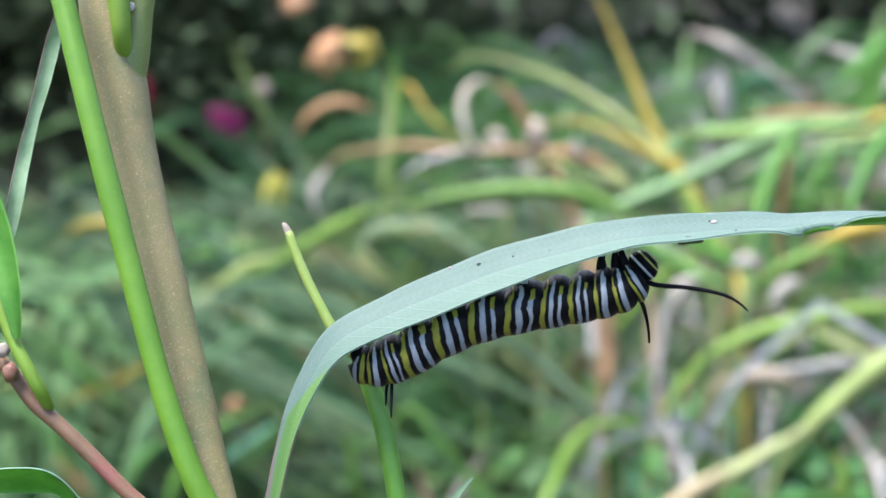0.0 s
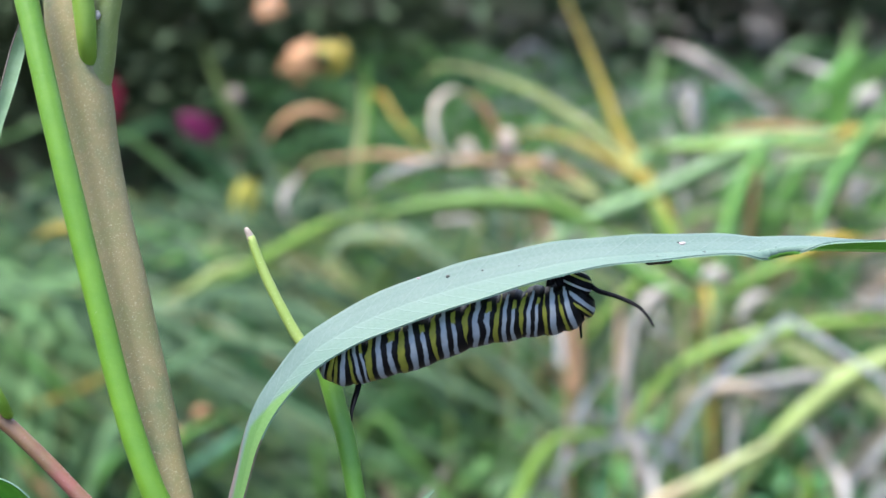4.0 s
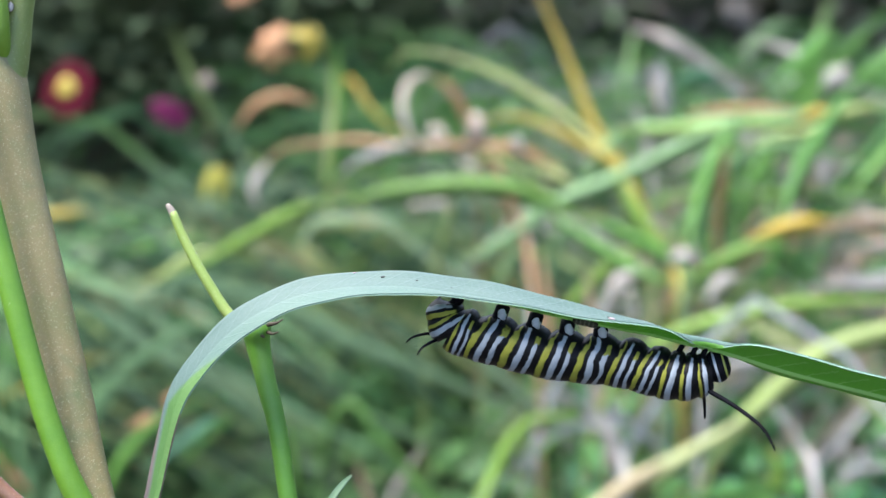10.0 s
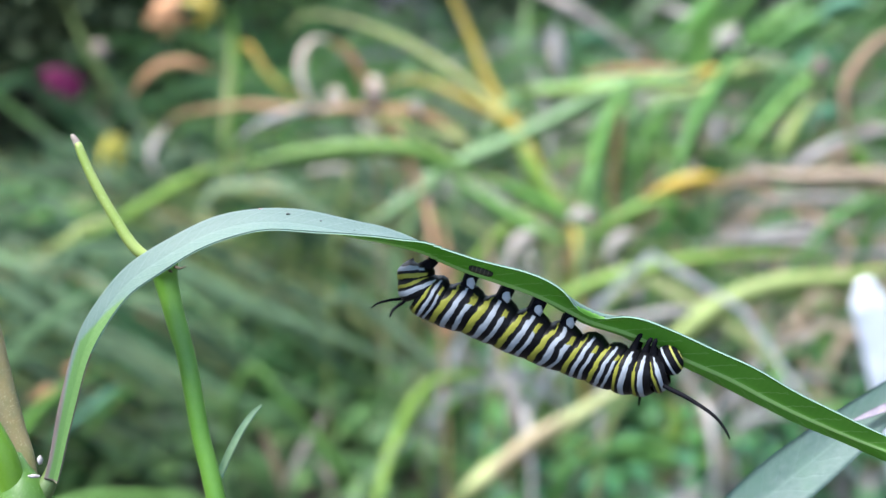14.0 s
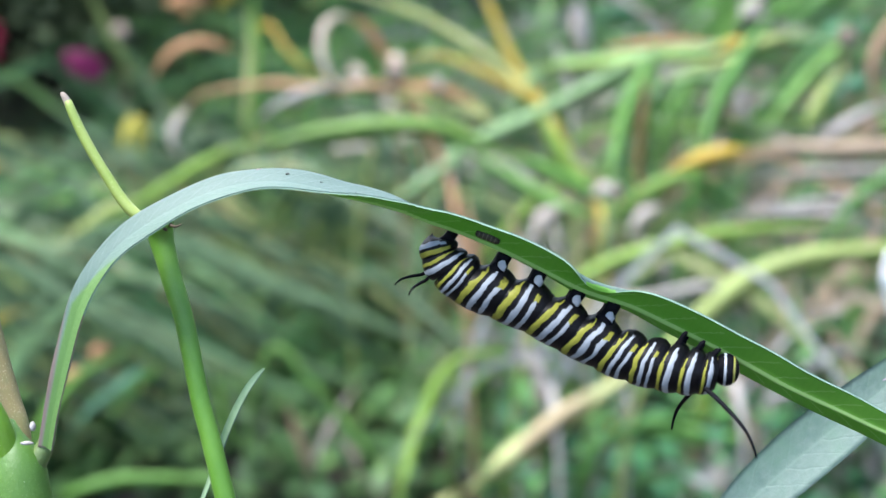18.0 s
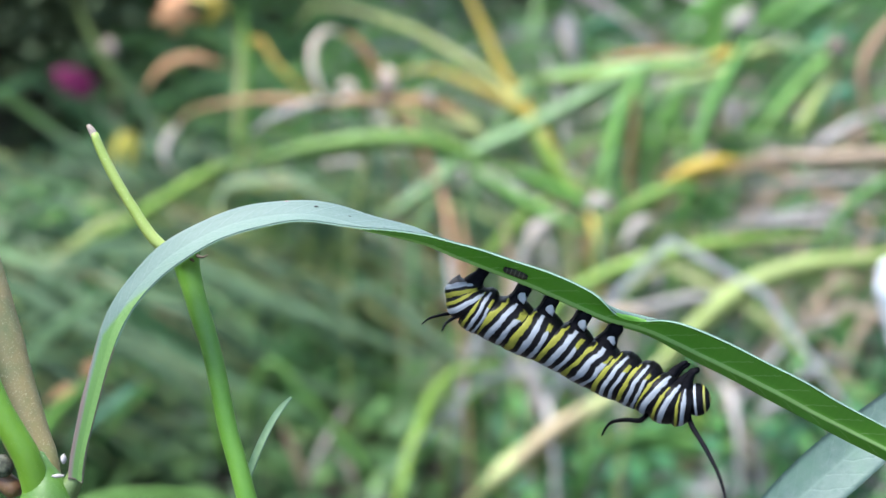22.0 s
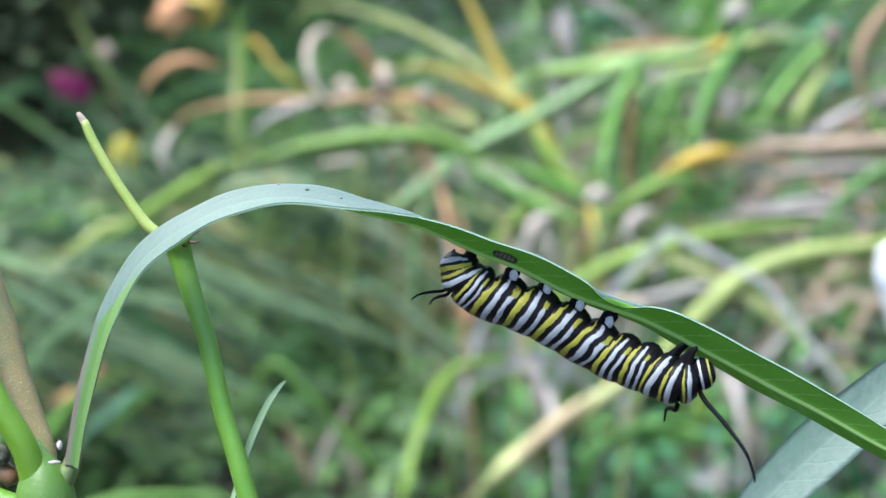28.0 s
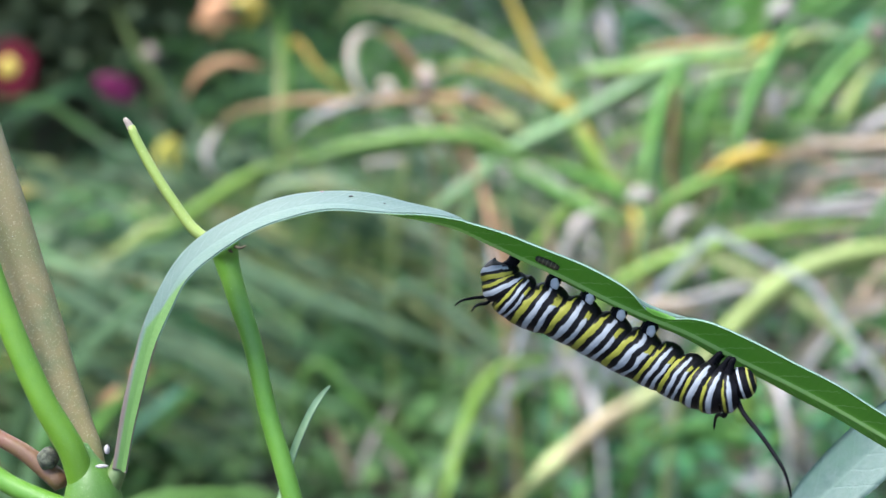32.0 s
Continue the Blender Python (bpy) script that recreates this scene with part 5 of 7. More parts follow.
CLASPER = leg_mesh("clasper", 3.3, 1.05, 0.0)
PROLEG, TRUE_LEG = leg_mesh("proleg", 4.3, 1.3, 0.2), leg_mesh("leg", 2.6, 0.48, 0.5)
v, f = blob(0.00085, 3, 0.6, (0.75, 0.25, 1.0), 8, 10)
PATCH = mesh_of("white_patch", v, f, [SKIN_WHITE])
BODY_OBS, LEG_OBS = [], []
for k, (share, r) in enumerate(SEGMENTS):
    r0 = SEGMENTS[k - 1][1] if k else r * 0.7
    r1 = SEGMENTS[k + 1][1] if k + 1 < len(SEGMENTS) else 2.1
    length = share / SHARES[-1] * REST_LENGTH
    ob = part("body_segment", body_segment(length, (r + r0) / 2, r, (r + r1) / 2, 20 + k, "tail" if k == 0 else "abdomen" if 1 < k < 9 else "thorax"), cat)
    BODY_OBS.append((ob, (SHARES[k] + SHARES[k + 1]) / 2))
    if k in (0, 3, 4, 5, 6):
        for side in (-1, 1):
            leg = part("proleg", PROLEG if k else CLASPER, ob, "stubby black proleg")
            leg.matrix_basis = pose(0.0004, side * 0.0012, r * 0.00076, -14 * side) if k else pose(-0.0002, side * 0.0009, r * 0.0006, -10 * side) @ pose(0, 0, 0, 0, -30)
            LEG_OBS.append((leg, (SHARES[k] + SHARES[k + 1]) / 2, leg.matrix_basis.copy(), 0.0043 if k else 0.0033))
            if k:
                pt = part("white_patch", PATCH, ob, "white patch at the proleg's base")
                pt.matrix_basis = pose(0.0007, side * 0.00228, r * 0.00090, -24 * side) @ pose(0, 0, 0, 0, -14)
    if k in (9, 10, 11):
        for side in (-1, 1):
            leg = part("leg", TRUE_LEG, ob, "pointed black leg")
            leg.matrix_basis = pose(0.0003, side * 0.0009, r * 0.0008, -12 * side) @ pose(0, 0, 0, 0, 5 + 6 * (k - 9))
            LEG_OBS.append((leg, (SHARES[k] + SHARES[k + 1]) / 2, leg.matrix_basis.copy(), 0.0026))


def head_mesh():
    around, verts, faces, slots = 36, [], [], []
    rings = np.linspace(0, 1, 19)
    for u in rings:
        th = u * np.pi * 0.98 + 0.02
        for j in range(around):
            ph = 2 * np.pi * j / around
            verts.append((1.75 * math.cos(math.pi - th) / 1000, 2.0 * math.sin(th) * math.cos(ph) / 1000, (0.45 + 2.1 * math.sin(th) * math.sin(ph)) / 1000))
    for i in range(len(rings) - 1):
        for j in range(around):
            faces.append((i * around + j, i * around + (j + 1) % around, (i + 1) * around + (j + 1) % around, (i + 1) * around + j))
            slots.append((0, 0, 0, 0, 2, 0, 0, 0, 1, 0, 0, 0, 2, 0, 0, 0, 2, 0)[i])
    return mesh_of("head", verts, faces, [SKIN_BLACK, SKIN_WHITE, SKIN_YELLOW], slots)


head = part("head", head_mesh(), cat, "round head with black and yellow rings")
BODY_OBS.append((head, SHARES[-2] + 0.30))


def feeler_mesh(length, r):
    """A whip that starts along +x and droops towards -z."""
    rows = [(-2.2, 0, 0.5, r), (0, 0, 0.05, r), (length * 0.33, 0, length * 0.045, r * 0.9), (length * 0.7, 0, length * 0.055, r * 0.7), (length * 0.9, 0, length * 0.0, r * 0.55), (length, 0, -length * 0.06, r * 0.42)]
    p = spline(rows, 22)
    around, verts = 10, []
    for x, y, z, q in p:
        for j in range(around):
            th = 2 * np.pi * j / around
            verts.append((x / 1000, (y + q * math.cos(th)) / 1000, (z + q * math.sin(th)) / 1000))
    faces = [(i * around + j, i * around + (j + 1) % around, (i + 1) * around + (j + 1) % around, (i + 1) * around + j) for i in range(21) for j in range(around)]
    faces.append(tuple(range(21 * around, 22 * around)))
    return mesh_of("feeler", verts, faces, [SKIN_BLACK])


LONG, SHORT = feeler_mesh(12.0, 0.33), feeler_mesh(4.4, 0.24)
FEELERS = [(part("feeler", me, cat, "long black whip-like feeler" if me == LONG else "short black tail feeler"), k, n, d)
           for k, (me, n, d) in enumerate(((LONG, 12.0, -1.0), (LONG, 12.0, 1.2), (SHORT, 4.4, -1.0), (SHORT, 4.4, 1.0)))]


def feeler_pose(t, k, length, depth):
    x0, z0, x1, z1, inner = TIPS[t][k]
    dx, dz = x1 - x0, z1 - z0
    flat = math.hypot(dx, dz)
    away = math.sqrt(max(0.0, length ** 2 - flat ** 2)) * (1 if depth > 0 else -1)
    x = Vector((dx, away, dz)).normalized()
    side = Vector((0, 0, 1)).cross(x)
    side.normalize()
    up = x.cross(side)
    if up.z < 0:
        up, side = -up, -side
    m = Matrix((x, side, up)).transposed().to_4x4()
    m.translation = Vector((x0, depth + inner, z0)) / 1000
    return m


YOUNG_RING = simple("young_ring", (0.03, 0.027, 0.015), (0.065, 0.058, 0.03), 900, 0.6)

# a much younger one rests on the leaf's underside
YOUNG_AT, YOUNG_V = 47.0, -0.5


def young_mesh():
    p = spline([(-1.6, 0, 0, 0.2), (-1.2, 0, 0, 0.42), (0, 0, 0.08, 0.5), (1.2, 0, 0, 0.42), (1.7, 0, 0, 0.25)], 25)
    around, verts = 14, []
    for k, (x, y, z, q) in enumerate(p):
        q *= 1 + 0.06 * (k % 2)
        for j in range(around):
            th = 2 * np.pi * j / around
            verts.append((x / 1000, (y + q * math.cos(th)) / 1000, (z + q * math.sin(th)) / 1000))
    faces = [(i * around + j, i * around + (j + 1) % around, (i + 1) * around + (j + 1) % around, (i + 1) * around + j) for i in range(24) for j in range(around)]
    slots = [(0, 0, 0, 1)[i % 4] if 1 < i < 23 else 0 for i in range(24) for j in range(around)]
    faces += [tuple(range(around))[::-1], tuple(range(24 * around, 25 * around))]
    return mesh_of("young_caterpillar", verts, faces, [YOUNG_SKIN, YOUNG_RING], slots + [0, 0])


young = tagged(new("young_caterpillar", young_mesh()), "tiny dark striped caterpillar resting on the leaf's underside", "caterpillar")


def young_pose(t):
    at = leaf_frame(REST, YOUNG_AT).inverted() @ surface(YOUNG_AT, YOUNG_V, 1)
    return M0 @ leaf_frame(t, YOUNG_AT) @ Matrix.Translation(at + Vector((0, 0, -0.0003))) @ pose(0, 0, 0, -25)


# ---- the garden bed ----
def ground_mesh():
    n, verts, faces = 90, [], []
    rng = np.random.RandomState(3)
    edge = np.sign(np.linspace(-1, 1, n)) * np.abs(np.linspace(-1, 1, n)) ** 2 * 60
    for y in edge:
        for x in edge:
            near = math.exp(-(x * x + y * y) / 60)
            verts.append((x, y + 1.2, near * 0.012 * rng.randn()))
    faces = [(i * n + j, i * n + j + 1, (i + 1) * n + j + 1, (i + 1) * n + j) for i in range(n - 1) for j in range(n - 1)]
    return mesh_of("ground", verts, faces, [SOIL])


ground = tagged(new("ground", ground_mesh()), "dark soil strewn with dry litter", "ground", kind="structure")


def ribbon(pts, width, n=30, fold=0.25, tip=0.08, base=0.5, twist=0.0, swell=3.0, neck=0.0):
    """A folded blade through pts (metres) with real thickness."""
    p = spline(pts, n)
    t = np.gradient(p, axis=0)
    t /= np.linalg.norm(t, axis=1)[:, None]
    side = np.cross(t, (0.15, 1.0, 0.25))
    side /= np.linalg.norm(side, axis=1)[:, None] + 1e-9
    nor = np.cross(side, t)
    u = np.linspace(0, 1, n)
    w = width / 2 * np.minimum(1, np.minimum(base + u * swell, tip + (1 - u) * 3.2))
    if neck:
        w = w * np.interp(u, [0, neck * 0.8, neck + 0.12], [0.18, 0.3, 1.0])
    a = twist * u
    s2 = side * np.cos(a)[:, None] + nor * np.sin(a)[:, None]
    n2 = nor * np.cos(a)[:, None] - side * np.sin(a)[:, None]
    rim = []
    for k, h in ((-1, fold), (0, 0), (1, fold), (0, -0.12)):
        rim.append(p + s2 * (k * w)[:, None] + n2 * (h * w)[:, None])
    verts = np.stack(rim, 1).reshape(-1, 3)
    faces = [(i * 4 + j, i * 4 + (j + 1) % 4, (i + 1) * 4 + (j + 1) % 4, (i + 1) * 4 + j) for i in range(n - 1) for j in range(4)]
    return verts, faces


def blade(pts, width, mat, label, name="grass_blade", group="long arching blades", rooted=True, **more):
    pts = list(pts)
    width *= 0.95 if "broad yellow" in label or "bowing" in label else 0.82
    if rooted:
        x, y, z = pts[0]
        dx, dy = x - pts[1][0], y - pts[1][1]
        k = z / (math.hypot(dx, dy) + 0.02)
        reach = lambda u: (x + dx * k * u, max(0.9, y + dy * k * u + 0.1 * u * z))
        if z > 0.06:
            pts = [(*reach(0.30), 0.0), (*reach(0.28), z * 0.38), (*reach(0.19), z * 0.78)] + pts
            run = np.r_[0, np.cumsum(np.linalg.norm(np.diff(np.array(pts), axis=0), axis=1))]
            more = {"neck": run[3] / run[-1], **more}
    else:
        more = {"base": 0.03, "swell": 2.2, **more}
    v, f = ribbon(pts, width, **more)
    return tagged(new(name, mesh_of(name, v, f, [mat])), label, "grass", group)


LIME_L, AMBER_L, TAN_L = "arching lime-green grass blade in the bed", "amber yellowing grass blade in the bed", "curled dry tan grass blade in the bed"
PALE_L, MINT_L, BLEACH_L = "pale yellow-green blade arching over the bed", "broad mint-green blade in the bed", "bleached pinkish dry blade in the bed"
blade([(0.082, 1.085, 0.318), (0.067, 1.125, 0.345), (0.031, 1.136, 0.381), (-0.002, 1.143, 0.404), (-0.040, 1.149, 0.425), (-0.088, 1.154, 0.440), (-0.112, 1.154, 0.440), (-0.123, 1.150, 0.427)], 0.016, STRAW_GREEN, PALE_L, twist=0.3)
blade([(0.083, 1.109, 0.327), (0.064, 1.117, 0.353), (0.031, 1.122, 0.371), (0.003, 1.127, 0.385), (-0.021, 1.129, 0.391), (-0.044, 1.127, 0.385)], 0.016, AMBER, AMBER_L)
blade([(0.114, 1.072, 0.274), (0.106, 1.135, 0.277), (0.086, 1.145, 0.308), (0.069, 1.156, 0.343), (0.049, 1.166, 0.376), (0.032, 1.179, 0.418), (0.015, 1.191, 0.457), (-0.007, 1.205, 0.504)], 0.016, AMBER, AMBER_L)
blade([(0.124, 1.032, 0.281), (0.102, 1.047, 0.296), (0.079, 1.057, 0.328), (0.064, 1.066, 0.358)], 0.016, LIME, LIME_L, rooted=False)
blade([(-0.172, 1.047, 0.330), (-0.136, 1.050, 0.340), (-0.100, 1.052, 0.345), (-0.038, 1.053, 0.348), (0.007, 1.050, 0.339), (0.043, 1.044, 0.320)], 0.017, BOW, "broad bright green blade bowing over the bed", rooted=False)
blade([(-0.085, 1.091, 0.371), (-0.098, 1.093, 0.377), (-0.107, 1.099, 0.395), (-0.106, 1.105, 0.415), (-0.095, 1.108, 0.427), (-0.082, 1.108, 0.426)], 0.009, CREAM, "bleached dry blade curled into a ring", fold=0.5, rooted=False)
blade([(-0.044, 1.101, 0.369), (-0.052, 1.098, 0.393), (-0.064, 1.104, 0.414), (-0.082, 1.108, 0.426)], 0.011, RUST, TAN_L)
blade([(-0.225, 1.085, 0.318), (-0.232, 1.089, 0.332), (-0.228, 1.093, 0.345), (-0.218, 1.098, 0.358)], 0.010, BLEACHED, BLEACH_L, rooted=False)
blade([(-0.229, 1.104, 0.345), (-0.213, 1.110, 0.364), (-0.180, 1.112, 0.370), (-0.147, 1.112, 0.372), (-0.105, 1.111, 0.367), (-0.058, 1.111, 0.369), (-0.011, 1.109, 0.363)], 0.010, RUST, "rusty orange dry blade in the bed", rooted=False)
blade([(-0.288, 1.282, 0.345), (-0.272, 1.288, 0.366), (-0.245, 1.292, 0.377), (-0.207, 1.290, 0.371)], 0.014, RUST, "rusty orange dry blade in the bed", rooted=False)
blade([(-0.166, 1.103, 0.343), (-0.141, 1.098, 0.360), (-0.113, 1.101, 0.369), (-0.085, 1.102, 0.374)], 0.008, BLEACHED, BLEACH_L, rooted=False)
blade([(-0.002, 1.032, 0.281), (-0.007, 1.049, 0.304), (-0.020, 1.060, 0.339), (-0.033, 1.070, 0.371), (-0.042, 1.074, 0.384)], 0.014, RUST, "rusty orange dry blade in the bed")
blade([(-0.044, 1.098, 0.360), (-0.020, 1.087, 0.357), (0.007, 1.082, 0.341), (0.026, 1.078, 0.327)], 0.018, PALE, PALE_L)
blade([(-0.002, 1.064, 0.319), (0.016, 1.068, 0.330), (0.053, 1.072, 0.344), (0.094, 1.078, 0.363), (0.139, 1.085, 0.386), (0.181, 1.090, 0.402)], 0.020, MINT, MINT_L)
blade([(0.070, 1.143, 0.370), (0.114, 1.154, 0.373), (0.153, 1.156, 0.377), (0.216, 1.157, 0.382), (0.250, 1.158, 0.385), (0.308, 1.160, 0.390), (0.371, 1.154, 0.371)], 0.021, MINT, MINT_L)
blade([(0.125, 1.166, 0.378), (0.137, 1.188, 0.381), (0.167, 1.189, 0.384), (0.232, 1.189, 0.384)], 0.011, RUST, "rusty orange dry blade in the bed", rooted=False)
blade([(0.114, 1.206, 0.370), (0.110, 1.212, 0.390), (0.107, 1.218, 0.409)], 0.015, BLEACHED, BLEACH_L, rooted=False)
blade([(0.100, 1.176, 0.341), (0.097, 1.202, 0.356), (0.093, 1.209, 0.380)], 0.011, MAUVE, "greyish mauve dead stalk")
blade([(0.110, 1.716, 0.394), (0.150, 1.609, 0.388), (0.196, 1.600, 0.359), (0.249, 1.590, 0.327)], 0.022, MAUVE, "greyish mauve dead stalk", rooted=False)
blade([(0.273, 1.812, 0.368), (0.328, 1.703, 0.354), (0.385, 1.693, 0.320), (0.448, 1.687, 0.300)], 0.018, MAUVE, "greyish mauve dead stalk", rooted=False)
blade([(0.241, 1.120, 0.329), (0.239, 1.126, 0.347), (0.246, 1.130, 0.363)], 0.014, BLEACHED, BLEACH_L, rooted=False)
blade([(0.285, 1.393, 0.364), (0.299, 1.397, 0.380), (0.314, 1.400, 0.389)], 0.018, MAUVE, "greyish mauve dead stalk", rooted=False)
blade([(0.340, 1.071, 0.341), (0.333, 1.079, 0.365), (0.332, 1.083, 0.380), (0.340, 1.089, 0.400), (0.356, 1.095, 0.418), (0.390, 1.102, 0.441)], 0.014, TAN, TAN_L, rooted=False)
blade([(0.308, 1.085, 0.384), (0.301, 1.081, 0.371), (0.290, 1.075, 0.353), (0.277, 1.069, 0.334)], 0.016, PALE, "drooping straw-coloured blade in the bed", rooted=False)
blade([(0.159, 1.012, 0.317), (0.177, 1.013, 0.323), (0.194, 1.015, 0.327), (0.225, 1.016, 0.332)], 0.019, AMBER, "yellow and orange dying blade in the bed", rooted=False)
blade([(0.211, 1.015, 0.328), (0.242, 1.017, 0.334), (0.290, 1.015, 0.330), (0.341, 1.015, 0.330), (0.399, 1.012, 0.319)], 0.019, TAN, TAN_L, rooted=False)
blade([(0.277, 1.085, 0.318), (0.309, 1.089, 0.332), (0.351, 1.093, 0.345), (0.397, 1.096, 0.354)], 0.013, MAUVE, "greyish mauve dead stalk", rooted=False)
blade([(0.124, 1.056, 0.293), (0.133, 1.084, 0.314), (0.142, 1.092, 0.340), (0.156, 1.102, 0.371), (0.175, 1.110, 0.398)], 0.015, MINT, MINT_L)
blade([(0.194, 1.063, 0.315), (0.215, 1.120, 0.329), (0.224, 1.129, 0.359), (0.246, 1.140, 0.393), (0.284, 1.152, 0.434)], 0.017, GRASS, "upright green blade in the bed")
blade([(0.257, 1.167, 0.312), (0.286, 1.177, 0.346), (0.326, 1.189, 0.384), (0.366, 1.199, 0.417), (0.406, 1.208, 0.445)], 0.018, GRASS, "upright green blade in the bed")
blade([(0.265, 1.386, 0.342), (0.294, 1.398, 0.381), (0.317, 1.406, 0.409), (0.357, 1.418, 0.447)], 0.022, GRASS, "upright green blade in the bed")
blade([(0.147, 1.093, 0.345), (0.195, 1.111, 0.369), (0.256, 1.107, 0.356), (0.298, 1.099, 0.329)], 0.016, MINT, MINT_L)
blade([(0.104, 1.127, 0.317), (0.176, 1.128, 0.322), (0.248, 1.129, 0.326), (0.320, 1.128, 0.322)], 0.012, GRASS, "green blade lying across the bed")
blade([(-0.009, 0.848, 0.128), (0.031, 0.901, 0.130), (0.090, 0.913, 0.168), (0.135, 0.922, 0.196), (0.172, 0.929, 0.220)], 0.024, STRAW_GREEN, "broad yellow-green blade low in the bed")
blade([(0.152, 0.925, 0.206), (0.189, 0.935, 0.238), (0.214, 0.940, 0.255), (0.255, 0.944, 0.268), (0.313, 0.946, 0.273), (0.380, 0.951, 0.289)], 0.022, PALE, "broad yellow-green blade low in the bed")
blade([(0.076, 0.975, 0.233), (0.116, 0.991, 0.251), (0.146, 0.994, 0.259), (0.190, 0.997, 0.269), (0.238, 0.998, 0.274), (0.303, 0.998, 0.274)], 0.018, LIME, LIME_L)
blade([(-0.044, 0.927, 0.113), (-0.030, 0.966, 0.136), (-0.017, 0.975, 0.163), (0.000, 0.980, 0.180), (0.025, 0.981, 0.183), (0.051, 0.979, 0.178)], 0.015, LIME, LIME_L)
blade([(-0.013, 1.002, 0.244), (0.010, 1.023, 0.199), (0.011, 1.037, 0.250), (0.006, 1.049, 0.294)], 0.013, RUST, TAN_L, rooted=False)
blade([(0.051, 1.005, 0.197), (0.046, 1.014, 0.231), (0.044, 1.025, 0.274), (0.041, 1.030, 0.291)], 0.018, TAN, TAN_L)
blade([(0.052, 1.008, 0.243), (0.055, 1.013, 0.264), (0.067, 1.020, 0.283), (0.078, 1.023, 0.293)], 0.016, BLEACHED, BLEACH_L)
blade([(0.066, 0.916, 0.171), (0.061, 0.939, 0.180), (0.044, 0.942, 0.196), (0.036, 0.943, 0.200)], 0.018, BLEACHED, BLEACH_L)
blade([(0.125, 0.946, 0.183), (0.125, 0.951, 0.203), (0.122, 0.956, 0.221)], 0.014, BLEACHED, BLEACH_L)
blade([(0.201, 0.918, 0.172), (0.195, 0.951, 0.183), (0.180, 0.956, 0.203), (0.170, 0.960, 0.223)], 0.016, BLEACHED, BLEACH_L)
blade([(0.113, 1.007, 0.221), (0.152, 1.009, 0.217), (0.187, 1.013, 0.221), (0.230, 1.017, 0.220)], 0.015, BLEACHED, BLEACH_L, rooted=False)
blade([(0.087, 1.000, 0.205), (0.109, 1.004, 0.211), (0.135, 1.006, 0.213), (0.161, 1.007, 0.208)], 0.018, TAN, TAN_L, rooted=False)
blade([(0.141, 1.069, 0.251), (0.155, 1.067, 0.238), (0.166, 1.064, 0.225), (0.169, 1.060, 0.207)], 0.014, BLEACHED, BLEACH_L, rooted=False)
blade([(0.042, 1.083, 0.255), (0.088, 1.095, 0.286), (0.124, 1.100, 0.295), (0.162, 1.100, 0.281)], 0.015, LIME, LIME_L)
blade([(0.181, 1.085, 0.295), (0.218, 1.082, 0.273), (0.259, 1.077, 0.241), (0.296, 1.070, 0.206)], 0.015, GRASS, "green blade lying across the bed")
blade([(-0.133, 1.021, 0.235), (-0.111, 1.017, 0.213), (-0.084, 1.012, 0.187), (-0.057, 1.009, 0.169), (-0.012, 1.012, 0.164)], 0.016, GREY, "grey-green drooping blade in the bed")
blade([(-0.138, 0.950, 0.206), (-0.113, 0.944, 0.177), (-0.091, 0.941, 0.157), (-0.078, 0.937, 0.140)], 0.014, GRASS, "green blade low in the bed")
blade([(-0.308, 0.902, 0.160), (-0.296, 0.908, 0.180), (-0.272, 0.917, 0.203), (-0.235, 0.924, 0.219)], 0.013, GRASS, "green blade low in the bed")
blade([(-0.199, 1.254, 0.275), (-0.189, 1.272, 0.337), (-0.187, 1.287, 0.389), (-0.190, 1.298, 0.431)], 0.012, LIME, "upright lime-green stem in the bed", rooted=False)
blade([(-0.186, 1.338, 0.386), (-0.157, 1.283, 0.368), (-0.125, 1.279, 0.341), (-0.087, 1.281, 0.336)], 0.013, AMBER, AMBER_L)
blade([(0.088, 0.881, 0.132), (0.102, 0.905, 0.143), (0.131, 0.909, 0.154), (0.172, 0.910, 0.158), (0.226, 0.909, 0.154)], 0.013, GRASS, "green blade low in the bed")
blade([(-0.276, 0.849, 0.139), (-0.244, 0.852, 0.147), (-0.209, 0.853, 0.148), (-0.173, 0.852, 0.146), (-0.135, 0.849, 0.135)], 0.016, GRASS, "green blade low in the bed")

UP_L, DEAD_L = "upright green blade in the bed", "greyish mauve dead stalk"
blade([(0.119, 1.044, 0.294), (0.130, 1.075, 0.326), (0.146, 1.089, 0.366), (0.167, 1.101, 0.403)], 0.015, BRIGHT, UP_L, rooted=False)
blade([(0.191, 1.051, 0.314), (0.209, 1.084, 0.350), (0.233, 1.097, 0.389), (0.256, 1.108, 0.423)], 0.016, BRIGHT, UP_L, rooted=False)
blade([(0.245, 1.078, 0.330), (0.278, 1.107, 0.355), (0.306, 1.116, 0.382), (0.332, 1.123, 0.403)], 0.015, BRIGHT, UP_L, rooted=False)
blade([(0.001, 1.036, 0.339), (0.036, 1.029, 0.315), (0.073, 1.022, 0.292), (0.112, 1.018, 0.278)], 0.015, BRIGHT, "green blade lying across the bed", rooted=False)
blade([(0.110, 1.017, 0.276), (0.141, 1.023, 0.295), (0.170, 1.028, 0.307), (0.194, 1.029, 0.312)], 0.014, LIME, LIME_L, rooted=False)
blade([(0.154, 1.090, 0.305), (0.162, 1.103, 0.344), (0.165, 1.116, 0.384)], 0.013, BRIGHT, UP_L, rooted=False)
blade([(0.283, 1.003, 0.262), (0.301, 1.020, 0.280), (0.326, 1.027, 0.300), (0.357, 1.032, 0.316)], 0.013, BRIGHT, UP_L, rooted=False)
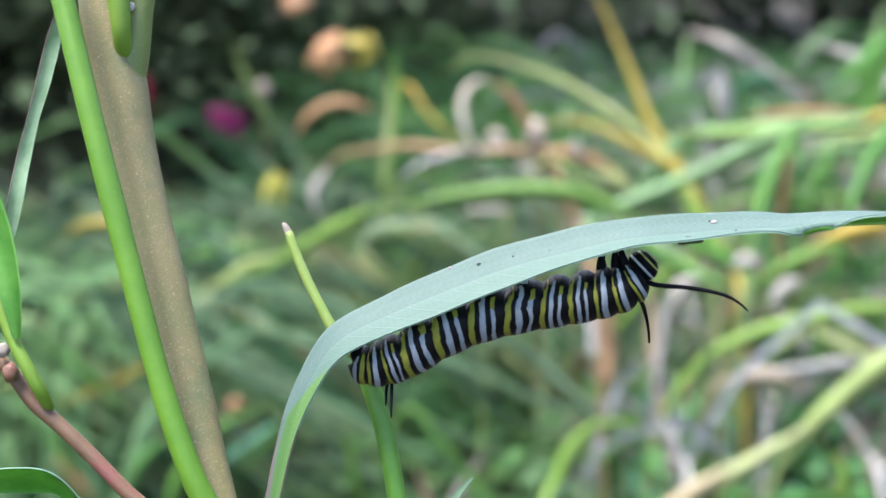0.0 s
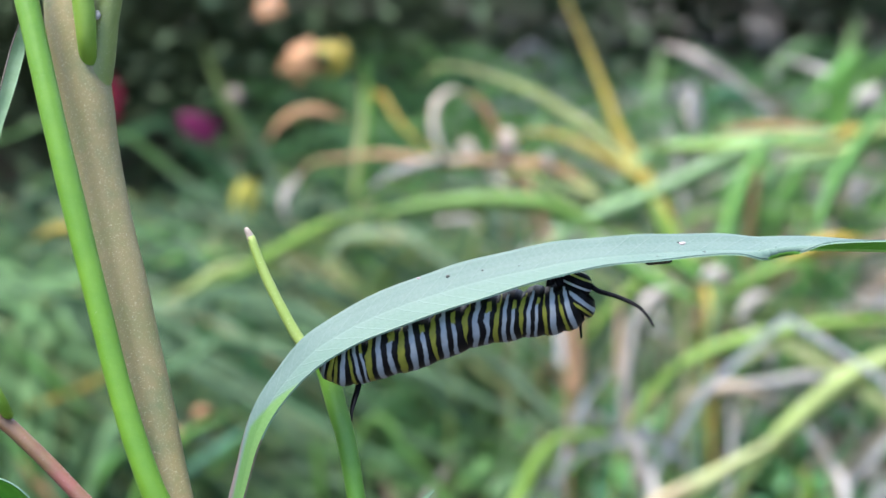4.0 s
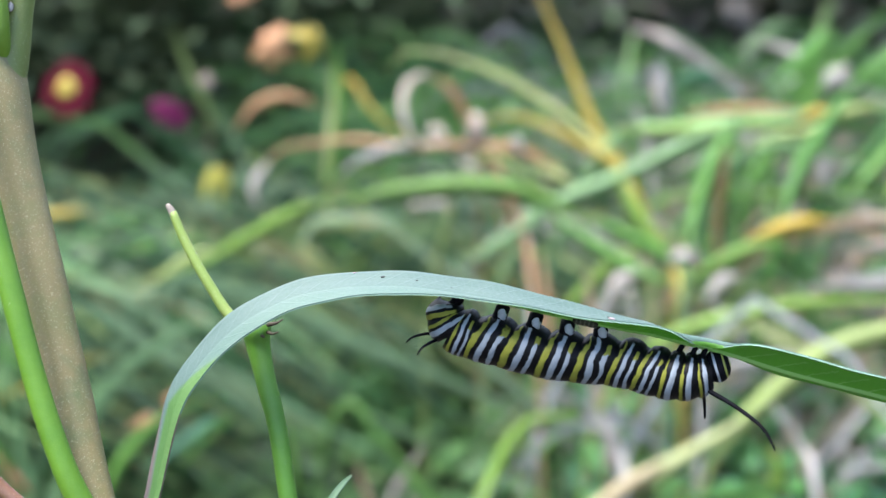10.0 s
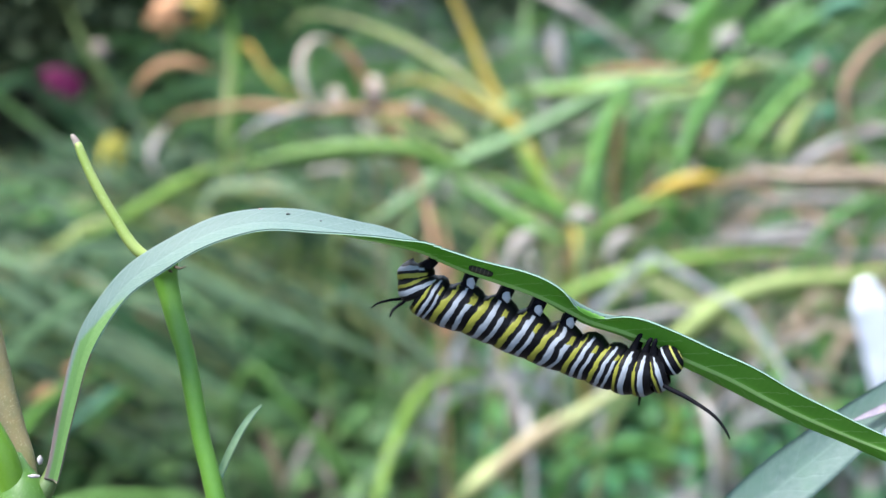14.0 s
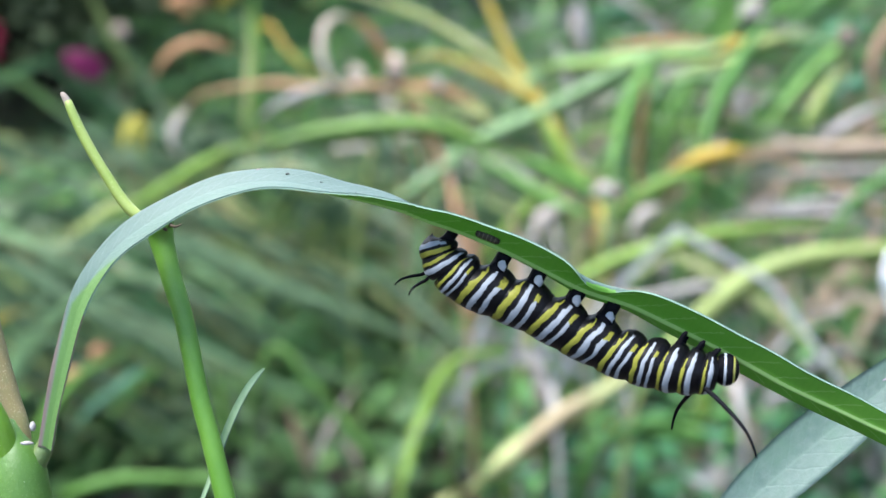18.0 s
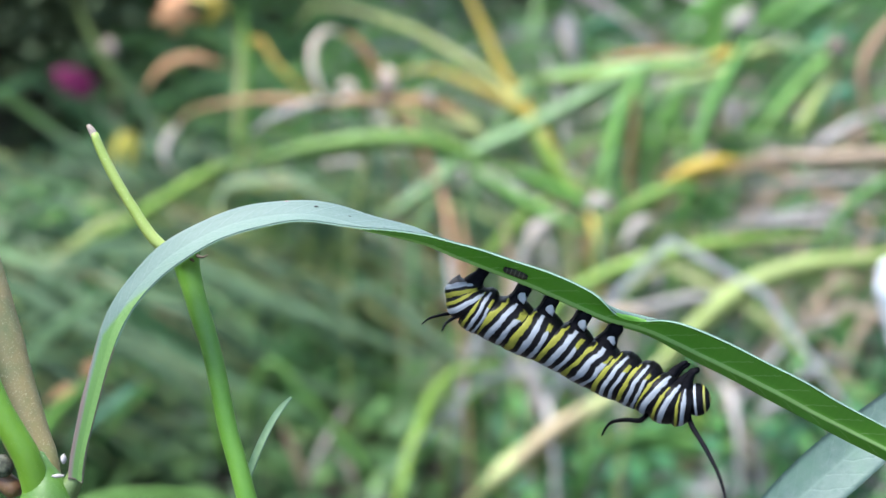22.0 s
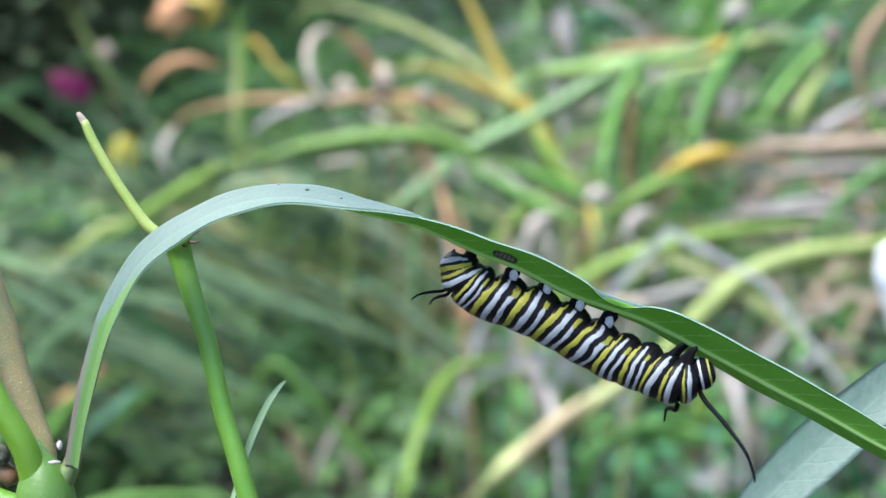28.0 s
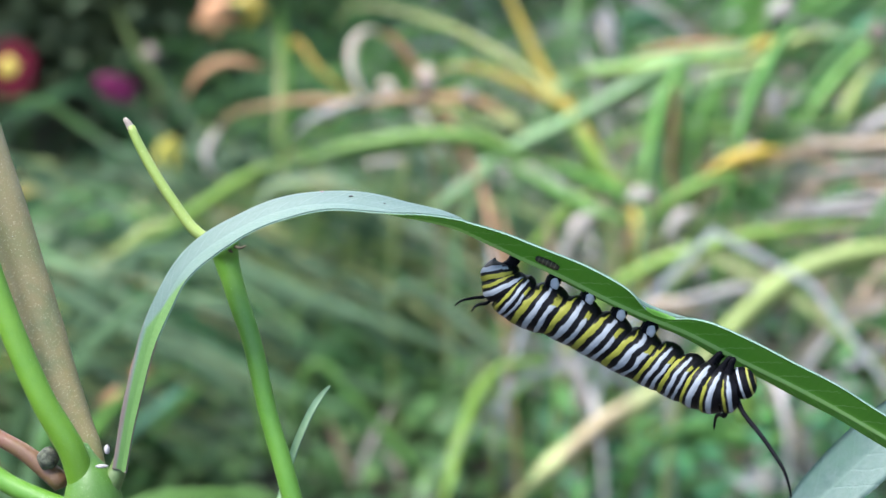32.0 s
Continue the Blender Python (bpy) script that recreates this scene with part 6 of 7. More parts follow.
blade([(0.212, 1.304, 0.381), (0.237, 1.310, 0.396), (0.261, 1.318, 0.421), (0.278, 1.325, 0.441)], 0.017, BRIGHT, UP_L, rooted=False)
blade([(0.237, 1.105, 0.284), (0.289, 1.106, 0.287), (0.336, 1.107, 0.288), (0.383, 1.107, 0.287)], 0.011, MAUVE, DEAD_L, rooted=False)
blade([(0.205, 1.056, 0.265), (0.251, 1.058, 0.268), (0.297, 1.057, 0.266), (0.337, 1.056, 0.260)], 0.011, MAUVE, DEAD_L, rooted=False)
blade([(0.223, 1.080, 0.274), (0.260, 1.078, 0.268), (0.307, 1.080, 0.270), (0.362, 1.080, 0.271)], 0.009, BLEACHED, BLEACH_L, rooted=False)
blade([(0.134, 1.033, 0.260), (0.148, 1.038, 0.275), (0.162, 1.040, 0.281)], 0.016, BLEACHED, BLEACH_L, rooted=False)
blade([(0.057, 1.012, 0.263), (0.066, 1.018, 0.280), (0.082, 1.020, 0.288)], 0.016, BLEACHED, BLEACH_L, rooted=False)
blade([(-0.064, 1.125, 0.355), (-0.040, 1.119, 0.366), (-0.012, 1.118, 0.362), (0.025, 1.113, 0.347)], 0.012, RUST, "rusty orange dry blade in the bed", rooted=False)
blade([(-0.106, 1.118, 0.365), (-0.087, 1.119, 0.369), (-0.064, 1.118, 0.365), (-0.045, 1.117, 0.360)], 0.012, BLEACHED, BLEACH_L, rooted=False)

blade([(-0.101, 1.020, 0.209), (-0.087, 1.020, 0.231), (-0.065, 1.020, 0.236), (-0.042, 1.020, 0.216), (-0.024, 1.020, 0.197), (0.003, 1.020, 0.173), (0.030, 1.020, 0.158), (0.062, 1.020, 0.155)], 0.014, SAGE, "soft pale grey-green blade trailing through the bed", rooted=False)
blade([(-0.212, 1.060, 0.214), (-0.181, 1.060, 0.184), (-0.149, 1.060, 0.153), (-0.107, 1.060, 0.133), (-0.069, 1.060, 0.125)], 0.011, SAGE, "soft pale grey-green blade trailing through the bed", rooted=False)
blade([(-0.330, 1.080, 0.207), (-0.288, 1.080, 0.191), (-0.252, 1.080, 0.166), (-0.220, 1.080, 0.135), (-0.187, 1.080, 0.113)], 0.010, SAGE, "soft pale grey-green blade trailing through the bed", rooted=False)
blade([(-0.187, 1.120, 0.239), (-0.149, 1.120, 0.223), (-0.111, 1.120, 0.192), (-0.072, 1.120, 0.150)], 0.012, SAGE, "soft pale grey-green blade trailing through the bed", rooted=False)
blade([(-0.079, 1.100, 0.245), (-0.040, 1.100, 0.225), (-0.012, 1.100, 0.199), (0.018, 1.100, 0.179)], 0.011, SAGE, "soft pale grey-green blade trailing through the bed", rooted=False)
blade([(-0.271, 1.040, 0.101), (-0.232, 1.040, 0.121), (-0.191, 1.040, 0.111), (-0.149, 1.040, 0.085)], 0.009, SAGE, "soft pale grey-green blade trailing through the bed", rooted=False)
blade([(-0.123, 0.980, 0.175), (-0.108, 0.980, 0.154), (-0.093, 0.980, 0.129), (-0.078, 0.980, 0.105), (-0.065, 0.980, 0.080)], 0.011, BRIGHT, "green blade low in the bed", rooted=False)
blade([(-0.141, 1.000, 0.140), (-0.135, 1.000, 0.115), (-0.128, 1.000, 0.090), (-0.124, 1.000, 0.069)], 0.010, TAN, TAN_L, rooted=False)
blade([(-0.083, 1.000, 0.152), (-0.097, 1.000, 0.130), (-0.111, 1.000, 0.105), (-0.124, 1.000, 0.077)], 0.007, BLEACHED, BLEACH_L, rooted=False)
blade([(-0.098, 0.960, 0.129), (-0.085, 0.960, 0.110), (-0.081, 0.960, 0.090)], 0.008, TAN, TAN_L, rooted=False)
blade([(-0.201, 1.020, 0.165), (-0.197, 1.020, 0.140), (-0.194, 1.020, 0.110), (-0.189, 1.020, 0.085)], 0.010, LIME, "upright lime-green stem in the bed", rooted=False)
blade([(-0.293, 1.000, 0.174), (-0.286, 1.000, 0.184), (-0.276, 1.000, 0.186)], 0.014, RUST, "rusty orange dry blade in the bed", rooted=False)
blade([(-0.316, 1.000, 0.115), (-0.296, 1.000, 0.135), (-0.272, 1.000, 0.152), (-0.248, 1.000, 0.174)], 0.012, TEAL, "broad blue-green leaf in the bed", rooted=False)
blade([(-0.300, 1.040, 0.101), (-0.274, 1.040, 0.131), (-0.244, 1.040, 0.157)], 0.012, BRIGHT, "green blade lying across the bed", rooted=False)
blade([(-0.386, 1.450, 0.426), (-0.380, 1.450, 0.397), (-0.367, 1.450, 0.361), (-0.352, 1.450, 0.330), (-0.338, 1.450, 0.312)], 0.014, OLIVE, "thin straw-green stem leaning over the bed", rooted=False)
blade([(-0.326, 1.350, 0.360), (-0.309, 1.350, 0.331), (-0.294, 1.350, 0.297), (-0.278, 1.350, 0.267), (-0.274, 1.350, 0.249)], 0.012, SAGE, "soft pale grey-green blade trailing through the bed", rooted=False)
blade([(-0.346, 1.300, 0.341), (-0.326, 1.300, 0.319), (-0.306, 1.300, 0.291), (-0.297, 1.300, 0.262)], 0.010, SAGE, "soft pale grey-green blade trailing through the bed", rooted=False)
blade([(-0.391, 1.280, 0.323), (-0.371, 1.280, 0.310), (-0.345, 1.280, 0.290), (-0.325, 1.280, 0.268)], 0.011, SAGE, "soft pale grey-green blade trailing through the bed", rooted=False)
blade([(-0.410, 1.260, 0.295), (-0.384, 1.260, 0.284), (-0.359, 1.260, 0.262), (-0.339, 1.260, 0.234)], 0.011, SAGE, "soft pale grey-green blade trailing through the bed", rooted=False)
blade([(-0.409, 1.220, 0.283), (-0.384, 1.220, 0.272), (-0.360, 1.220, 0.245), (-0.346, 1.220, 0.223)], 0.010, BRIGHT, "green blade lying across the bed", rooted=False)
blade([(-0.384, 1.180, 0.251), (-0.353, 1.180, 0.259), (-0.322, 1.180, 0.265), (-0.292, 1.180, 0.262)], 0.010, BRIGHT, "green blade lying across the bed", rooted=False)
blade([(-0.309, 1.070, 0.265), (-0.270, 1.070, 0.279), (-0.232, 1.070, 0.301), (-0.194, 1.070, 0.322), (-0.157, 1.070, 0.336)], 0.012, LIME, LIME_L, rooted=False)
blade([(-0.188, 1.250, 0.419), (-0.187, 1.250, 0.383), (-0.192, 1.250, 0.341), (-0.199, 1.250, 0.297)], 0.010, STRAW_GREEN, "thin straw-green stem leaning over the bed", rooted=False)
blade([(-0.151, 1.140, 0.354), (-0.137, 1.140, 0.351), (-0.122, 1.140, 0.361), (-0.115, 1.140, 0.366)], 0.012, BLEACHED, BLEACH_L, rooted=False)
blade([(-0.082, 1.060, 0.369), (-0.069, 1.060, 0.348), (-0.056, 1.060, 0.325), (-0.043, 1.060, 0.306)], 0.012, SAGE, "soft pale grey-green blade trailing through the bed", rooted=False)
blade([(-0.091, 1.120, 0.377), (-0.082, 1.120, 0.380), (-0.073, 1.120, 0.372)], 0.012, CREAM, BLEACH_L, rooted=False)
blade([(-0.055, 1.100, 0.381), (-0.048, 1.100, 0.393), (-0.043, 1.100, 0.384)], 0.013, CREAM, BLEACH_L, rooted=False)
blade([(-0.067, 1.100, 0.362), (-0.048, 1.100, 0.350), (-0.039, 1.100, 0.338)], 0.009, BLEACHED, BLEACH_L, rooted=False)
blade([(-0.023, 1.100, 0.372), (-0.016, 1.100, 0.376), (-0.011, 1.100, 0.362)], 0.009, BLEACHED, BLEACH_L, rooted=False)
blade([(-0.042, 1.070, 0.373), (-0.029, 1.070, 0.355), (-0.018, 1.070, 0.327), (-0.009, 1.070, 0.298), (0.000, 1.070, 0.269)], 0.011, RUST, TAN_L, rooted=False)
blade([(-0.092, 1.140, 0.424), (-0.073, 1.140, 0.412), (-0.062, 1.140, 0.393), (-0.059, 1.140, 0.378)], 0.010, RUST, TAN_L, rooted=False)
blade([(-0.006, 1.080, 0.362), (0.016, 1.080, 0.350), (0.035, 1.080, 0.339)], 0.015, STRAW_GREEN, AMBER_L, rooted=False)
blade([(-0.065, 1.050, 0.285), (-0.038, 1.050, 0.295), (-0.011, 1.050, 0.313), (0.007, 1.050, 0.323)], 0.012, MINT, MINT_L, rooted=False)
blade([(0.056, 1.100, 0.348), (0.082, 1.100, 0.353), (0.114, 1.100, 0.365), (0.142, 1.100, 0.379), (0.174, 1.100, 0.386)], 0.020, MINT, MINT_L, rooted=False)
blade([(0.056, 1.140, 0.376), (0.084, 1.140, 0.376), (0.132, 1.140, 0.376), (0.175, 1.140, 0.380), (0.218, 1.140, 0.385)], 0.016, LIME, LIME_L, rooted=False)
blade([(0.170, 1.130, 0.363), (0.198, 1.130, 0.373), (0.231, 1.130, 0.378), (0.258, 1.130, 0.394), (0.291, 1.130, 0.402)], 0.014, PALE, PALE_L, rooted=False)
blade([(0.212, 1.120, 0.389), (0.228, 1.120, 0.394), (0.242, 1.120, 0.396)], 0.014, AMBER, "yellow and orange dying blade in the bed", rooted=False)
blade([(0.107, 1.200, 0.427), (0.112, 1.200, 0.402), (0.116, 1.200, 0.377)], 0.015, BLEACHED, BLEACH_L, rooted=False)
blade([(0.086, 1.200, 0.392), (0.096, 1.200, 0.361), (0.102, 1.200, 0.336)], 0.011, BLEACHED, BLEACH_L, rooted=False)
blade([(0.137, 1.400, 0.369), (0.161, 1.400, 0.378), (0.190, 1.400, 0.372)], 0.025, WEED, "broad green leaf deep in the bed", rooted=False)
blade([(0.210, 1.300, 0.369), (0.242, 1.300, 0.380), (0.262, 1.300, 0.407), (0.281, 1.300, 0.439)], 0.019, GRASS, UP_L, rooted=False)
blade([(0.280, 1.320, 0.354), (0.305, 1.320, 0.382), (0.336, 1.320, 0.409), (0.367, 1.320, 0.431)], 0.020, BRIGHT, UP_L, rooted=False)
blade([(0.321, 1.360, 0.364), (0.359, 1.360, 0.392), (0.402, 1.360, 0.409), (0.438, 1.360, 0.432)], 0.022, BRIGHT, UP_L, rooted=False)
blade([(0.364, 1.300, 0.407), (0.384, 1.300, 0.423), (0.416, 1.300, 0.428)], 0.025, TEAL, "broad blue-green leaf in the bed", rooted=False)
blade([(0.320, 1.240, 0.364), (0.345, 1.240, 0.380), (0.375, 1.240, 0.390)], 0.026, TEAL, "broad blue-green leaf in the bed", rooted=False)
blade([(0.334, 1.200, 0.320), (0.348, 1.200, 0.338), (0.368, 1.200, 0.343)], 0.023, TEAL, "broad blue-green leaf in the bed", rooted=False)
blade([(0.255, 1.200, 0.402), (0.264, 1.200, 0.414), (0.269, 1.200, 0.424)], 0.013, BLEACHED, BLEACH_L, rooted=False)
blade([(0.152, 1.090, 0.263), (0.148, 1.090, 0.302), (0.151, 1.090, 0.341), (0.154, 1.090, 0.374)], 0.010, RUST, TAN_L, rooted=False)
blade([(0.169, 1.100, 0.280), (0.170, 1.100, 0.314), (0.178, 1.100, 0.348), (0.193, 1.100, 0.376)], 0.013, BRIGHT, UP_L, rooted=False)
blade([(0.212, 1.120, 0.304), (0.217, 1.120, 0.339), (0.229, 1.120, 0.372), (0.237, 1.120, 0.391)], 0.013, BRIGHT, UP_L, rooted=False)
blade([(0.178, 1.140, 0.314), (0.222, 1.140, 0.319), (0.265, 1.140, 0.317), (0.299, 1.140, 0.319)], 0.011, SAGE, "soft pale grey-green blade trailing through the bed", rooted=False)
blade([(0.280, 1.060, 0.320), (0.301, 1.060, 0.334), (0.323, 1.060, 0.348), (0.336, 1.060, 0.353)], 0.011, BLEACHED, BLEACH_L, rooted=False)
blade([(0.321, 1.030, 0.364), (0.332, 1.030, 0.342), (0.346, 1.030, 0.323)], 0.011, LIME, LIME_L, rooted=False)
blade([(0.034, 1.040, 0.330), (0.065, 1.040, 0.316), (0.097, 1.040, 0.298), (0.125, 1.040, 0.279)], 0.015, BRIGHT, "green blade lying across the bed", rooted=False)
blade([(0.103, 1.010, 0.299), (0.112, 1.010, 0.304), (0.121, 1.010, 0.299)], 0.016, BLEACHED, BLEACH_L, rooted=False)
blade([(0.025, 0.905, 0.124), (0.048, 0.905, 0.145), (0.072, 0.905, 0.165), (0.097, 0.905, 0.186)], 0.018, PEACH, "broad pinkish straw blade low in the bed", rooted=False)
blade([(0.187, 0.950, 0.200), (0.200, 0.950, 0.167), (0.215, 0.950, 0.134), (0.232, 0.950, 0.098)], 0.015, PEACH, "dry pinkish stalk leaning low in the bed", rooted=False)
blade([(0.042, 0.930, 0.215), (0.053, 0.930, 0.199), (0.059, 0.930, 0.181), (0.061, 0.930, 0.158)], 0.014, BLEACHED, BLEACH_L, rooted=False)
blade([(0.260, 1.000, 0.236), (0.262, 1.000, 0.198), (0.263, 1.000, 0.159)], 0.012, MINT, UP_L, rooted=False)
blade([(0.141, 0.950, 0.148), (0.172, 0.950, 0.129), (0.203, 0.950, 0.122), (0.228, 0.950, 0.129)], 0.015, BRIGHT, "green blade low in the bed", rooted=False)
blade([(0.092, 0.930, 0.130), (0.121, 0.930, 0.139), (0.156, 0.930, 0.135), (0.190, 0.930, 0.121)], 0.013, GRASS, "green blade low in the bed", rooted=False)
blade([(0.243, 0.990, 0.173), (0.272, 0.990, 0.192), (0.302, 0.990, 0.202)], 0.013, GRASS, "green blade low in the bed", rooted=False)
blade([(0.173, 0.970, 0.172), (0.187, 0.970, 0.149), (0.184, 0.970, 0.120)], 0.014, LIME, LIME_L, rooted=False)
blade([(0.003, 0.960, 0.158), (0.020, 0.960, 0.177), (0.037, 0.960, 0.191)], 0.010, LIME, LIME_L, rooted=False)
blade([(0.228, 0.970, 0.134), (0.249, 0.970, 0.149), (0.279, 0.970, 0.153)], 0.009, BLEACHED, BLEACH_L, rooted=False)
blade([(0.206, 1.050, 0.218), (0.234, 1.050, 0.213), (0.257, 1.050, 0.215)], 0.012, BLEACHED, BLEACH_L, rooted=False)
blade([(0.277, 1.030, 0.201), (0.296, 1.030, 0.191), (0.309, 1.030, 0.196)], 0.013, BLEACHED, BLEACH_L, rooted=False)
blade([(-0.484, 1.050, 0.297), (-0.458, 1.050, 0.265), (-0.427, 1.050, 0.236), (-0.397, 1.050, 0.196)], 0.011, MINT, "green blade lying across the bed", rooted=False)
blade([(-0.505, 1.150, 0.255), (-0.471, 1.150, 0.223), (-0.437, 1.150, 0.185), (-0.407, 1.150, 0.158)], 0.011, SAGE, "soft pale grey-green blade trailing through the bed", rooted=False)
blade([(-0.432, 1.100, 0.245), (-0.432, 1.100, 0.214), (-0.438, 1.100, 0.182), (-0.449, 1.100, 0.150)], 0.018, MINT, UP_L, rooted=False)
blade([(-0.459, 1.020, 0.241), (-0.432, 1.020, 0.217), (-0.402, 1.020, 0.188), (-0.375, 1.020, 0.163)], 0.013, BRIGHT, "green blade lying across the bed", rooted=False)
blade([(-0.433, 1.000, 0.181), (-0.409, 1.000, 0.191), (-0.379, 1.000, 0.204), (-0.355, 1.000, 0.216), (-0.336, 1.000, 0.221)], 0.008, AMBER, AMBER_L, rooted=False)
blade([(-0.496, 1.200, 0.268), (-0.473, 1.200, 0.279), (-0.445, 1.200, 0.282), (-0.412, 1.200, 0.287)], 0.013, AMBER, AMBER_L, rooted=False)
blade([(-0.350, 1.120, 0.239), (-0.334, 1.120, 0.245), (-0.319, 1.120, 0.250), (-0.298, 1.120, 0.265), (-0.267, 1.120, 0.276)], 0.013, PALE, PALE_L, rooted=False)
blade([(-0.447, 0.950, 0.215), (-0.427, 0.950, 0.183), (-0.408, 0.950, 0.150), (-0.393, 0.950, 0.116)], 0.011, BRIGHT, "green blade lying across the bed", rooted=False)
blade([(-0.420, 0.950, 0.164), (-0.404, 0.950, 0.140), (-0.388, 0.950, 0.121)], 0.013, RUST, TAN_L, rooted=False)
blade([(-0.376, 0.980, 0.111), (-0.359, 0.980, 0.142), (-0.334, 0.980, 0.167)], 0.012, BRIGHT, UP_L, rooted=False)
blade([(-0.327, 1.000, 0.158), (-0.312, 1.000, 0.163), (-0.298, 1.000, 0.173)], 0.013, RUST, "rusty orange dry blade in the bed", rooted=False)
blade([(-0.377, 1.000, 0.127), (-0.365, 1.000, 0.152), (-0.358, 1.000, 0.172)], 0.012, BLEACHED, BLEACH_L, rooted=False)
blade([(-0.509, 1.080, 0.230), (-0.481, 1.080, 0.210), (-0.464, 1.080, 0.179), (-0.463, 1.080, 0.136)], 0.015, MINT, MINT_L, rooted=False)


def flower(at, r, petal, eye, label, tilt, seed, count=11, droop=0.1):
    """A small composite flower on a thin stalk."""
    rng = np.random.RandomState(seed)
    base = new("flower")
    base.matrix_world = Matrix.Translation(Vector((at[0], at[1] + 0.02, 0.0)))
    tagged(base, label, "flower")
    m = pose(0, -0.02, at[2], *tilt)
    for k in range(count):
        pm = []
        for i in range(7):
            u = i / 6
            w = r * 0.30 * math.sin(math.pi * min(1, 0.12 + u * 0.8)) + 0.0004
            for q in (-1, 0, 1):
                pm.append((r * (0.2 + 0.85 * u), q * w, -droop * r * u * u + abs(q) * 0.0015))
        pf = [(i * 3 + j, i * 3 + j + 1, (i + 1) * 3 + j + 1, (i + 1) * 3 + j) for i in range(6) for j in (0, 1)]
        ob = part("petal", mesh_of("petal", pm, pf, [petal]), base)
        ob.matrix_basis = m @ pose(0, 0, rng.randn() * 0.0008, 0, rng.randn() * 5, 360 / count * k + rng.randn() * 5)
    v, f = blob(r * (0.2 if petal == eye else 0.4), seed, 1.0, (1, 1, 0.5))
    part("flower_eye", mesh_of("flower_eye", v, f, [eye]), base).matrix_basis = m
    v, f = tube([(0, 0, 0, 1.3), (4, 0, at[2] * 500, 1.2), (0, -18, at[2] * 1000 - 3, 1.0)], 14, 8)
    part("stalk", mesh_of("stalk", v, f, [GRASS]), base)
    return base


flower((-0.494, 1.407, 0.366), 0.030, PETAL_RED, PETAL_YELLOW, "crimson daisy with a yellow eye", (70, 0, -15), 5, 12)
flower((-0.422, 1.557, 0.318), 0.026, PETAL_MAGENTA, PETAL_MAGENTA, "magenta daisy seen from its side", (15, 35, 0), 6, 12, 0.5)
flower((-0.300, 1.254, 0.315), 0.015, PETAL_OLIVE, PETAL_OLIVE, "small yellow flower on a thin stalk", (0, 8, 0), 7, 6, 1.9)
flower((-0.327, 1.687, 0.376), 0.026, PETAL_ORANGE, PETAL_ORANGE, "orange flower in the bed", (65, 20, 0), 8, 5, 0.9)
flower((-0.278, 1.694, 0.381), 0.024, PETAL_YELLOW, PETAL_YELLOW, "pale yellow flower in the bed", (60, 30, 30), 9, 4, 0.7)
flower((-0.378, 1.751, 0.435), 0.018, PETAL_ORANGE, FLUFF, "small orange flower in the bed", (55, 0, 0), 10, 8, 0.4)


def seed_head(at, r, seed):
    v, f = blob(r, seed, 1.6, (1, 0.9, 1.1))
    base = tagged(new("seed_head"), "pale dry seed head on a thin stalk", "seed head", "seed heads")
    base.matrix_world = Matrix.Translation(Vector((at[0], at[1], 0)))
    part("fluff", mesh_of("fluff", v, f, [FLUFF]), base).matrix_basis = pose(0, 0, at[2])
    v, f = tube([(0, 0, 0, 1.4), (3, 2, at[2] * 500, 1.2), (0, 0, at[2] * 1000, 1.0)], 12, 8)
    part("stalk", mesh_of("stalk", v, f, [TAN]), base)


for at, r, k in (((-0.373, 1.519, 0.353), 0.009, 1), ((-0.047, 1.085, 0.385), 0.007, 2), ((0.126, 1.055, 0.289), 0.006, 3), ((0.318, 1.111, 0.400), 0.007, 4)):
    seed_head(at, r, k)

# a white painted stake at the bed's edge
STAKE = (0.250, 0.753, 0.303)
v, f = [], []
for z, w in ((0.0, 0.010), (STAKE[2] + 0.035, 0.010), (STAKE[2] + 0.050, 0.004)):
    v += [(-w, -w * 0.5, z), (w, -w * 0.5, z), (w, w * 0.5, z), (-w, w * 0.5, z)]
f = [(i * 4 + j, i * 4 + (j + 1) % 4, i * 4 + 4 + (j + 1) % 4, i * 4 + 4 + j) for i in (0, 1) for j in range(4)] + [(8, 9, 10, 11)]
stake = tagged(new("garden_stake", mesh_of("garden_stake", v, f, [WHITE_WOOD], smooth=False)), "white painted garden stake", "stake")
stake.matrix_world = pose(STAKE[0] + 0.105, STAKE[1], 0, 0, -17)


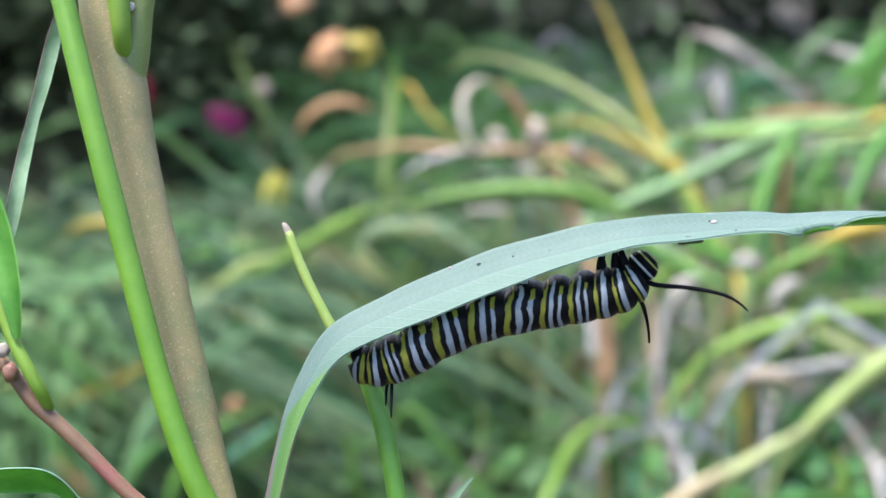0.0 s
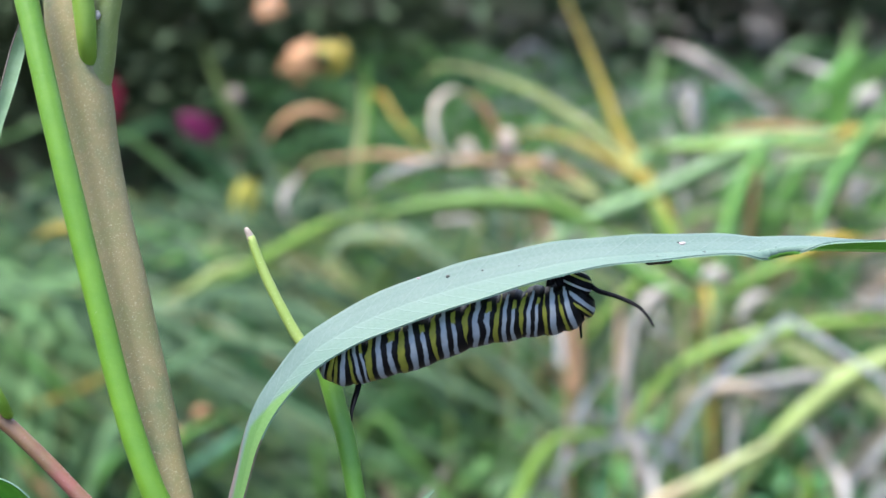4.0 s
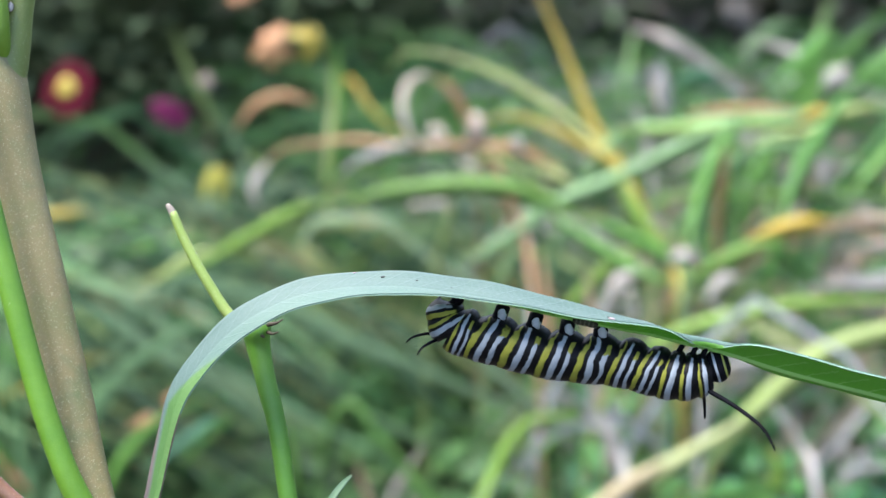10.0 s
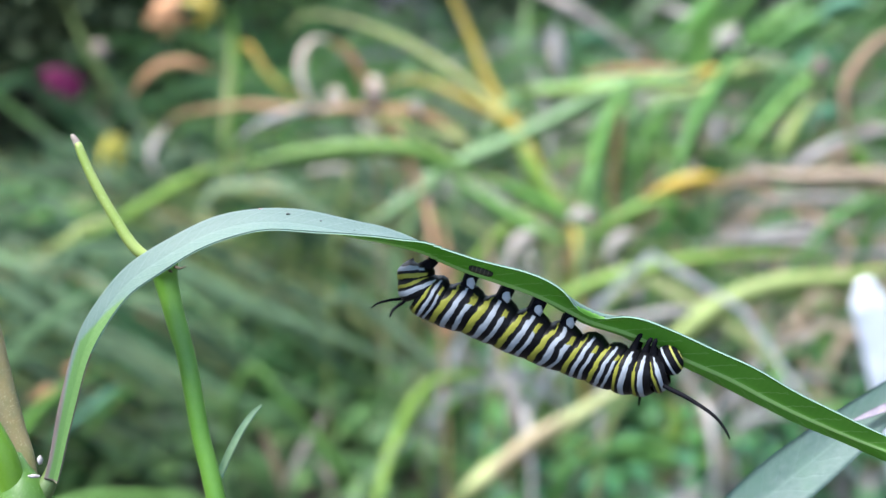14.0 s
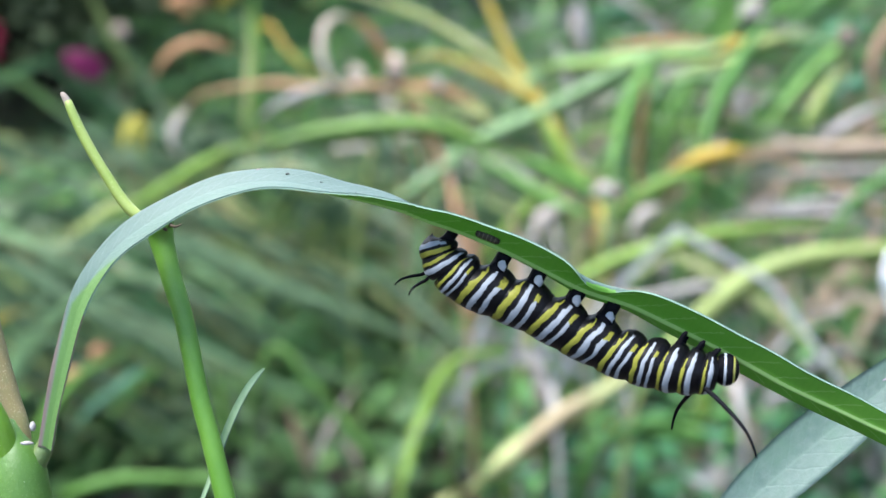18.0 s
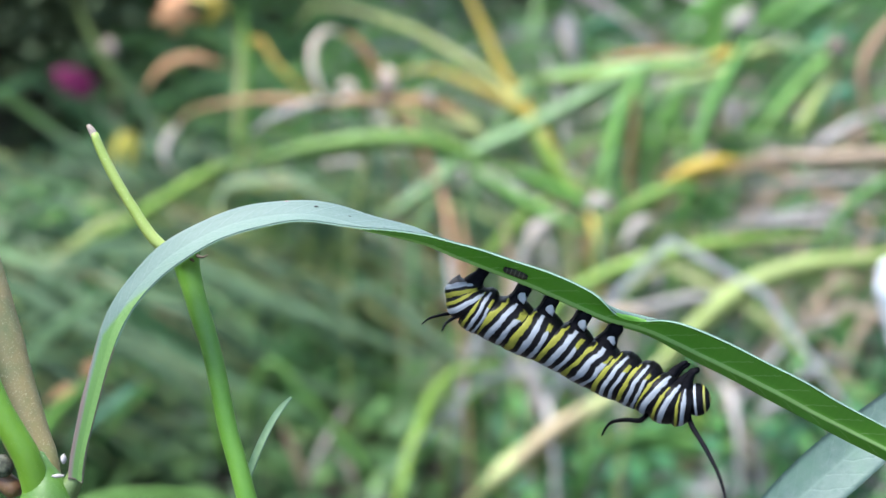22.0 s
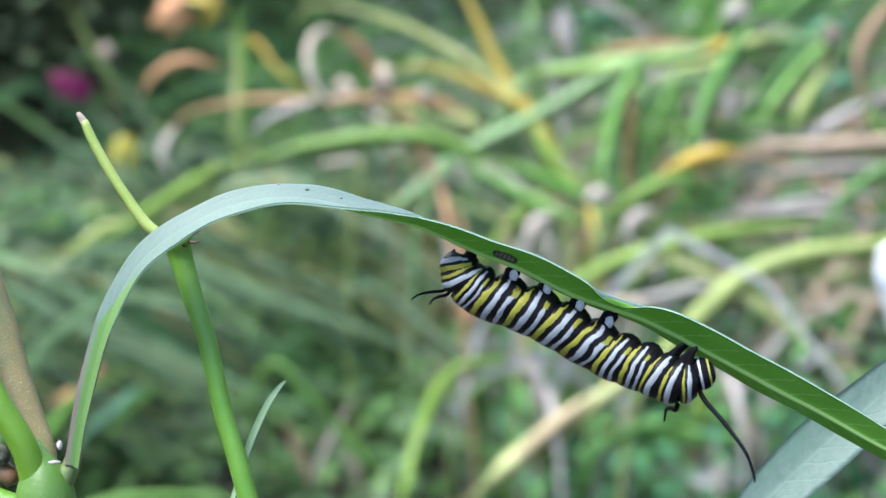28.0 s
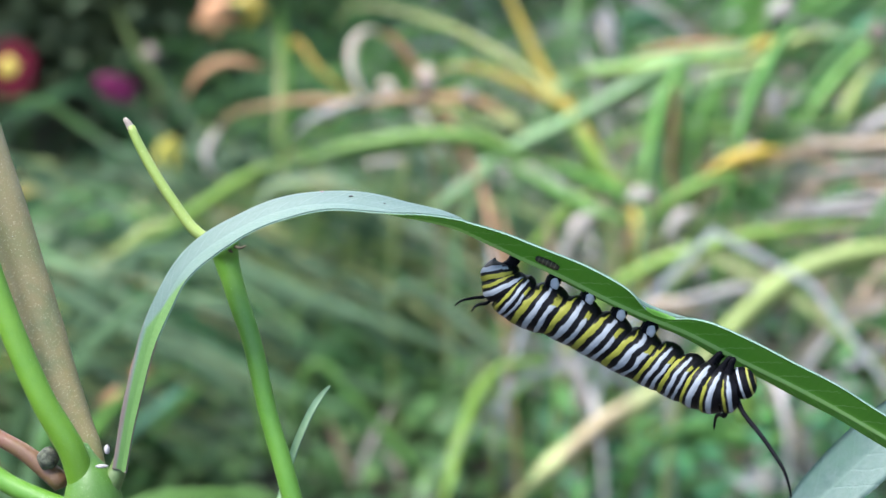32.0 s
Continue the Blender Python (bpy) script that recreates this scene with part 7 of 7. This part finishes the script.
def tuft(rng, count, spread, height, width, lean, n=8, heading=None):
    """Many grass blades, rooted at spread(), each bending over its own way."""
    verts, faces = [], []
    for _ in range(count):
        x, y = spread(rng)
        h, a = height * (0.55 + 0.75 * rng.rand()), rng.rand() * 6.28 if heading is None else heading + rng.randn() * 0.6
        d = lean * h * (0.3 + rng.rand())
        dx, dy = math.cos(a) * d, math.sin(a) * d * 0.7
        pts = [(x, y, -0.01), (x + dx * 0.15, y + dy * 0.15, h * 0.55), (x + dx * 0.5, y + dy * 0.5, h * 0.95), (x + dx, y + dy, h * (1.0 - 0.55 * rng.rand() * lean))]
        p = spline(pts, n)
        t = np.gradient(p, axis=0)
        side = np.cross(t, (math.cos(a * 3), math.sin(a * 3), 0.2))
        side /= np.linalg.norm(side, axis=1)[:, None] + 1e-9
        u = np.linspace(0, 1, n)
        w = width * (0.6 + 0.8 * rng.rand()) / 2 * np.minimum(1, 0.5 + 2 * u) * np.minimum(1, 0.05 + 2.2 * (1 - u))
        nor = np.cross(side, t)
        nor /= np.linalg.norm(nor, axis=1)[:, None] + 1e-9
        o = len(verts)
        for i in range(n):
            verts += [p[i] - side[i] * w[i] + nor[i] * w[i] * 0.3, p[i], p[i] + side[i] * w[i] + nor[i] * w[i] * 0.3]
        faces += [(o + i * 3 + j, o + i * 3 + j + 1, o + i * 3 + j + 4, o + i * 3 + j + 3) for i in range(n - 1) for j in (0, 1)]
    return verts, faces


def trailing(rng, count, spread, height, width, n=9):
    """Many narrow shoots that rise, bow to one side and trail down again."""
    verts, faces = [], []
    for _ in range(count):
        x, y = spread(rng)
        h = height * (0.45 + 0.65 * rng.rand())
        d, e = h * (0.8 + 0.7 * rng.rand()), -h * (0.1 + 0.4 * rng.rand())
        if rng.rand() < 0.15:
            d = -d * 0.7
        end = h * (0.30 + 0.45 * rng.rand())
        p = spline([(x, y, -0.01), (x + d * 0.06, y + e * 0.1, h * 0.7), (x + d * 0.30, y + e * 0.3, h), (x + d * 0.65, y + e * 0.7, h * 0.5 + end * 0.5), (x + d, y + e, end)], n)
        t = np.gradient(p, axis=0)
        side = np.cross(t, (0.2 * rng.randn(), 1.0, 0.5 * rng.randn()))
        side /= np.linalg.norm(side, axis=1)[:, None] + 1e-9
        nor = np.cross(side, t)
        nor /= np.linalg.norm(nor, axis=1)[:, None] + 1e-9
        u = np.linspace(0, 1, n)
        w = width * (0.5 + rng.rand()) / 2 * np.minimum(1, 0.25 + 1.6 * u) * np.minimum(1, 0.05 + 2.5 * (1 - u))
        o = len(verts)
        for i in range(n):
            verts += [p[i] - side[i] * w[i] + nor[i] * w[i] * 0.3, p[i], p[i] + side[i] * w[i] + nor[i] * w[i] * 0.3]
        faces += [(o + i * 3 + j, o + i * 3 + j + 1, o + i * 3 + j + 4, o + i * 3 + j + 3) for i in range(n - 1) for j in (0, 1)]
    return verts, faces


def stuff(name, vf, mat, label, category):
    tagged(new(name, mesh_of(name, *vf, [mat])), label, category, kind="stuff")


rng = np.random.RandomState(11)


def box(x0, x1, y0, y1):
    """Roots spread over a patch of the bed, but for a bare hollow at its front."""
    def place(r):
        x, y = x0 + (x1 - x0) * r.rand(), y0 + (y1 - y0) * r.rand()
        return (x, y + 0.33) if -0.36 < x < 0.0 and y < 1.3 else (x, y)
    return place


stuff("grass", tuft(rng, 420, box(0.05, 1.1, 1.1, 2.3), 0.29, 0.014, 1.2, 8, 0.7), DEEP, "dense green grass blades in the bed", "grass")
stuff("low_grass", tuft(rng, 420, box(-0.9, 0.35, 0.9, 1.6), 0.13, 0.008, 1.2), DEEP, "short green grass at the bed's front", "grass")
stuff("grey_foliage", trailing(rng, 700, box(-0.85, 0.02, 1.05, 1.55), 0.26, 0.0075), GREY, "soft grey-green narrow-leaved foliage trailing sideways", "foliage")
stuff("side_foliage", trailing(rng, 330, box(-0.95, -0.15, 1.1, 1.6), 0.20, 0.009), WEED, "green blades trailing through the soft foliage", "grass")
stuff("tall_grass", tuft(rng, 310, box(-0.35, 0.15, 1.5, 2.2), 0.29, 0.007, 1.1), DEEP, "thin dark green grass behind the flowers", "grass")
stuff("side_stalks", trailing(rng, 430, box(-0.75, 0.10, 1.05, 1.6), 0.24, 0.005), OLIVE, "thin straw and olive blades in the soft foliage", "grass")
stuff("curled_stalks", tuft(rng, 310, box(-0.2, 0.2, 1.35, 2.1), 0.24, 0.0045, 1.5, 8, 0.2), BLEACHED, "bleached curling stalks behind the arching blades", "grass")
stuff("thin_grass", tuft(rng, 310, box(-0.16, 0.2, 1.35, 2.1), 0.27, 0.0045, 1.0), GRASS, "thin green blades among the stalks", "grass")
stuff("dry_stalks", tuft(rng, 480, box(0.0, 1.1, 1.0, 2.6), 0.25, 0.006, 1.4), STRAW, "dry bleached grass stalks", "grass")
stuff("tan_grass", tuft(rng, 320, box(0.05, 0.9, 1.0, 1.9), 0.25, 0.008, 1.4, 8, 0.3), TAN, "withered tan grass blades in the bed", "grass")
stuff("mid_grass", tuft(rng, 310, box(0.14, 0.95, 1.15, 1.9), 0.24, 0.010, 1.4, 8, 0.5), DEEP, "mid-green grass blades in the bed", "grass")
stuff("deep_grass", tuft(rng, 310, box(0.1, 1.0, 1.1, 2.0), 0.28, 0.012, 1.3, 8, 0.9), DEEP, "deep green grass blades in the bed", "grass")
stuff("bleached_grass", tuft(rng, 310, box(0.05, 1.0, 0.95, 2.3), 0.15, 0.007, 1.2, 10), BLEACHED, "bleached dry blades in the bed", "grass")
stuff("side_grass", tuft(rng, 310, box(-0.75, -0.40, 0.95, 1.25), 0.24, 0.011, 1.0), MINT, "green grass blades at the bed's side", "grass")


def litter(rng, count, spread, length, width):
    verts, faces = [], []
    for _ in range(count):
        x, y = spread(rng)
        z, a, e = rng.rand() * 0.05, rng.rand() * 6.28, rng.randn() * 0.25
        d = np.array((math.cos(a), math.sin(a), e)) * length * (0.4 + rng.rand())
        s = np.array((-math.sin(a), math.cos(a), rng.randn() * 0.4)) * width * (0.5 + rng.rand())
        c = np.array((x, y, z + 0.01))
        o = len(verts)
        for u, k in ((-0.5, 0.5), (0, 1), (0.5, 0.4)):
            verts += [c + d * u - s * k + (0, 0, 0.01 * abs(u)), c + d * u + (0, 0, 0.004), c + d * u + s * k + (0, 0, 0.01 * abs(u))]
        faces += [(o + i * 3 + j, o + i * 3 + j + 1, o + i * 3 + j + 4, o + i * 3 + j + 3) for i in (0, 1) for j in (0, 1)]
    return verts, faces


stuff("litter", litter(rng, 3600, lambda r: (0.16 + abs(0.5 + 0.5 * r.randn()), 1.0 + abs(1.0 + 0.75 * r.randn())), 0.07, 0.008), STRAW, "dry stalks and dead leaves on the soil", "litter")


def leafy(rng, count, place, size, droop=0.4):
    """Many small pointed leaves, each folded along its middle, at places()."""
    verts, faces = [], []
    for _ in range(count):
        c = np.array(place(rng))
        a, e = rng.rand() * 6.28, rng.rand() * 1.2 - 0.3
        d = np.array((math.cos(a) * math.cos(e), math.sin(a) * math.cos(e), math.sin(e)))
        s = np.cross(d, (0.1, 0.2, 1.0))
        s /= np.linalg.norm(s)
        up = np.cross(s, d)
        L = size * (0.5 + rng.rand())
        o = len(verts)
        for u, k in ((0, 0.05), (0.3, 0.3), (0.65, 0.28), (1, 0.02)):
            mid = c + d * L * u - up * droop * L * u * u
            verts += [mid - s * k * L + up * 0.1 * k * L, mid, mid + s * k * L + up * 0.1 * k * L]
        faces += [(o + i * 3 + j, o + i * 3 + j + 1, o + i * 3 + j + 4, o + i * 3 + j + 3) for i in (0, 1, 2) for j in (0, 1)]
    return verts, faces


def mound(x0, x1, y0, y1, z1, z0=0.0):
    def place(r):
        return x0 + (x1 - x0) * r.rand(), y0 + (y1 - y0) * r.rand(), z0 + (z1 - z0) * r.rand() ** 0.8
    return place


def bushes(spots, size, seed):
    """Rounded clumps of uneven size round the given spots."""
    k = np.random.RandomState(seed)
    balls = [(x + k.randn() * 0.12, y + k.randn() * 0.12, size * (0.35 + 0.6 * k.rand()), size * (0.7 + 0.5 * k.rand())) for x, y in spots]

    def place(r):
        x, y, h, q = balls[r.randint(len(balls))]
        d = r.randn(3)
        d *= q * (0.55 + 0.45 * r.rand()) / np.linalg.norm(d)
        return x + d[0], y + d[1], max(0.02, h + d[2])
    return place


spots = [(-2.5 + 0.42 * i, 2.5 + 0.55 * j + 0.2 * (i % 2)) for i in range(6) for j in range(4)]
stuff("dark_shrub", leafy(rng, 34000, bushes(spots, 0.62, 1), 0.042), SHRUB, "dense dark shrub in deep shade behind the bed", "shrub")
spots = [(-3.2 + 0.55 * i, 4.3 + 0.4 * j + 0.2 * (i % 2)) for i in range(12) for j in range(2)]
stuff("far_shrub", leafy(rng, 15000, bushes(spots, 0.8, 2), 0.10), SHRUB, "dark green shrubs far behind the bed", "shrub")
# added out of view: rows of bushes that cut the sky's light from both sides
spots = [(side * (2.2 + 0.3 * (j % 2)), -1.2 + 0.55 * j) for side in (-1, 1) for j in range(9)]
stuff("hedge", leafy(rng, 12000, bushes(spots, 0.75, 3), 0.12), SHRUB, "unseen dark bushes added to hold off light from the sides", "bush")
stuff("weeds", leafy(rng, 6400, lambda r: (0.12 + abs(0.5 + 0.42 * r.randn()), 1.15 + abs(0.7 + 0.5 * r.randn()), 0.13 * r.rand() ** 0.8), 0.05), WEED, "low broad-leaved weeds among the litter", "weed")
stuff("front_weeds", leafy(rng, 1400, mound(0.05, 0.9, 1.10, 1.6, 0.10), 0.026), WEED, "low broad-leaved weeds under the grass", "weed")
# the hollow's shade is put into these weeds' darker green
stuff("hollow_weeds", leafy(rng, 2600, mound(-0.45, 0.14, 1.04, 1.75, 0.06), 0.026), DEEP, "green weeds in the hollow, coloured dark for its shade", "weed")
stuff("left_weeds", leafy(rng, 1500, mound(-0.9, -0.30, 1.10, 1.6, 0.11), 0.024), WEED, "low green weeds under the soft foliage", "weed")
stuff("corner_weeds", leafy(rng, 2600, mound(0.04, 0.75, 0.94, 1.3, 0.14), 0.020), WEED, "fresh green weeds in the bed's front corner", "weed")


# ---- what moves ----
def drawn_in(t, share, m, length, lines):
    """How far a leg that is length long draws in, so that its foot rests on the leaf's underside."""
    late = min((k for k in TIMES if k >= t), default=TIMES[-1])
    early = max(k for k in TIMES if k <= t)
    u = (t - early) / (late - early) if late > early else 0.0
    line = lines[early] * (1 - u) + lines[late] * u
    b = body_frame(t, share) @ m
    o, d = np.array(b.translation)[[0, 2]], np.array(b.to_3x3() @ Vector((0, 0, 1)))[[0, 2]]
    off = line[:, [0, 2]] - o
    side = np.abs(off[:, 0] * d[1] - off[:, 1] * d[0])
    ahead = off @ d
    side[ahead < 0] += 1.0
    reach = ahead[np.argmin(side)]
    return min(max(length - reach + 0.0002, 0.0), length * 0.85)


def motions():
    inv = leaf.matrix_basis.inverted()
    for ob, s in SECTION_OBS:
        rows = [(t, inv @ leaf_frame(t, s)) for t in TIMES]
        walk(ob, rows)
    for ob, s in SPECK_OBS:
        walk(ob, [(t, leaf_frame(t, s)) for t in TIMES])
    walk(young, [(t, young_pose(t)) for t in TIMES])
    walk(stub, [(t, stub_pose(t)) for t in TIMES])
    walk(branch, [(t, branch_pose(t)) for t in TIMES])
    for ob, share in BODY_OBS:
        walk(ob, [(t, body_frame(t, share)) for t in CRAWL_TIMES])
    lines = {t: np.array([leaf_frame(t, q).translation for q in np.arange(-8, 80, 0.5)]) for t in TIMES}
    for ob, share, m, length in LEG_OBS:
        walk(ob, [(t, m @ Matrix.Translation((0, 0, -drawn_in(t, share, m, length, lines)))) for t in CRAWL_TIMES])
    for ob, k, length, depth in FEELERS:
        walk(ob, [(t, feeler_pose(t, k, length, depth)) for t in CRAWL_TIMES])


motions()
